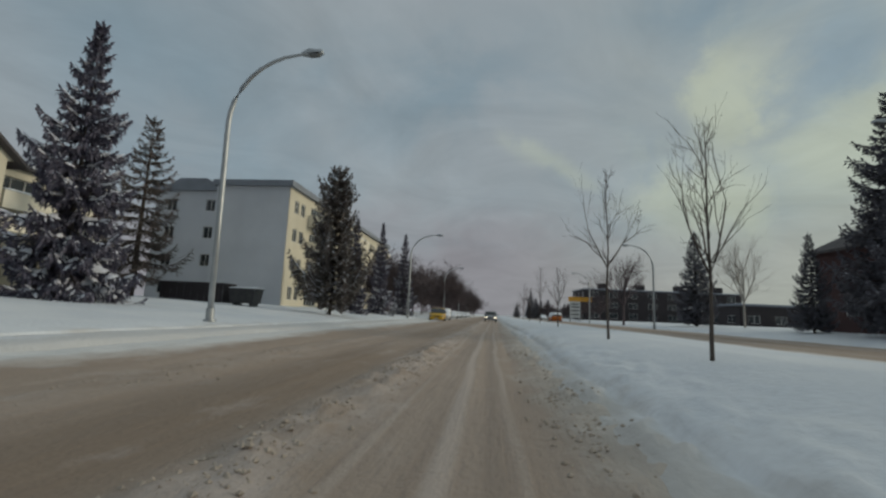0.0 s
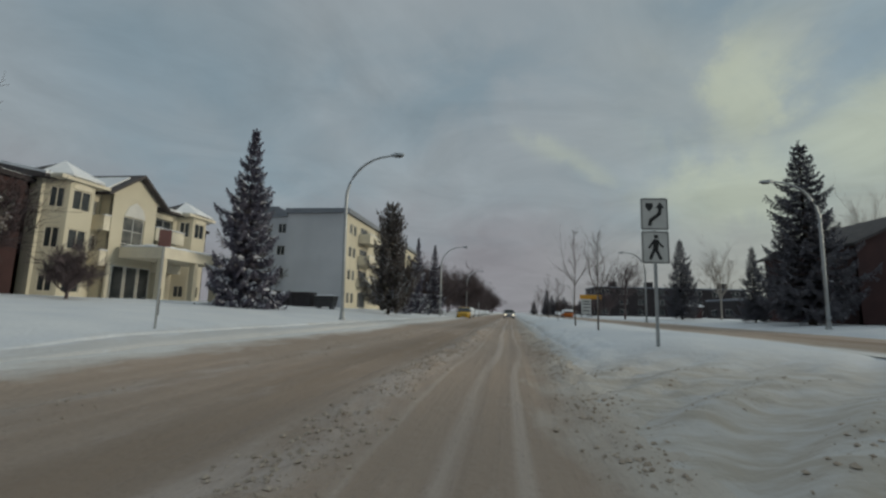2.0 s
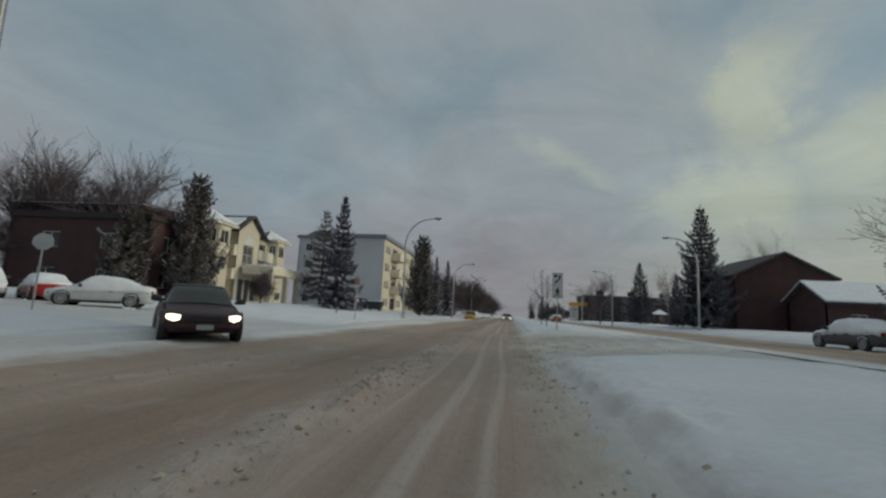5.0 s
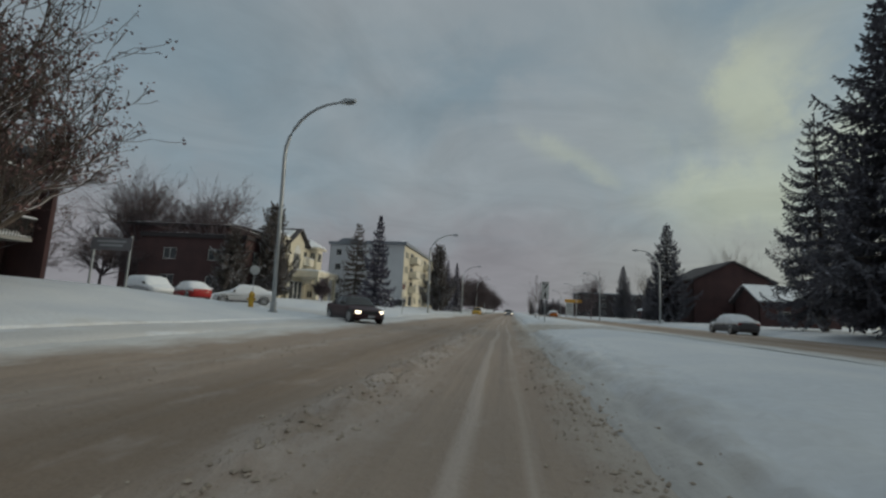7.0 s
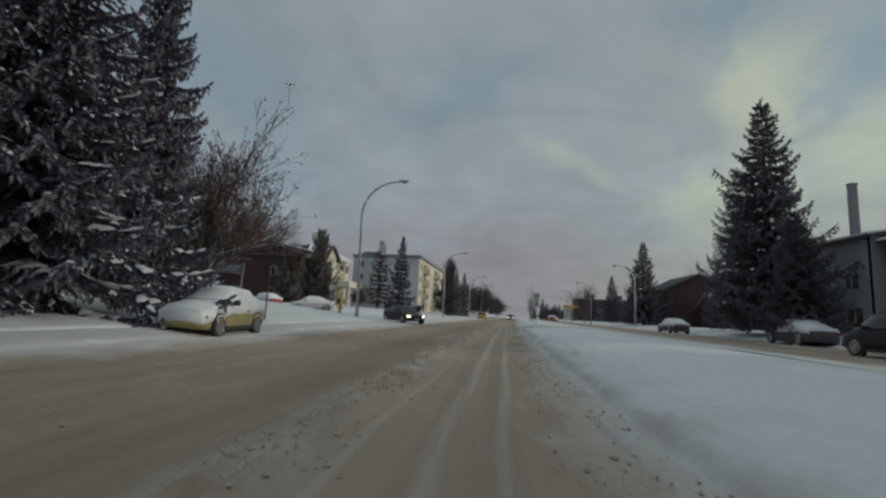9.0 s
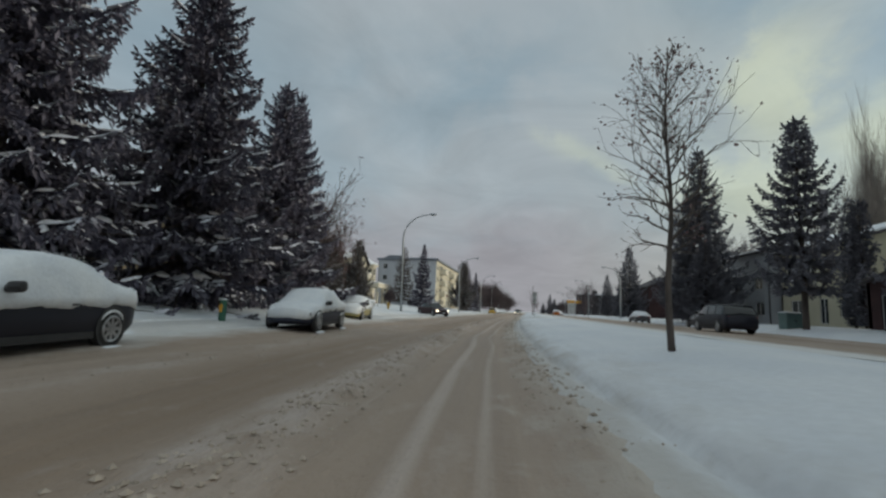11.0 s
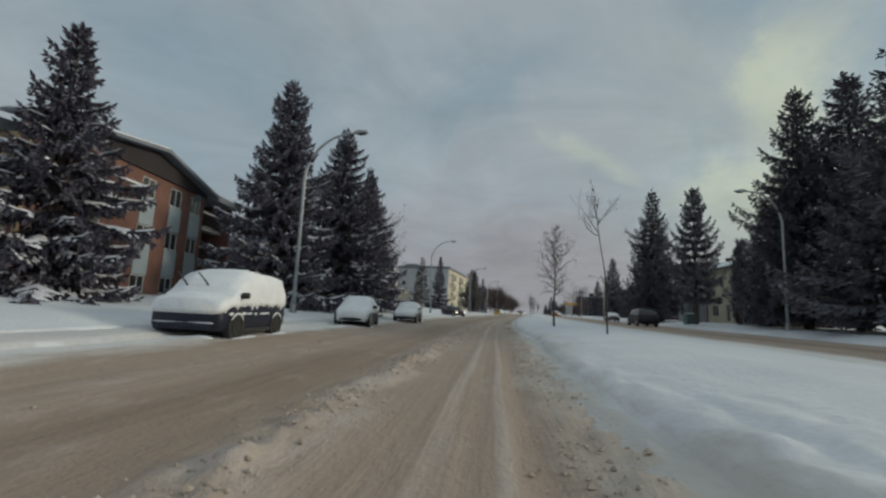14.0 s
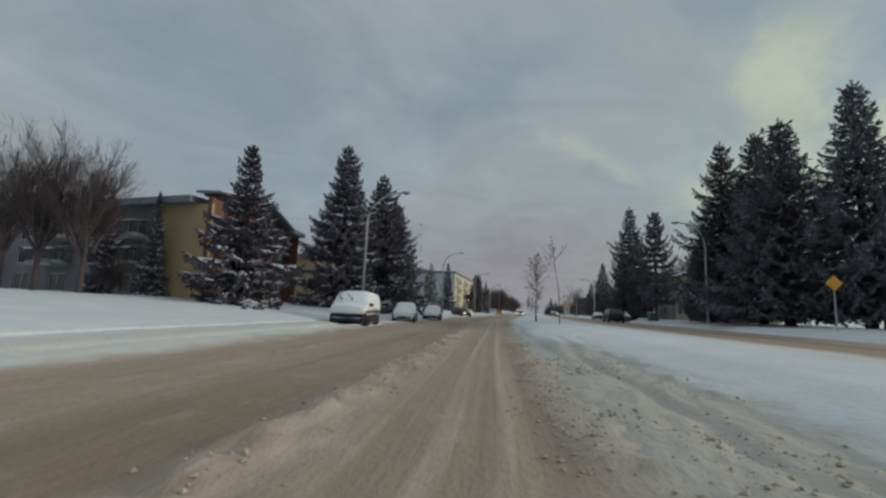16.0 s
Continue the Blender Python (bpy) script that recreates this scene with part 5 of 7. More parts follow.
    # other sides and main roof
    walled(ob, pose(-11.0, 0.9, 0), 10.74, H, CREAM_STUCCO)
    walled(ob, pose(-0.26, L, 0, 0, 0, 180), 10.74, H, CREAM_STUCCO)
    walled(ob, west(-11.0, L - 0.26, 0), L - 1.42, H, CREAM_STUCCO)
    part("roof", Build().prism([(-11.5, H + 0.003), (0.45, H + 0.003), (0.45, H + 0.2), (-5.3, H + 1.5), (-11.5, H + 0.2)], 0.6, L + 0.3), ROOF, ob)
    part("snow", Build().prism([(0.47, H + 0.203), (0.47, H + 0.36), (-5.3, H + 1.68), (-11.5, H + 0.36), (-11.5, H + 0.203), (-5.3, H + 1.503)], 0.6, L + 0.3), SNOW_LOAD, ob)
    return ob


cream_house()


def brown_block():
    """Dark brown flat-roofed low block across the side street."""
    ob = thing("brick_building", "dark brown flat-roofed two-storey brick block", "building", at=pose(-26.6, 3.4, 1.0, 0, 0, 0))
    H, L = 6.0, 11.5
    f = pose(-L, 0, 0)
    holes = [(x, z, x + 1.5, z + 1.2) for x in (L - 4.0, L - 9.0) for z in (0.9, 3.7)]
    walled(ob, f, L, H, BROWN_BRICK, holes)
    for h in holes:
        window(ob, f, *h, bars=1, frame_mat=FRAME_WHITE)
    side = east(0, 0.003, 0)
    sh = [(1.6, z, 2.8, z + 1.3) for z in (0.9, 3.7)]
    walled(ob, side, 5.0, H, BROWN_BRICK, sh)
    for h in sh:
        window(ob, side, *h)
    walled(ob, pose(0, 5.26, 0, 0, 0, 180), L, H, BROWN_BRICK)
    walled(ob, west(-L, 5.0, 0), 4.74, H, BROWN_BRICK)
    part("roof", Build().box(-L - 0.2, -0.2, H + 0.002, 0.2, 5.4, H + 0.45), DARK_SIDING, ob)
    part("snow", lumpy_cap(-L, 0, 0, 5.2, H + 0.452, 0.1, 12, 16, 6), SNOW_LOAD, ob)
    return ob


brown_block()


def brick_wing(x0, y0, x1, y1, H, label):
    """Plain red-brown block with a row of pale-framed windows towards the street on each storey."""
    ob = thing("brick_building", label, "building", at=pose(x0, y0, 1.1))
    W, D = x1 - x0, y1 - y0
    n = max(1, int(D / 3.2))
    holes = [(D * (k + 0.5) / n - 0.65, z, D * (k + 0.5) / n + 0.65, z + 1.45) for k in range(n) for z in (0.9, 3.7, 6.3) if z + 2.0 < H]
    m = east(W, 0.003, 0)
    walled(ob, m, D - 0.006, H, BROWN_BRICK, holes)
    for h in holes:
        window(ob, m, *h, bars=1, glass=CURTAIN_GLASS)
    for m, ln in ((pose(0, 0, 0), W), (west(0, D - 0.003, 0), D - 0.006), (pose(W, D, 0, 0, 0, 180), W)):
        walled(ob, m, ln, H, BROWN_BRICK)
    part("roof", Build().box(-0.25, -0.25, H + 0.002, W + 0.25, D + 0.25, H + 0.35), DARK_SIDING, ob)
    part("snow", lumpy_cap(-0.2, -0.2, W + 0.2, D + 0.2, H + 0.352, 0.10, 14, 14, 10), SNOW_LOAD, ob)
    return ob


brick_wing(-45.5, 9.2, -32.3, 16.8, 8.0, "dark red brick block beside a cream house")
brick_wing(-44.0, 35.2, -34.0, 39.0, 8.2, "dark red brick block between two pale buildings")


def brick_flats(x, y, label, turn=0.0, skew=0.0, tan=5.2, brick=BRICK):
    """Three-storey flats: orange brick piers with grey-blue panels between windows, dark gable, balconies; near end wall of tan stucco."""
    ob = thing("flats", label, "building", at=pose(x, y, 1.15, 0, 0, turn) @ Matrix.Scale(1.06, 4))
    H, L = 6.5, 12.7
    f = east(0, 0.003, 0)
    holes = []
    for c in (3.0, 6.62, 9.05, 11.12):
        for z0, z1 in ((0.05, 1.0), (2.62, 3.66), (5.16, 6.24)):
            holes.append((c, z0, c + 1.15, z1))
    walled(ob, f, L, H, brick, holes)
    for i, h in enumerate(holes):
        window(ob, f, *h, bars=1, glass=CURTAIN_GLASS if i % 4 == 1 else GLASS, deep=0.06)
    for c in (3.0, 6.62, 9.05, 11.12):
        for z0, z1 in ((1.0, 2.62), (3.66, 5.16)):
            part("panel", Build().box(c, -0.05, z0 + 0.01, c + 1.15, -0.002, z1 - 0.01), BLUE_PANEL, ob, at=f)
    # gable of dark siding under a low pitched roof
    g = [(-0.1, H), (L + 0.2, H), (L + 0.2, H + 0.10), (7.5, H + 1.28), (-0.1, H + 0.15)]
    part("gable", Build().prism(g, -0.5, 0.14, "x"), DARK_SIDING, ob)
    part("roof", Build().prism([(-0.2, H + 0.16), (7.5, H + 1.30), (L + 0.5, H + 0.06), (L + 0.5, H + 0.26), (7.5, H + 1.50), (-0.2, H + 0.30)], -1.0, 0.70, "x"), FASCIA, ob)
    part("snow", Build().prism([(-0.18, H + 0.32), (7.5, H + 1.515), (L + 0.45, H + 0.275), (L + 0.45, H + 0.35), (7.5, H + 1.59), (-0.18, H + 0.37)], -0.9, 0.6, "x"), SNOW_LOAD, ob)
    # tan end wall and the darker wing behind it
    k = pose(0, 0, 0, 0, 0, skew)
    low = H - 0.45
    walled(ob, k @ pose(-tan, 0, 0), tan - 0.01, low, TAN_STUCCO)
    wing = k @ pose(-tan - 20.8, 0.35, 0)
    wh = [(xx, zz, xx + 1.8, zz + 1.3) for xx in (2.0, 6.0, 10.0, 13.6, 17.4) for zz in (0.2, 2.2, 4.0)]
    walled(ob, wing, 20.79, low, WING_STUCCO, wh)
    for h in wh:
        window(ob, wing, *h, bars=1)
    for zz in (2.1, 3.9):
        balcony(ob, wing, 1.4, 4.4, zz, 1.4, 1.0)
        balcony(ob, wing, 9.4, 12.4, zz, 1.4, 1.0)
        balcony(ob, wing, 16.8, 19.8, zz, 1.4, 1.0)
    part("wing_roof", Build().box(-tan - 21.2, -0.7, low + 0.002, -3.6, 11.5, low + 0.44).box(-3.59, -0.7, low + 0.002, -1.1, 0.9, low + 0.44), FASCIA, ob, at=k)
    part("snow", lumpy_cap(-tan - 21.1, -0.6, -3.7, 11.3, low + 0.442, 0.10, 21, 30, 14), SNOW_LOAD, ob, at=k)
    # balconies towards the street
    for z in (1.85, 4.2):
        balcony(ob, f, 1.6, 5.35, z, 1.3, 0.95, DARK_METAL)
    # recessed far end with stacked balconies
    rec = east(-2.2, L + 0.003, 0)
    rh = [(0.6, z, 2.6, z + 1.9) for z in (0.1, 2.5, 4.9)]
    walled(ob, rec, 3.6, H, brick, rh)
    for h in rh:
        window(ob, rec, *h, bars=1)
    for z in (2.3, 4.7):
        balcony(ob, rec, 0.1, 3.4, z, 1.7, 1.0, CONCRETE)
    walled(ob, pose(0, L + 3.9, 0, 0, 0, 180), 14.0, H, brick)
    walled(ob, west(-14.0, L + 3.6, 0), L - 2.6, H, brick)
    part("end_wall", Build().box(-2.19, L - 0.25, 0, -0.26, L, H), brick, ob)
    part("lower_roof", Build().box(-14.0, L + 0.01, H + 0.002, 0.5, L + 4.2, H + 0.4), FASCIA, ob)
    part("snow", lumpy_cap(-13.8, L + 0.55, 0.4, L + 4.1, H + 0.402, 0.14, 5, 20, 6), SNOW_LOAD, ob)
    return ob


brick_flats(-20.0, -67.6, "three-storey brick flats with blue-grey panels and snowy balconies", 8.0, -18.0, 4.3)
brick_flats(-25.4, -35.6, "dark three-storey brick flats with balconies behind a fruit tree", brick=BROWN_BRICK)


def gabled_house(name, label, x0, x1, y0, y1, H, rise, mat, ridge, windows=(), z=0.85, roof=ROOF, snow=True, chimney=None):
    """A house between x0..x1, y0..y1. Its ridge runs along x or y; windows (side, position, sill, width, height)."""
    ob = thing(name, label, "house", at=pose(x0, y0, z))
    W, D = x1 - x0, y1 - y0
    sides = {"s": (pose(0, 0, 0), W), "w": (west(0, D - 0.003, 0), D - 0.006), "n": (pose(W, D, 0, 0, 0, 180), W), "e": (east(W, 0.003, 0), D - 0.006)}
    for key, (m, ln) in sides.items():
        hs = [(a, s, a + w, s + h) for k, a, s, w, h in windows if k == key]
        walled(ob, m, ln, H, mat, hs)
        for i, h in enumerate(hs):
            window(ob, m, *h, bars=1, glass=CURTAIN_GLASS if i % 2 else GLASS)
    o = 0.45
    if ridge == "y":
        tri_ = [(0, H), (W, H), (W / 2, H + rise)]
        part("gable", Build().prism(tri_, 0.0, D, "y"), mat, ob)
        rf = [(-o, H - 0.1), (W / 2, H + rise + 0.06), (W + o, H - 0.1), (W + o, H + 0.1), (W / 2, H + rise + 0.28), (-o, H + 0.1)]
        r = part("roof", Build().prism(rf, -o, D + o, "y"), roof, ob)
    else:
        tri_ = [(0, H), (D, H), (D / 2, H + rise)]
        part("gable", Build().prism(tri_, 0.0, W, "x"), mat, ob)
        rf = [(-o, H - 0.1), (D / 2, H + rise + 0.06), (D + o, H - 0.1), (D + o, H + 0.1), (D / 2, H + rise + 0.28), (-o, H + 0.1)]
        r = part("roof", Build().prism(rf, -o, W + o, "x"), roof, ob)
    if snow:
        sn = [(p[0], p[1] + 0.012) for p in rf[3:]] + [(p[0], p[1] + 0.16) for p in reversed(rf[3:])]
        part("snow", Build().prism(sn, -o + 0.03, (D if ridge == "y" else W) + o - 0.03, "y" if ridge == "y" else "x"), SNOW_LOAD, r)
    if chimney:
        cx, cy, top = chimney
        part("chimney", Build().box(cx, cy, H - 0.5, cx + 0.7, cy + 0.7, top).box(cx - 0.06, cy - 0.06, top, cx + 0.76, cy + 0.76, top + 0.15), BROWN_BRICK, ob)
    return ob


gabled_house("brown_hall", "large dark brown gabled hall with a snowy side porch", 26.2, 36.4, 25.0, 36.0, 5.9, 2.6, BROWN_BRICK, "y", [("s", 7.2, 1.0, 1.2, 1.8), ("w", 2.5, 1.2, 1.4, 1.5), ("w", 5.2, 1.2, 1.4, 1.5)], snow=False)
gabled_house("porch_house", "low brown annexe with a snow-covered sloping roof", 31.0, 40.0, 18.5, 24.2, 3.0, 1.9, BROWN_BRICK, "x", [("s", 2, 0.8, 1.5, 1.2), ("s", 5.6, 0.8, 1.5, 1.2)])
gabled_house("pale_house", "pale stucco two-storey house behind dark spruces", 24.6, 36.0, -17.7, -9.6, 7.2, 1.0, GREY_STUCCO, "y", [("w", 1.2, 0.9, 1.6, 1.3), ("w", 5.4, 0.9, 1.6, 1.3), ("w", 1.2, 3.5, 1.4, 1.2), ("w", 5.4, 3.5, 1.4, 1.2)], chimney=(5, 3, 9.0))
gabled_house("yellow_house", "pale yellow stucco two-storey house with a snowy roof", 25.2, 35.0, -28.8, -18.4, 6.7, 1.75, YELLOW_STUCCO, "y", [("w", 1.0, 4.5, 1.2, 1.1), ("w", 3.6, 4.5, 1.2, 1.1), ("w", 7.6, 4.4, 1.4, 1.2), ("w", 1.4, 0.9, 1.8, 1.4), ("w", 5.2, 0.3, 1.0, 2.1), ("w", 7.5, 0.9, 2.0, 1.3), ("s", 6, 4.4, 1.5, 1.2)])
gabled_house("garage", "low dark brown garage beside a yellow house", 22.0, 27.5, -38.2, -33.2, 3.0, 0.35, BROWN_BRICK, "x", [("w", 1.0, 0.1, 2.9, 2.1)], snow=False)
gabled_house("grey_house", "grey two-storey house half hidden by spruces", 28.0, 38.0, -67.0, -55.0, 5.6, 2.0, GREY_STUCCO, "y", [("w", 2, 3.3, 1.5, 1.2), ("w", 7, 3.3, 1.5, 1.2), ("w", 2, 0.8, 1.8, 1.3), ("s", 2, 3.3, 1.4, 1.2), ("s", 6, 3.3, 1.4, 1.2)])


def flat_block(name, label, x0, x1, y0, y1, H, mat, floors, bays, z=0.7, stacks=0):
    """A flat-roofed block with rows of windows on the sides towards the street."""
    ob = thing(name, label, "building", at=pose(x0, y0, z))
    W, D = x1 - x0, y1 - y0
    def row(ln, n):
        st = ln / n
        return [(st * (i + 0.28), 0.9 + f * H / floors, st * (i + 0.72), 0.9 + f * H / floors + min(1.4, H / floors - 1.3)) for i in range(n) for f in range(floors)]
    for m, ln in ((pose(0, 0, 0), W), (west(0, D - 0.003, 0), D - 0.006)):
        hs = row(ln, max(2, int(ln / bays)))
        walled(ob, m, ln, H, mat, hs)
        for h in hs:
            window(ob, m, *h, bars=1)
    walled(ob, pose(W, D, 0, 0, 0, 180), W, H, mat)
    walled(ob, east(W, 0.003, 0), D - 0.006, H, mat)
    part("roof", Build().box(-0.3, -0.3, H + 0.002, W + 0.3, D + 0.3, H + 0.35), FASCIA, ob)
    part("snow", lumpy_cap(-0.2, -0.2, W + 0.2, D + 0.2, H + 0.352, 0.12, 3, 12, 8), SNOW_LOAD, ob)
    for k in range(stacks):
        c = W * (k + 0.5) / stacks
        part("stack", Build().box(c - 0.9, 1.0, H + 0.36, c + 0.9, 3.2, H + 1.9), DARK_SIDING, ob)
    return ob


flat_block("apartment_row", "distant dark apartment row with roof stacks", 30.0, 70.0, 122.0, 136.0, 8.2, DARK_SIDING, 3, 4.5, stacks=4)
flat_block("shop_row", "long low grey shop building", 48.0, 80.0, 84.0, 96.0, 4.0, DARK_SIDING, 1, 4.5)


def chimney_stack(x, y, h):
    """A tall square masonry stack, seen over the houses from far off."""
    ob = thing("chimney_stack", "tall plain grey masonry chimney far behind the houses", "chimney", at=pose(x, y, 1.0))
    part("shaft", Build().prism([(-0.7, 0), (0.7, 0), (0.6, h), (-0.6, h)], -0.6, 0.6), WING_STUCCO, ob)
    part("cap", Build().box(-0.68, -0.68, h + 0.003, 0.68, 0.68, h + 0.5), WING_STUCCO, ob)
    return ob


chimney_stack(72.0, 48.0, 31.0)

# ---- street furniture ----


def street_lamp(x, y, arm, turn, label, height=9.45, z=None):
    """Steel pole that curves over the road, with a flat lamp head."""
    ob = thing("street_lamp", label, "street lamp", "street lamps", at=pose(x, y, spot(x, y) if z is None else z, 0, 0, turn))
    straight = height - 2.6
    pts = [(0, 0, -0.1), (0, 0, straight * 0.5), (0, 0, straight)] + [(arm * (1 - math.cos(a)) * 0.96, 0, straight + 2.45 * math.sin(a)) for a in np.linspace(0.18, math.pi / 2, 8)] + [(arm * 1.05, 0, height - 0.13)]
    n = len(pts)
    part("pole", Build().tube(pts, [0.105 - 0.06 * i / n for i in range(n)], 10), STEEL, ob, smooth=True)
    part("base_plate", Build().disc((0, 0, 0.04), (0, 0, 1), 0.2, 0.08, 12).disc((0, 0, 0.25), (0, 0, 1), 0.135, 0.42, 12), STEEL, ob)
    hd = Build()
    h0, x0 = height - 0.13, arm * 1.03
    hd.add([(x0, -0.07, h0 - 0.04), (x0, 0.07, h0 - 0.04), (x0, 0.06, h0 + 0.05), (x0, -0.06, h0 + 0.05), (x0 + 0.30, -0.18, h0 - 0.08), (x0 + 0.30, 0.18, h0 - 0.08), (x0 + 0.3, 0.14, h0 + 0.12), (x0 + 0.3, -0.14, h0 + 0.12), (x0 + 0.8, -0.12, h0 - 0.04), (x0 + 0.8, 0.12, h0 - 0.04), (x0 + 0.8, 0.09, h0 + 0.06), (x0 + 0.8, -0.09, h0 + 0.06)],
           [(3, 2, 1, 0), (0, 1, 5, 4), (1, 2, 6, 5), (2, 3, 7, 6), (3, 0, 4, 7), (4, 5, 9, 8), (5, 6, 10, 9), (6, 7, 11, 10), (7, 4, 8, 11), (8, 9, 10, 11)])
    head = part("lamp_head", hd, STEEL, ob)
    part("lens", Build().box(x0 + 0.32, -0.12, h0 - 0.115, x0 + 0.68, 0.12, h0 - 0.078), CURTAIN_GLASS, head)
    return ob


LAMP = "curved galvanised street lamp on the snowy verge"
for x, y, lean, tall_ in ((-8.95, 15.1, -1.3, 9.75), (-11.4, -19.9, -1.6, 10.1), (-11.7, -60.0, 0, 9.75)):
    lamp = street_lamp(x, y, 2.7, -8, LAMP, tall_)
    lamp.matrix_basis = lamp.matrix_basis @ Matrix.Rotation(radians(lean), 4, "Y")
for y in (50.0, 86.0, 122.0, 160.0, 200.0):
    street_lamp(float(bend(y)) - 9.4, y, 2.7, -3, LAMP)
street_lamp(18.15, -48.5, 2.2, 184, "street lamp with an arm over the opposite carriageway", 9.7)
for x, y in ((19.5, 18.6), (19.6, 50.0), (21.5, 84.0), (23, 120.0)):
    street_lamp(x, y, 2.4, 180, "street lamp with an arm over the opposite carriageway", 9.1)


def plate(w, h, r=0.04):
    """Outline of a sign plate with rounded corners, around 0, in (x, z)."""
    out = []
    for cx, cz, a0 in ((w / 2 - r, h / 2 - r, 0), (-w / 2 + r, h / 2 - r, 90), (-w / 2 + r, -h / 2 + r, 180), (w / 2 - r, -h / 2 + r, 270)):
        out += [(cx + r * math.cos(radians(a0 + k * 30)), cz + r * math.sin(radians(a0 + k * 30))) for k in range(4)]
    return out


def crossing_sign():
    """Two stacked white plates on a steel post: pass-by arrow above, crossing figure drawn as plain bars below."""
    ob = thing("road_sign", "two white traffic sign plates on a thin steel post", "road sign", at=pose(3.32, 0.38, 0.56))
    part("post", Build().box(-0.03, -0.03, -0.3, 0.03, 0.03, 3.3), STEEL, ob)
    for z, kind in ((2.92, "arrow"), (2.13, "figure")):
        p = part("plate", Build().prism(plate(0.62, 0.77), -0.05, -0.035), SIGN_WHITE, ob, at=pose(0, 0, z))
        rim = Build()
        for a in ((-0.29, 0.345, 0.29, 0.36), (-0.29, -0.36, 0.29, -0.345), (-0.29, -0.345, -0.275, 0.345), (0.275, -0.345, 0.29, 0.345)):
            rim.box(a[0], -0.056, a[1], a[2], -0.052, a[3])
        part("border", rim, SIGN_BLACK, p)
        s = Build()

        def bar(x0, z0, x1, z1, w):
            d = Vector((x1 - x0, 0, z1 - z0)).normalized()
            n_ = Vector((-d.z, 0, d.x)) * w / 2
            q = [Vector((x0, 0, z0)) - n_, Vector((x0, 0, z0)) + n_, Vector((x1, 0, z1)) + n_, Vector((x1, 0, z1)) - n_]
            s.prism([(c.x, c.z) for c in q], -0.058, -0.0525)

        if kind == "arrow":
            s.prism([(-0.20, 0.26), (-0.03, 0.26), (-0.03, 0.16), (-0.115, 0.06), (-0.20, 0.16)], -0.058, -0.0525)
            bar(-0.12, -0.28, -0.08, -0.13, 0.08)
            bar(-0.09, -0.15, 0.11, 0.0, 0.08)
            bar(0.11, -0.02, 0.13, 0.16, 0.08)
            s.prism([(0.03, 0.14), (0.23, 0.14), (0.13, 0.29)], -0.0585, -0.053)
        else:
            for a in ((0.02, 0.21, 0.02, 0.29, 0.09), (0.0, -0.05, 0.02, 0.18, 0.12), (0.0, -0.03, 0.12, -0.29, 0.07), (-0.02, -0.03, -0.13, -0.29, 0.07), (0.04, 0.15, 0.17, 0.0, 0.05), (-0.03, 0.15, -0.15, -0.02, 0.05)):
                bar(*a)
        part("symbol", s, SIGN_BLACK, p)
    return ob


crossing_sign()


def sign_post(name, label, x, y, height, build, mat, turn=0.0, z=None, thick=0.025):
    ob = thing(name, label, "road sign", at=pose(x, y, spot(x, y) if z is None else z, 0, 0, turn))
    part("post", Build().box(-thick, -thick, -0.2, thick, thick, height), STEEL, ob)
    part("plate", build, mat, ob, at=pose(0, 0, height - 0.25))
    return ob


octagon = [(0.29 * math.cos(radians(22.5 + 45 * k)), 0.29 * math.sin(radians(22.5 + 45 * k))) for k in range(8)]
sign_post("stop_sign", "octagonal road sign seen from its bare grey back", -15.4, -14.6, 2.6, Build().prism(octagon, -0.05, -0.035), STEEL, 35)
sign_post("parking_sign", "small dull red parking sign on a thin post on the lawn", -9.4, 0.9, 2.7, Build().prism(plate(0.30, 0.46, 0.02), -0.045, -0.03), SIGN_RED, 48)
diamond = [(0.45, 0), (0, 0.45), (-0.45, 0), (0, -0.45)]
sign_post("warning_sign", "yellow diamond warning sign beside the far carriageway", 18.3, -65.3, 3.0, Build().prism(diamond, -0.05, -0.035), SIGN_YELLOW, 0)


def hydrant(x, y):
    ob = thing("fire_hydrant", "yellow fire hydrant half sunk in snow", "fire hydrant", at=pose(x, y, spot(x, y)))
    part("barrel", Build().tube([(0, 0, -0.1), (0, 0, 0.05), (0, 0, 0.5), (0, 0, 0.52), (0, 0, 0.64), (0, 0, 0.74)], [0.14, 0.12, 0.12, 0.155, 0.13, 0.04], 12), HYDRANT, ob, smooth=False)
    for s in (-1, 1):
        part("outlet", Build().disc((0.15 * s, 0, 0.38), (1, 0, 0), 0.06, 0.1, 10), HYDRANT, ob)
    return ob


hydrant(-13.0, -19.0)


def utility_post(x, y):
    ob = thing("utility_post", "short green utility post with a yellow plate", "utility post", at=pose(x, y, spot(x, y)))
    part("post", Build().tube([(0, 0, -0.2), (0, 0, 0.62), (0, 0, 0.66)], [0.11, 0.11, 0.08], 12), GREEN_PLASTIC, ob)
    part("plate", Build().box(-0.05, -0.125, 0.28, 0.05, -0.112, 0.52), SIGN_YELLOW, ob)
    part("snow", lumpy_cap(-0.1, -0.1, 0.1, 0.1, 0.662, 0.06, 3, 4, 4), SNOW_LOAD, ob)
    return ob


utility_post(-9.8, -52.0)


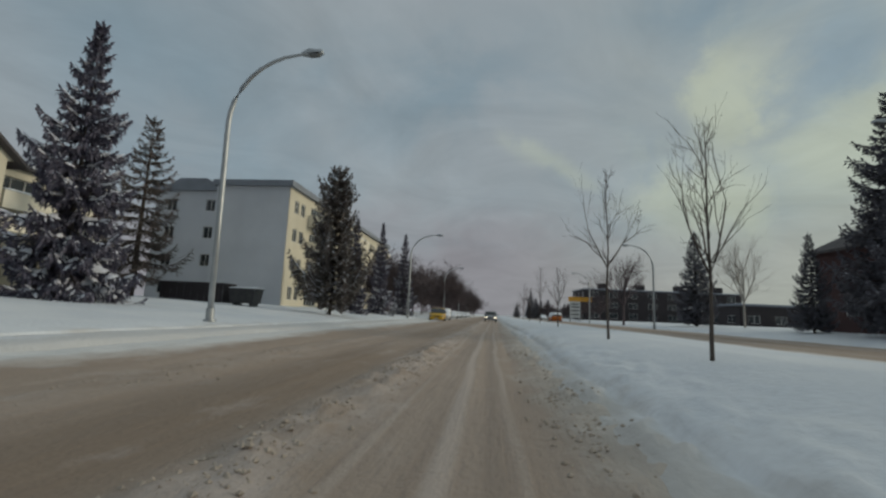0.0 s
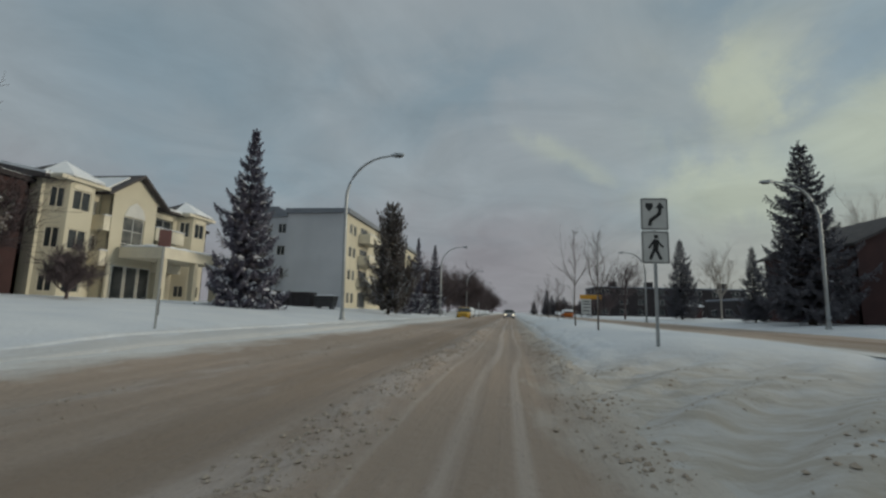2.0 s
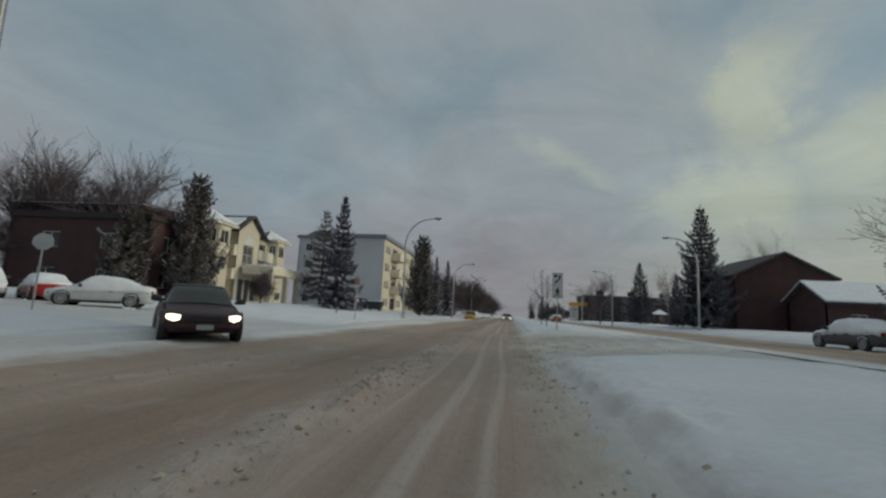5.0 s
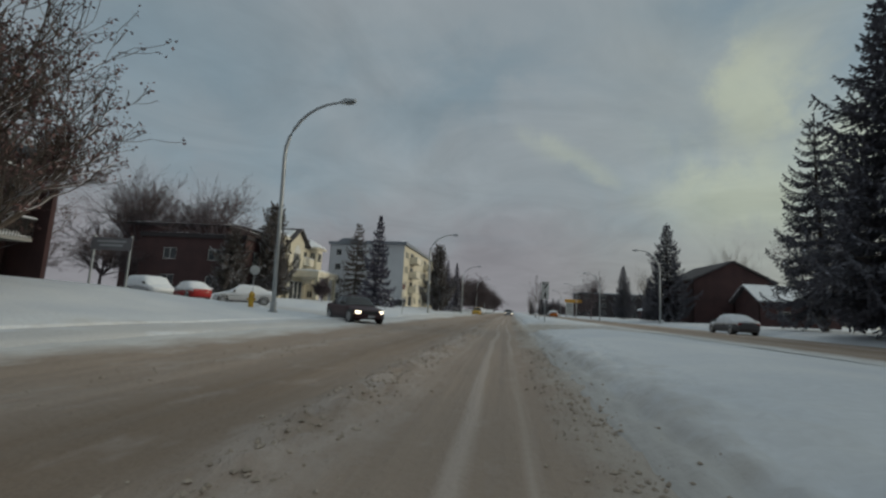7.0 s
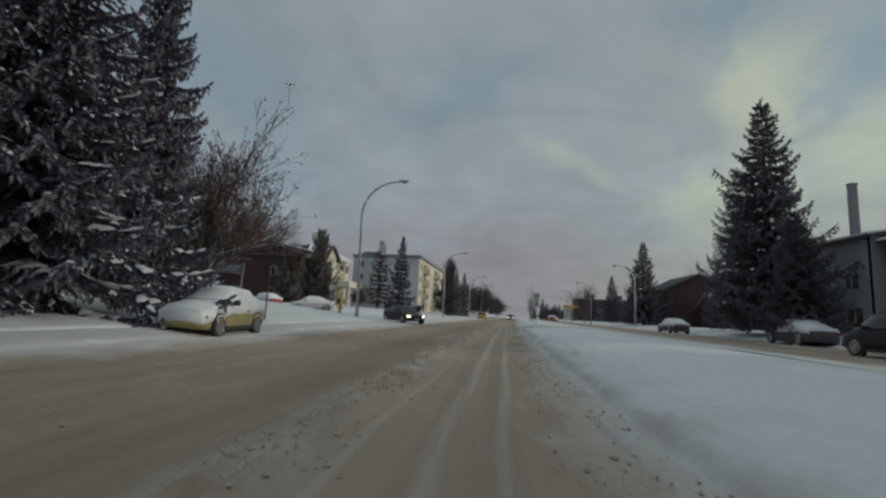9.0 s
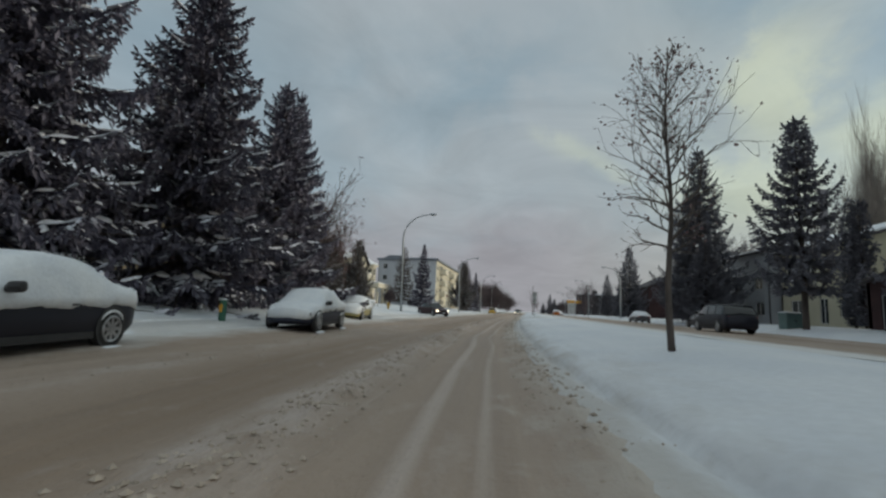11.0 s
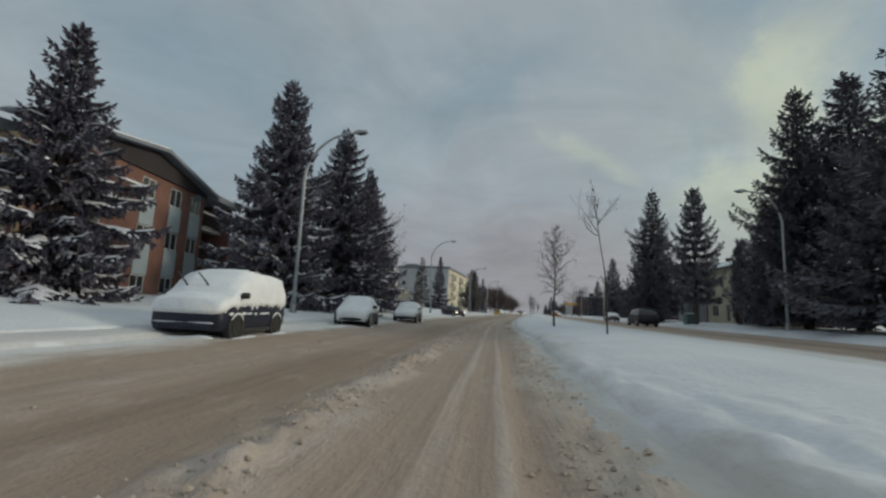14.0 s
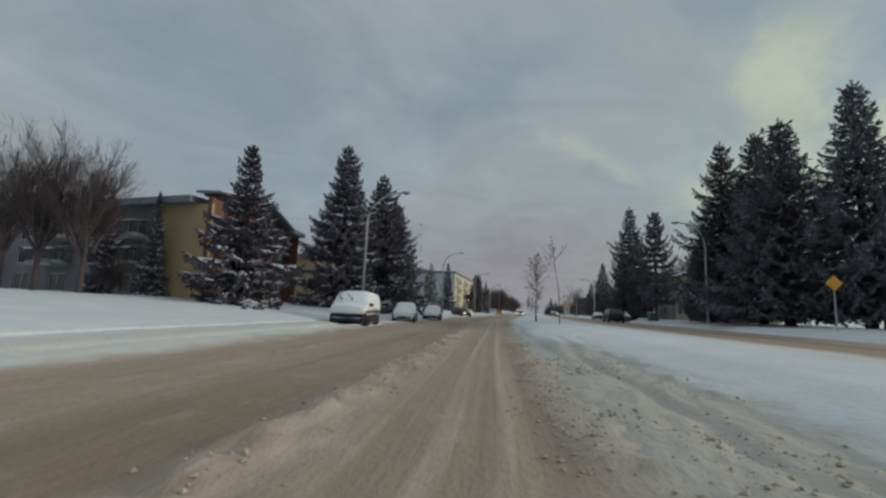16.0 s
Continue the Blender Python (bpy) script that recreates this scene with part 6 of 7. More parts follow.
def sign_board():
    """Name board of the flats: a pale panel between two tall posts, its writing too small to read."""
    ob = thing("sign_board", "pale name board of the flats on two posts", "sign", at=pose(-25.2, -14.2, spot(-25.2, -14.2), 0, 0, 0))
    for x in (-1.25, 1.25):
        part("post", Build().box(x - 0.05, -0.05, -0.2, x + 0.05, 0.05, 3.9), STEEL, ob)
    p = part("panel", Build().box(-1.4, -0.1, 2.95, 1.4, -0.052, 3.75), WING_STUCCO, ob)
    for z, w in ((3.45, 1.0), (3.2, 0.8)):
        part("bar", Build().box(-w, -0.106, z, w, -0.102, z + 0.12), GREY_STUCCO, p)
    return ob


sign_board()


def marker_post(x, y, h):
    ob = thing("marker_post", "thin dark marker post in the snow", "post", at=pose(x, y, spot(x, y)))
    part("post", Build().box(-0.02, -0.02, -0.2, 0.02, 0.02, h), DARK_METAL, ob)
    return ob


marker_post(-10.9, -34.2, 1.75)
marker_post(-11.7, 3.9, 0.9)


def bin_fence():
    """Board fence round the bins of the pale block, each board a piece."""
    ob = thing("board_fence", "dark brown board fence round the bins", "fence", at=pose(-21.6, 30.0, spot(-20, 30)))
    me = Build().box(0, 0, 0, 0.235, 0.03, 1.35).mesh("board", DARK_SIDING)
    for k in range(18):
        part("board", me, DARK_SIDING, ob, at=pose(0.25 * k, 0.012 * (k % 2), -0.1))
    for k in range(7):
        part("board", me, DARK_SIDING, ob, at=pose(4.52, 0.05 + 0.25 * k, -0.1, 0, 0, 90))
    part("rail", Build().box(0, 0.045, 0.9, 4.5, 0.09, 1.0), DARK_SIDING, ob)
    return ob


bin_fence()


def skip_bin(x, y):
    ob = thing("rubbish_bin", "dark metal rubbish container with snow on its lid", "container", at=pose(x, y, spot(x, y)))
    part("body", Build().prism([(-0.8, 0.15), (0.8, 0.15), (0.95, 1.1), (-0.95, 1.1)], -0.6, 0.6), DARK_METAL, ob)
    part("lid", Build().box(-1.0, -0.65, 1.102, 1.0, 0.65, 1.16), TRIM_BLACK, ob)
    part("snow", lumpy_cap(-0.95, -0.6, 0.95, 0.6, 1.162, 0.12, 8, 6, 4), SNOW_LOAD, ob)
    for x_ in (-0.6, 0.6):
        part("foot", Build().box(x_ - 0.08, -0.5, -0.1, x_ + 0.08, 0.5, 0.149), DARK_METAL, ob)
    return ob


skip_bin(-15.7, 30.6)


def billboard():
    ob = thing("pylon_sign", "white shop pylon sign with a yellow header", "sign", at=pose(22.5, 100.0, 0.5))
    for s in (-1, 1):
        part("leg", Build().box(s * 1.0 - 0.12, -0.12, 0, s * 1.0 + 0.12, 0.12, 4.2), STEEL, ob)
    part("panel", Build().box(-1.1, -0.2, 0.8, 1.1, -0.121, 4.3), SIGN_WHITE, ob)
    part("header", Build().box(-1.4, -0.22, 4.305, 3.6, 0.22, 5.3), SIGN_YELLOW, ob)
    for z in (1.4, 2.2, 3.0, 3.6):
        part("bar", Build().box(-0.8, -0.23, z, 0.8, -0.201, z + 0.22), SIGN_BLACK, ob)
    return ob


billboard()



def kiosk(x, y):
    """Small square brick hut with a snowy pyramid roof."""
    ob = thing("kiosk", "small brown hut with a snow-covered pyramid roof", "hut", at=pose(x, y, spot(x, y)))
    h, w = 2.1, 1.25
    front = pose(-w, -w, -0.1)
    walled(ob, front, 2 * w, h + 0.1, BROWN_BRICK, [(0.75, 1.0, 1.75, 1.8)], 0.15)
    window(ob, front, 0.75, 1.0, 1.75, 1.8, bars=1, deep=0.06)
    for m in (east(w, -w + 0.003, -0.1), west(-w, w - 0.003, -0.1)):
        walled(ob, m, 2 * w - 0.006, h + 0.1, BROWN_BRICK, (), 0.15)
    walled(ob, pose(w, w, -0.1, 0, 0, 180), 2 * w, h + 0.1, BROWN_BRICK, (), 0.15)
    o = w + 0.3
    part("roof", Build().add([(-o, -o, h), (o, -o, h), (o, o, h), (-o, o, h), (0, 0, h + 1.0)], [(0, 1, 4), (1, 2, 4), (2, 3, 4), (3, 0, 4), (3, 2, 1, 0)]), ROOF, ob)
    part("snow", Build().add([(-o, -o, h + 0.02), (o, -o, h + 0.02), (o, o, h + 0.02), (-o, o, h + 0.02), (-o, -o, h + 0.15), (o, -o, h + 0.15), (o, o, h + 0.15), (-o, o, h + 0.15), (0, 0, h + 1.16)],
                              [(4, 5, 8), (5, 6, 8), (6, 7, 8), (7, 4, 8), (0, 1, 5, 4), (1, 2, 6, 5), (2, 3, 7, 6), (3, 0, 4, 7)]), SNOW_LOAD, ob)
    return ob


kiosk(37.5, 79.0)


def utility_cabinet(x, y):
    ob = thing("utility_cabinet", "grey-green metal utility cabinet with a snowy top", "utility cabinet", at=pose(x, y, spot(x, y), 0, 0, 4))
    part("body", Build().box(-0.55, -0.4, -0.1, 0.55, 0.4, 0.95), TEAL_METAL, ob)
    part("lid", Build().box(-0.60, -0.45, 0.952, 0.60, 0.45, 1.02), TEAL_METAL, ob)
    for k in (0, 1):
        d = part("door", Build().box(-0.5 + 0.51 * k, -0.425, 0.08, -0.01 + 0.51 * k, -0.402, 0.88), TEAL_METAL, ob)
        part("handle", Build().box(-0.08 + 0.12 * k, -0.45, 0.45, -0.05 + 0.12 * k, -0.426, 0.60), DARK_METAL, d)
    part("snow", lumpy_cap(-0.56, -0.42, 0.56, 0.42, 1.022, 0.10, 6, 6, 5), SNOW_LOAD, ob)
    return ob


utility_cabinet(18.0, -32.3)

# ---- vehicles ----


def lerp_rows(rows, n):
    """Rows of numbers, the first rising, read off smoothly at n even steps."""
    r = np.array(rows, float)
    t = np.linspace(r[0, 0], r[-1, 0], n)
    return np.stack([t] + [np.interp(t, r[:, 0], r[:, k]) for k in range(1, r.shape[1])], 1)


def loft(rings, closed=False):
    b = Build()
    m = len(rings[0])
    faces = []
    for i in range(len(rings) - 1):
        for k in range(m if closed else m - 1):
            faces.append((i * m + k, i * m + (k + 1) % m, (i + 1) * m + (k + 1) % m, (i + 1) * m + k))
    if closed:
        faces += [tuple(range(m)), tuple((len(rings) - 1) * m + k for k in range(m - 1, -1, -1))]
    return b.add([p for r in rings for p in r], faces)


SHAPES = {
    # length, half width, body rows (place, width, low, shoulder), cabin rows (place, half width at belt, at roof, roof height), wheel places, wheel radius
    "sedan": (4.40, 0.90, [(0, 0.66, 0.34, 0.56), (0.02, 0.82, 0.24, 0.64), (0.10, 0.95, 0.20, 0.74), (0.28, 1, 0.2, 0.90), (0.5, 1, 0.2, 0.93), (0.75, 1, 0.2, 0.96), (0.93, 0.96, 0.22, 0.97), (0.985, 0.86, 0.3, 0.92), (1, 0.74, 0.4, 0.80)],
              [(0.25, 0.80, 0.70, 0.92), (0.38, 0.84, 0.64, 1.34), (0.46, 0.85, 0.62, 1.42), (0.62, 0.85, 0.62, 1.42), (0.72, 0.84, 0.62, 1.34), (0.87, 0.78, 0.68, 0.99)], (0.155, 0.80), 0.325),
    "coupe": (4.35, 0.86, [(0, 0.66, 0.32, 0.54), (0.02, 0.82, 0.24, 0.62), (0.10, 0.95, 0.20, 0.72), (0.28, 1, 0.2, 0.86), (0.5, 1, 0.2, 0.90), (0.75, 1, 0.2, 0.94), (0.93, 0.94, 0.24, 0.95), (0.985, 0.84, 0.32, 0.88), (1, 0.7, 0.42, 0.76)],
              [(0.27, 0.76, 0.66, 0.88), (0.42, 0.80, 0.60, 1.28), (0.50, 0.81, 0.58, 1.34), (0.62, 0.81, 0.58, 1.33), (0.74, 0.79, 0.6, 1.20), (0.90, 0.72, 0.62, 0.97)], (0.165, 0.775), 0.31),
    "van": (4.8, 0.95, [(0, 0.70, 0.36, 0.62), (0.02, 0.85, 0.26, 0.74), (0.09, 0.96, 0.22, 0.86), (0.22, 1, 0.22, 1.02), (0.5, 1, 0.22, 1.06), (0.8, 1, 0.22, 1.08), (0.96, 0.97, 0.24, 1.08), (0.99, 0.92, 0.3, 1.04), (1, 0.86, 0.4, 0.98)],
            [(0.17, 0.86, 0.78, 1.02), (0.34, 0.90, 0.74, 1.58), (0.44, 0.91, 0.74, 1.68), (0.75, 0.91, 0.74, 1.69), (0.92, 0.90, 0.73, 1.62), (0.985, 0.88, 0.74, 1.10)], (0.19, 0.80), 0.34),
    "wagon": (3.85, 0.95, [(0, 0.80, 0.36, 0.80), (0.02, 0.92, 0.26, 0.88), (0.09, 0.98, 0.22, 0.96), (0.22, 1, 0.22, 1.04), (0.5, 1, 0.22, 1.06), (0.8, 1, 0.22, 1.08), (0.96, 0.97, 0.24, 1.08), (0.99, 0.92, 0.3, 1.04), (1, 0.86, 0.4, 0.98)],
              [(0.15, 0.86, 0.78, 1.05), (0.34, 0.90, 0.76, 1.58), (0.44, 0.91, 0.76, 1.68), (0.75, 0.91, 0.76, 1.68), (0.90, 0.90, 0.74, 1.58), (0.985, 0.88, 0.76, 1.10)], (0.19, 0.80), 0.34),
}


def car(shape, name, label, paint_mat, at, snow=0.0, lights=False, nose=0.0, wipers=False):
    """A parked car whose front looks to local -y: body, cabin glass, roof, wheels, lamps, mirrors, and the snow lying on it."""
    L, hw, body, cabin, axles, wr = SHAPES[shape]
    ob = thing(name, label, "car", at=at)
    rings = []
    for p, w, lo, sh in lerp_rows(body, 41):
        y, W = (p - 0.5) * L, hw * w
        half = [(W * 0.90, lo), (W * 0.985, lo + 0.10), (W, lo + (sh - lo) * 0.45), (W * 0.985, sh - 0.14), (W * 0.955, sh - 0.05), (W * 0.86, sh), (W * 0.45, sh + 0.025)]
        rings.append([(x, y, z) for x, z in half] + [(0, y, sh + 0.03)] + [(-x, y, z) for x, z in reversed(half)])
    part("body", loft(rings, True), paint_mat, ob, smooth=True)
    rings, roofs = [], []
    for p, wb, wt, zr in lerp_rows(cabin, 21):
        y = (p - 0.5) * L
        belt = np.interp(p, [b[0] for b in body], [b[3] for b in body]) - 0.03
        zr = max(zr, belt + 0.02)
        half = [(wb * hw / 0.9 * 0.98, belt), (wt * hw / 0.9 * 1.03, belt + (zr - belt) * 0.86), (wt * hw / 0.9 * 0.92, zr - 0.02), (wt * hw / 0.9 * 0.5, zr)]
        rings.append([(x, y, z) for x, z in half] + [(0, y, zr + 0.01)] + [(-x, y, z) for x, z in reversed(half)])
        if zr > cabin[2][3] - 0.09:
            roofs.append([(x * 1.01, y, z + 0.012) for x, z in half[1:]] + [(0, y, zr + 0.022)] + [(-x * 1.01, y, z + 0.012) for x, z in reversed(half[1:])])
    part("cabin_glass", loft(rings, False), CAR_GLASS, ob, "dark side windows", smooth=True)
    part("roof", loft(roofs, False), paint_mat, ob, smooth=True)
    belt_mid = 1.04 if shape in ("van", "wagon") else 0.9
    for s in (-1, 1):
        for p in (0.55,) if shape == "coupe" else (0.5, 0.72):
            row = [np.interp(p, [c[0] for c in cabin], [c[k] for c in cabin]) for k in range(4)]
            a, c = row[1] * hw / 0.9 * 0.985 + 0.004, row[2] * hw / 0.9 * 1.03 + 0.01
            z1 = belt_mid + (row[3] - belt_mid) * 0.86
            y = (p - 0.5) * L
            pil = Build().add([(s * a, y - 0.05, belt_mid), (s * a, y + 0.05, belt_mid), (s * c, y + 0.04, z1), (s * c, y - 0.04, z1), (s * (a - 0.03), y - 0.05, belt_mid), (s * (a - 0.03), y + 0.05, belt_mid), (s * (c - 0.03), y + 0.04, z1), (s * (c - 0.03), y - 0.04, z1)],
                    [(0, 1, 2, 3), (7, 6, 5, 4), (0, 4, 5, 1), (1, 5, 6, 2), (2, 6, 7, 3), (3, 7, 4, 0)])
            part("door_pillar", pil, TRIM_BLACK, ob)
        my = (cabin[0][0] + 0.07 - 0.5) * L
        part("mirror", Build().tube([(s * (hw * 0.93), my, belt_mid + 0.04), (s * (hw + 0.06), my - 0.02, belt_mid + 0.10), (s * (hw + 0.20), my, belt_mid + 0.11), (s * (hw + 0.22), my, belt_mid + 0.11)], [0.03, 0.085, 0.08, 0.03], 8), TRIM_BLACK, ob)
        part("sill", Build().box(min(s * hw * 0.93, s * (hw + 0.006)), (axles[0] - 0.5) * L + wr * 1.25, 0.18, max(s * hw * 0.93, s * (hw + 0.006)), (axles[1] - 0.5) * L - wr * 1.25, 0.30), TRIM_BLACK, ob)
        part("door_handle", Build().box(min(s * hw, s * (hw + 0.03)), (0.58 - 0.5) * L, belt_mid - 0.16, max(s * hw, s * (hw + 0.03)), (0.58 - 0.5) * L + 0.17, belt_mid - 0.125), TRIM_BLACK, ob)
        for p in axles:
            y = (p - 0.5) * L
            part("wheel_arch", Build().disc((s * (hw - 0.045), y, wr + 0.03), (1, 0, 0), wr * 1.17, 0.115, 28), TRIM_BLACK, ob)
            tyre = part("wheel", Build().tube([(s * (hw - 0.19), y, wr), (s * (hw - 0.03), y, wr), (s * (hw + 0.02), y, wr)], [wr, wr, wr * 0.92], 28), TYRE, ob)
            rim = Build().disc((s * (hw + 0.022), y, wr), (1, 0, 0), wr * 0.20, 0.03, 12)
            for k in range(8):
                a = 2 * math.pi * k / 8
                d = Vector((0, math.cos(a), math.sin(a)))
                n_ = Vector((0, -math.sin(a), math.cos(a)))
                c = Vector((s * (hw + 0.024), y, wr))
                q = [c + d * wr * 0.15 - n_ * 0.035, c + d * wr * 0.15 + n_ * 0.035, c + d * wr * 0.64 + n_ * 0.03, c + d * wr * 0.64 - n_ * 0.03]
                rim.add(q + [v - Vector((s * 0.02, 0, 0)) for v in q], [(0, 1, 2, 3), (7, 6, 5, 4), (0, 4, 5, 1), (1, 5, 6, 2), (2, 6, 7, 3), (3, 7, 4, 0)])
            ring = [Vector((s * (hw + 0.024), y + wr * 0.68 * math.cos(a), wr + wr * 0.68 * math.sin(a))) for a in np.linspace(0, 2 * math.pi, 25)[:-1]]
            rim.tube([*ring, ring[0]], [0.022] * 25, 6, False)
            part("rim", rim, TYRE if wipers else RIM, tyre, "dark steel rim" if wipers else "light alloy rim")
    front, lz = -L / 2, body[1][3] - 0.09
    for s in (-1, 1):
        lamp = Build().tube([(s * hw * 0.58, front + 0.06, lz), (s * hw * 0.72, front + 0.075, lz + 0.015), (s * hw * 0.86, front + 0.20, lz + 0.04)], [0.075, 0.085, 0.06], 10)
        part("headlight", lamp, HEADLIGHT_ON if lights else HEADLIGHT, ob, "lit headlight" if lights else "")
        part("tail_lamp", Build().box(s * hw * 0.68 - 0.13, L / 2 - 0.10, body[-2][3] - 0.20, s * hw * 0.68 + 0.13, L / 2 - 0.005, body[-2][3] - 0.05), TAIL_RED, ob)
    part("grille", Build().box(-hw * 0.42, front - 0.012, lz - 0.07, hw * 0.42, front + 0.08, lz + 0.06), TRIM_BLACK, ob)
    part("bumper", Build().tube([(-hw * 0.86, front + 0.16, 0.36), (-hw * 0.62, front + 0.03, 0.36), (0, front - 0.03, 0.36), (hw * 0.62, front + 0.03, 0.36), (hw * 0.86, front + 0.16, 0.36)], [0.06, 0.085, 0.09, 0.085, 0.06], 8), paint_mat, ob)
    if not snow:
        part("plate_holder", Build().box(-0.18, front - 0.13, 0.30, 0.18, front - 0.105, 0.42), GREY_STUCCO, ob)
    if snow:
        rng = np.random.default_rng(len(label))
        rings = []
        for i, (p, w, lo, sh) in enumerate(lerp_rows([r for r in body if 0.015 < r[0] < 0.99], 92 if wipers else 46)):
            y, W = (p - 0.5) * L, hw * w
            zr = np.interp(p, [c[0] for c in cabin], [c[3] for c in cabin], left=0, right=0)
            inside = zr > sh + 0.02
            wt = np.interp(p, [c[0] for c in cabin], [c[2] for c in cabin]) * hw / 0.9 * 1.06
            ztop = max(zr, sh + 0.03)
            k = min(1.0, max(0.0, (ztop - sh) / 0.3))
            th = snow * (0.75 + 0.5 * rough(p * 9, 3.3, len(label) % 40))
            xs = [W + 0.012, W + 0.022, W * 0.95 * (1 - k) + (wt + 0.10) * k, W * 0.85 * (1 - k) + (wt + 0.03) * k, W * 0.55 * (1 - k) + wt * 0.6 * k]
            base = sh - 0.17 - nose * float(ease(-p, -0.15, -0.06)) - 0.10 * rough(p * 16, 1.7, len(label) % 30) + (0.12 * rough(p * 34, 2.3, 6) - 0.11 * float(rough(p * 55, 4.1, 7)) ** 2.5 if wipers else 0.0)
            zs = [base, sh - 0.06, sh + 0.03 + (ztop - sh) * 0.5 + th * 0.45, ztop + th * 0.72 - 0.03, ztop + th]
            jit = lambda: float(rng.uniform(-0.012, 0.012))
            half = [(x + jit(), z + jit()) for x, z in zip(xs, zs)]
            half2 = [(-x + jit(), z + jit()) for x, z in zip(xs, zs)]
            ring = [(x, y, z) for x, z in half] + [(0, y, ztop + th * 1.06)] + [(x, y, z) for x, z in reversed(half2)]
            if i == 0:
                rings.append([(x * 0.90, -L / 2 - 0.045, z * 0.9 + 0.04) for x, _, z in ring])
            rings.append(ring)
        part("snow_cover", loft(rings, True), SNOW_LOAD, ob, "thick fresh snow over bonnet, glass and roof", smooth=True)
        part("snow", lumpy_cap(-hw * 0.78, front - 0.02, hw * 0.78, front + 0.16, 0.43, 0.07, 5, 14, 3), SNOW_LOAD, ob)
        for s in (-1, 1):
            for p in axles:
                y = (p - 0.5) * L
                x0 = s * (hw + 0.03)
                part("snow", lumpy_cap(min(x0, x0 + s * 0.13), y - 0.30, max(x0, x0 + s * 0.13), y + 0.26, -0.08, 0.19, int(p * 10) + s, 5, 8), SNOW_LOAD, ob)
                part("snow", Build().tube([(s * (hw + 0.01), y + wr * math.cos(a), wr + wr * math.sin(a)) for a in np.linspace(0.5, 2.6, 8)], [0.008, 0.022, 0.028, 0.03, 0.03, 0.028, 0.02, 0.008], 5), SNOW_LOAD, ob)
        if wipers:
            part("snow", lumpy_cap(hw - 0.10, -L / 2 + 0.25, hw + 0.26, L / 2 - 0.1, -0.08, 0.21, 23, 6, 40), SNOW_LOAD, ob)
            part("snow", lumpy_cap(-hw * 0.9, -L / 2 - 0.35, hw * 0.95, -L / 2 + 0.2, -0.06, 0.20, 29, 22, 6), SNOW_LOAD, ob)
            # snow caught along the door moulding
            for k, (a, c) in enumerate(((-1.05, -0.72), (-0.68, -0.45), (-0.30, -0.18), (0.02, 0.62), (-1.62, -1.40))):
                ys = np.linspace(a, c, 9)
                part("snow", Build().tube([(hw + 0.004, y, 0.66 + 0.03 * float(rough(y * 7, k, 37))) for y in ys], [0.007 + 0.026 * math.sin(0.15 + 2.85 * i / 8) * (0.45 + float(rough(y * 9, k, 38))) for i, y in enumerate(ys)], 7), SNOW_LOAD, ob)
            for x in (0.17, -0.40):
                part("wiper", Build().tube([(x + 0.03, -1.16, 1.16), (x - 0.14, -1.19, 1.44), (x - 0.40, -1.17, 1.70)], [0.018, 0.024, 0.016], 5), TRIM_BLACK, ob)
    return ob


GOLD, BLACK_PAINT, BLUE_PAINT = paint("gold_paint", (0.36, 0.31, 0.14)), paint("black_paint", (0.013, 0.014, 0.024)), paint("dark_blue_paint", (0.014, 0.018, 0.036))
WHITE_PAINT, MAROON, SILVER = paint("white_paint", (0.55, 0.56, 0.58)), paint("maroon_paint", (0.045, 0.014, 0.018)), paint("silver_paint", (0.30, 0.31, 0.33))
YELLOW_PAINT, RED_PAINT, ORANGE_PAINT, GREY_PAINT = paint("yellow_paint", (0.60, 0.36, 0.02)), paint("red_paint", (0.32, 0.02, 0.02)), paint("orange_paint", (0.5, 0.14, 0.02)), paint("grey_paint", (0.10, 0.10, 0.11))
car("coupe", "coupe", "gold two-door coupe parked at the kerb under thick snow", GOLD, pose(-9.7, -39.3, 0.10, 0, 0, 5) @ Matrix.Diagonal((0.86, 0.86, 0.94, 1)), 0.17)
car("sedan", "sedan", "black sedan parked at the kerb under thick snow", BLACK_PAINT, pose(-8.19, -59.78, 0.09, 0, 0, 9) @ Matrix.Diagonal((0.93, 0.93, 0.93, 1)), 0.15, nose=0.16)
car("sedan", "sedan", "dark blue sedan parked at the kerb under thick snow", BLUE_PAINT, pose(-7.75, -50.0, 0.09, 0, 0, 5) @ Matrix.Diagonal((0.88, 0.95, 0.9, 1)), 0.15)
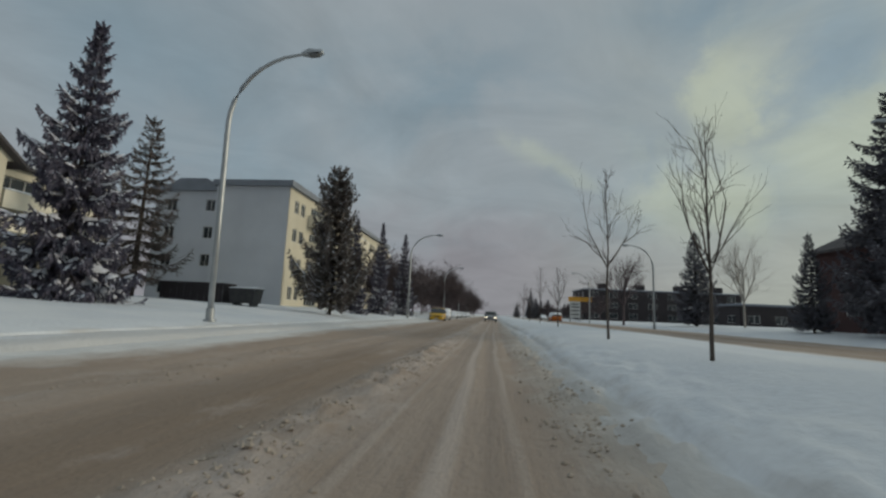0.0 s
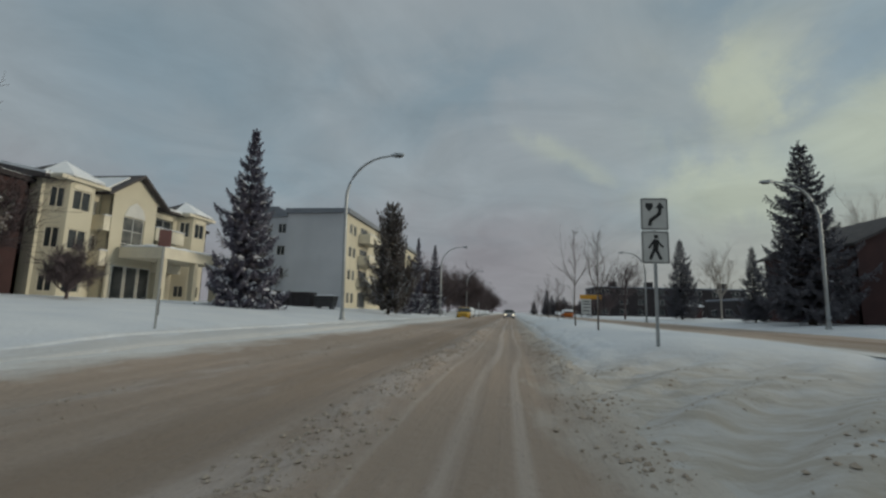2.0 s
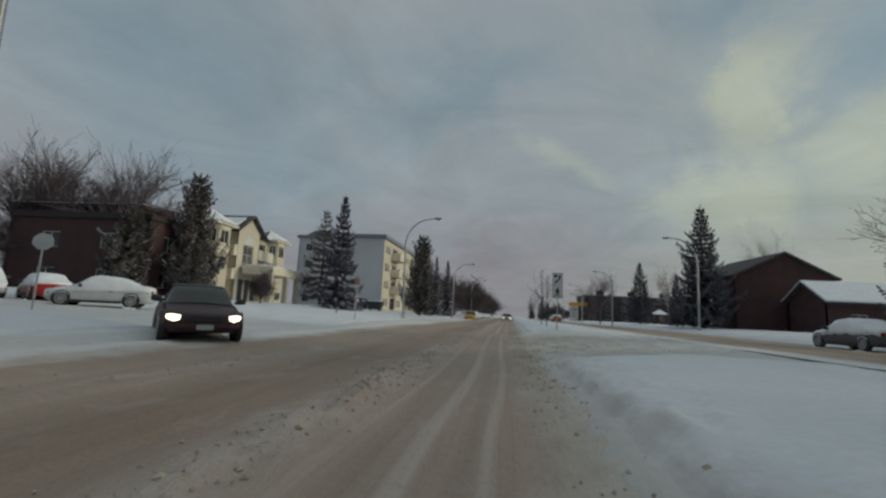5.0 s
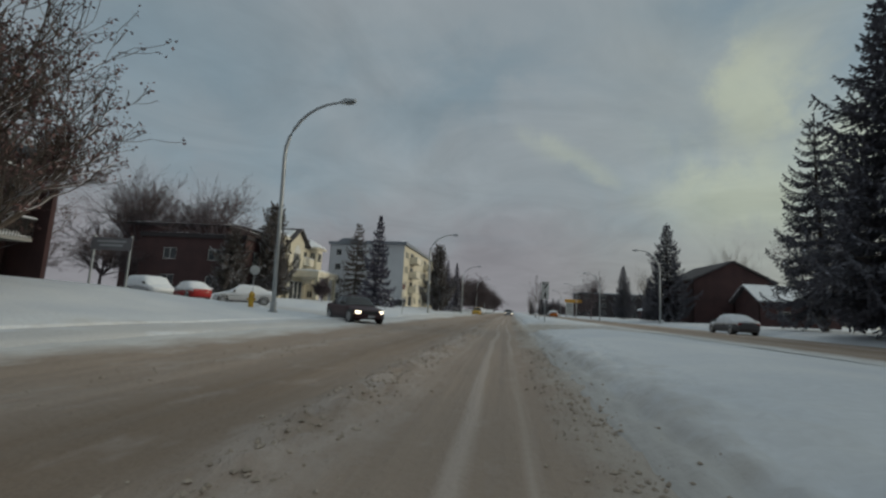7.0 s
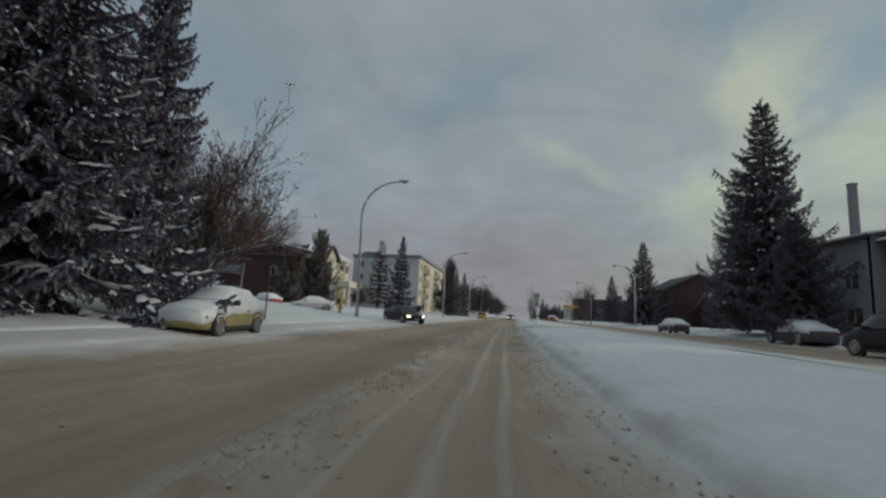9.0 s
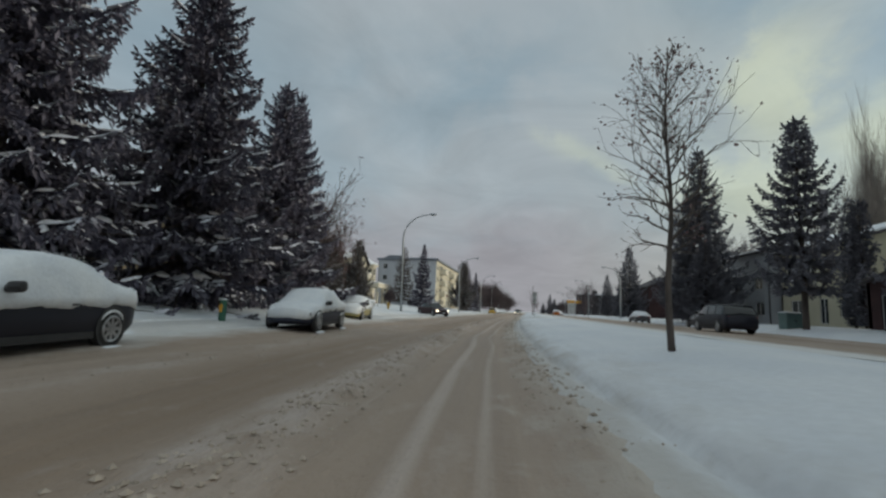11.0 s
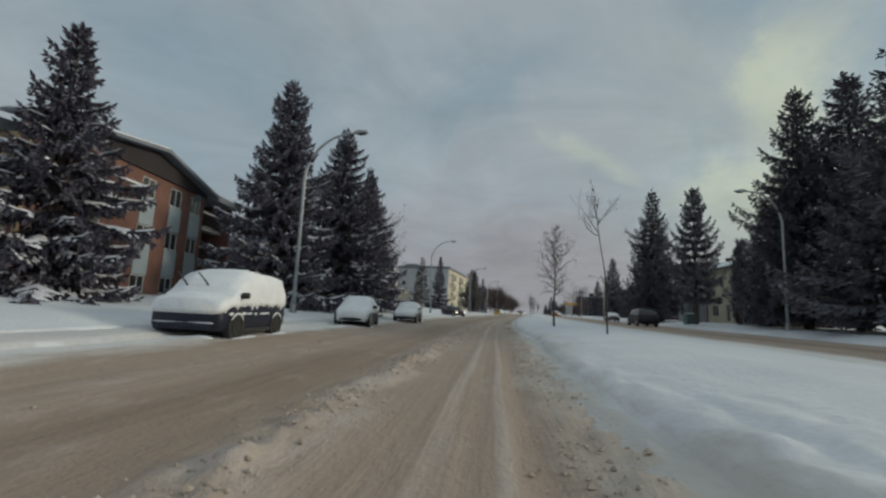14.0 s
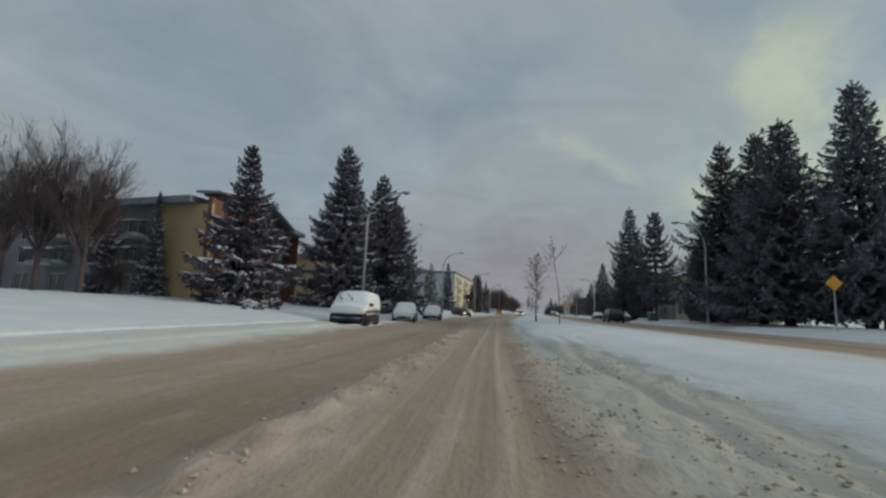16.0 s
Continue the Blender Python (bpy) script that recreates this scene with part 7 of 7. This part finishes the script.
car("wagon", "minivan", "dark blue minivan parked at the kerb, heaped with snow", BLUE_PAINT, pose(-8.42, -70.5, 0.06, 0, 0, 5), 0.17, wipers=True)
car("sedan", "sedan", "maroon sedan turning out of the side street with headlights on", MAROON, pose(-8.7, -16.2, 0.13, 0, 0, 40) @ Matrix.Scale(0.97, 4), 0, lights=True)
car("van", "minivan", "silver van driving far down the street with headlights on", SILVER, pose(float(bend(74)) - 0.4, 74.0, 0.012, 0, 0, -2), 0, lights=True)
car("sedan", "sedan", "white sedan parked in the side street, covered in snow", WHITE_PAINT, pose(-20.4, -6.5, spot(-20.4, -6.5), 0, 0, -60), 0.12)
car("sedan", "sedan", "red sedan parked in the side street, covered in snow", RED_PAINT, pose(-27.0, -3.6, spot(-27.0, -3.6), 0, 0, 238), 0.14)
car("van", "minivan", "silver van parked in the side street", SILVER, pose(-29.4, -5.4, spot(-29.4, -5.4), 0, 0, 62), 0.08)
car("sedan", "sedan", "dark sedan with a snowy roof parked on the far side", GREY_PAINT, pose(16.0, -5.2, 0.35, 0, 0, 180) @ Matrix.Scale(0.93, 4), 0.10)
car("sedan", "sedan", "grey sedan covered in snow parked on the far side", GREY_PAINT, pose(16.2, -23.4, 0.35, 0, 0, 178) @ Matrix.Scale(0.95, 4), 0.13)
car("van", "minivan", "black sport utility vehicle on the opposite carriageway", BLACK_PAINT, pose(12.4, -35.4, 0.35, 0, 0, 180) @ Matrix.Scale(0.98, 4), 0)
car("van", "yellow_van", "yellow van far down the street", YELLOW_PAINT, pose(-4.2, 58.0, 0.012, 0, 0, 0), 0)
car("van", "minivan", "white van far down the street", WHITE_PAINT, pose(-4.0, 68.0, 0.012, 0, 0, 0), 0.05)
car("van", "truck", "orange truck far down the opposite carriageway", ORANGE_PAINT, pose(16.0, 88.0, 0.35, 0, 0, 180), 0.05)
for i, (x, y) in enumerate(((-3.4, 84), (-3.0, 100), (-2.2, 118), (-1.2, 140), (20.0, 112), (22, 140))):
    car("sedan", "sedan", "snow-dusted car parked far down the street", (WHITE_PAINT, GREY_PAINT, SILVER)[i % 3], pose(x, y, 0.012 if x < 0 else 0.35), 0.06)
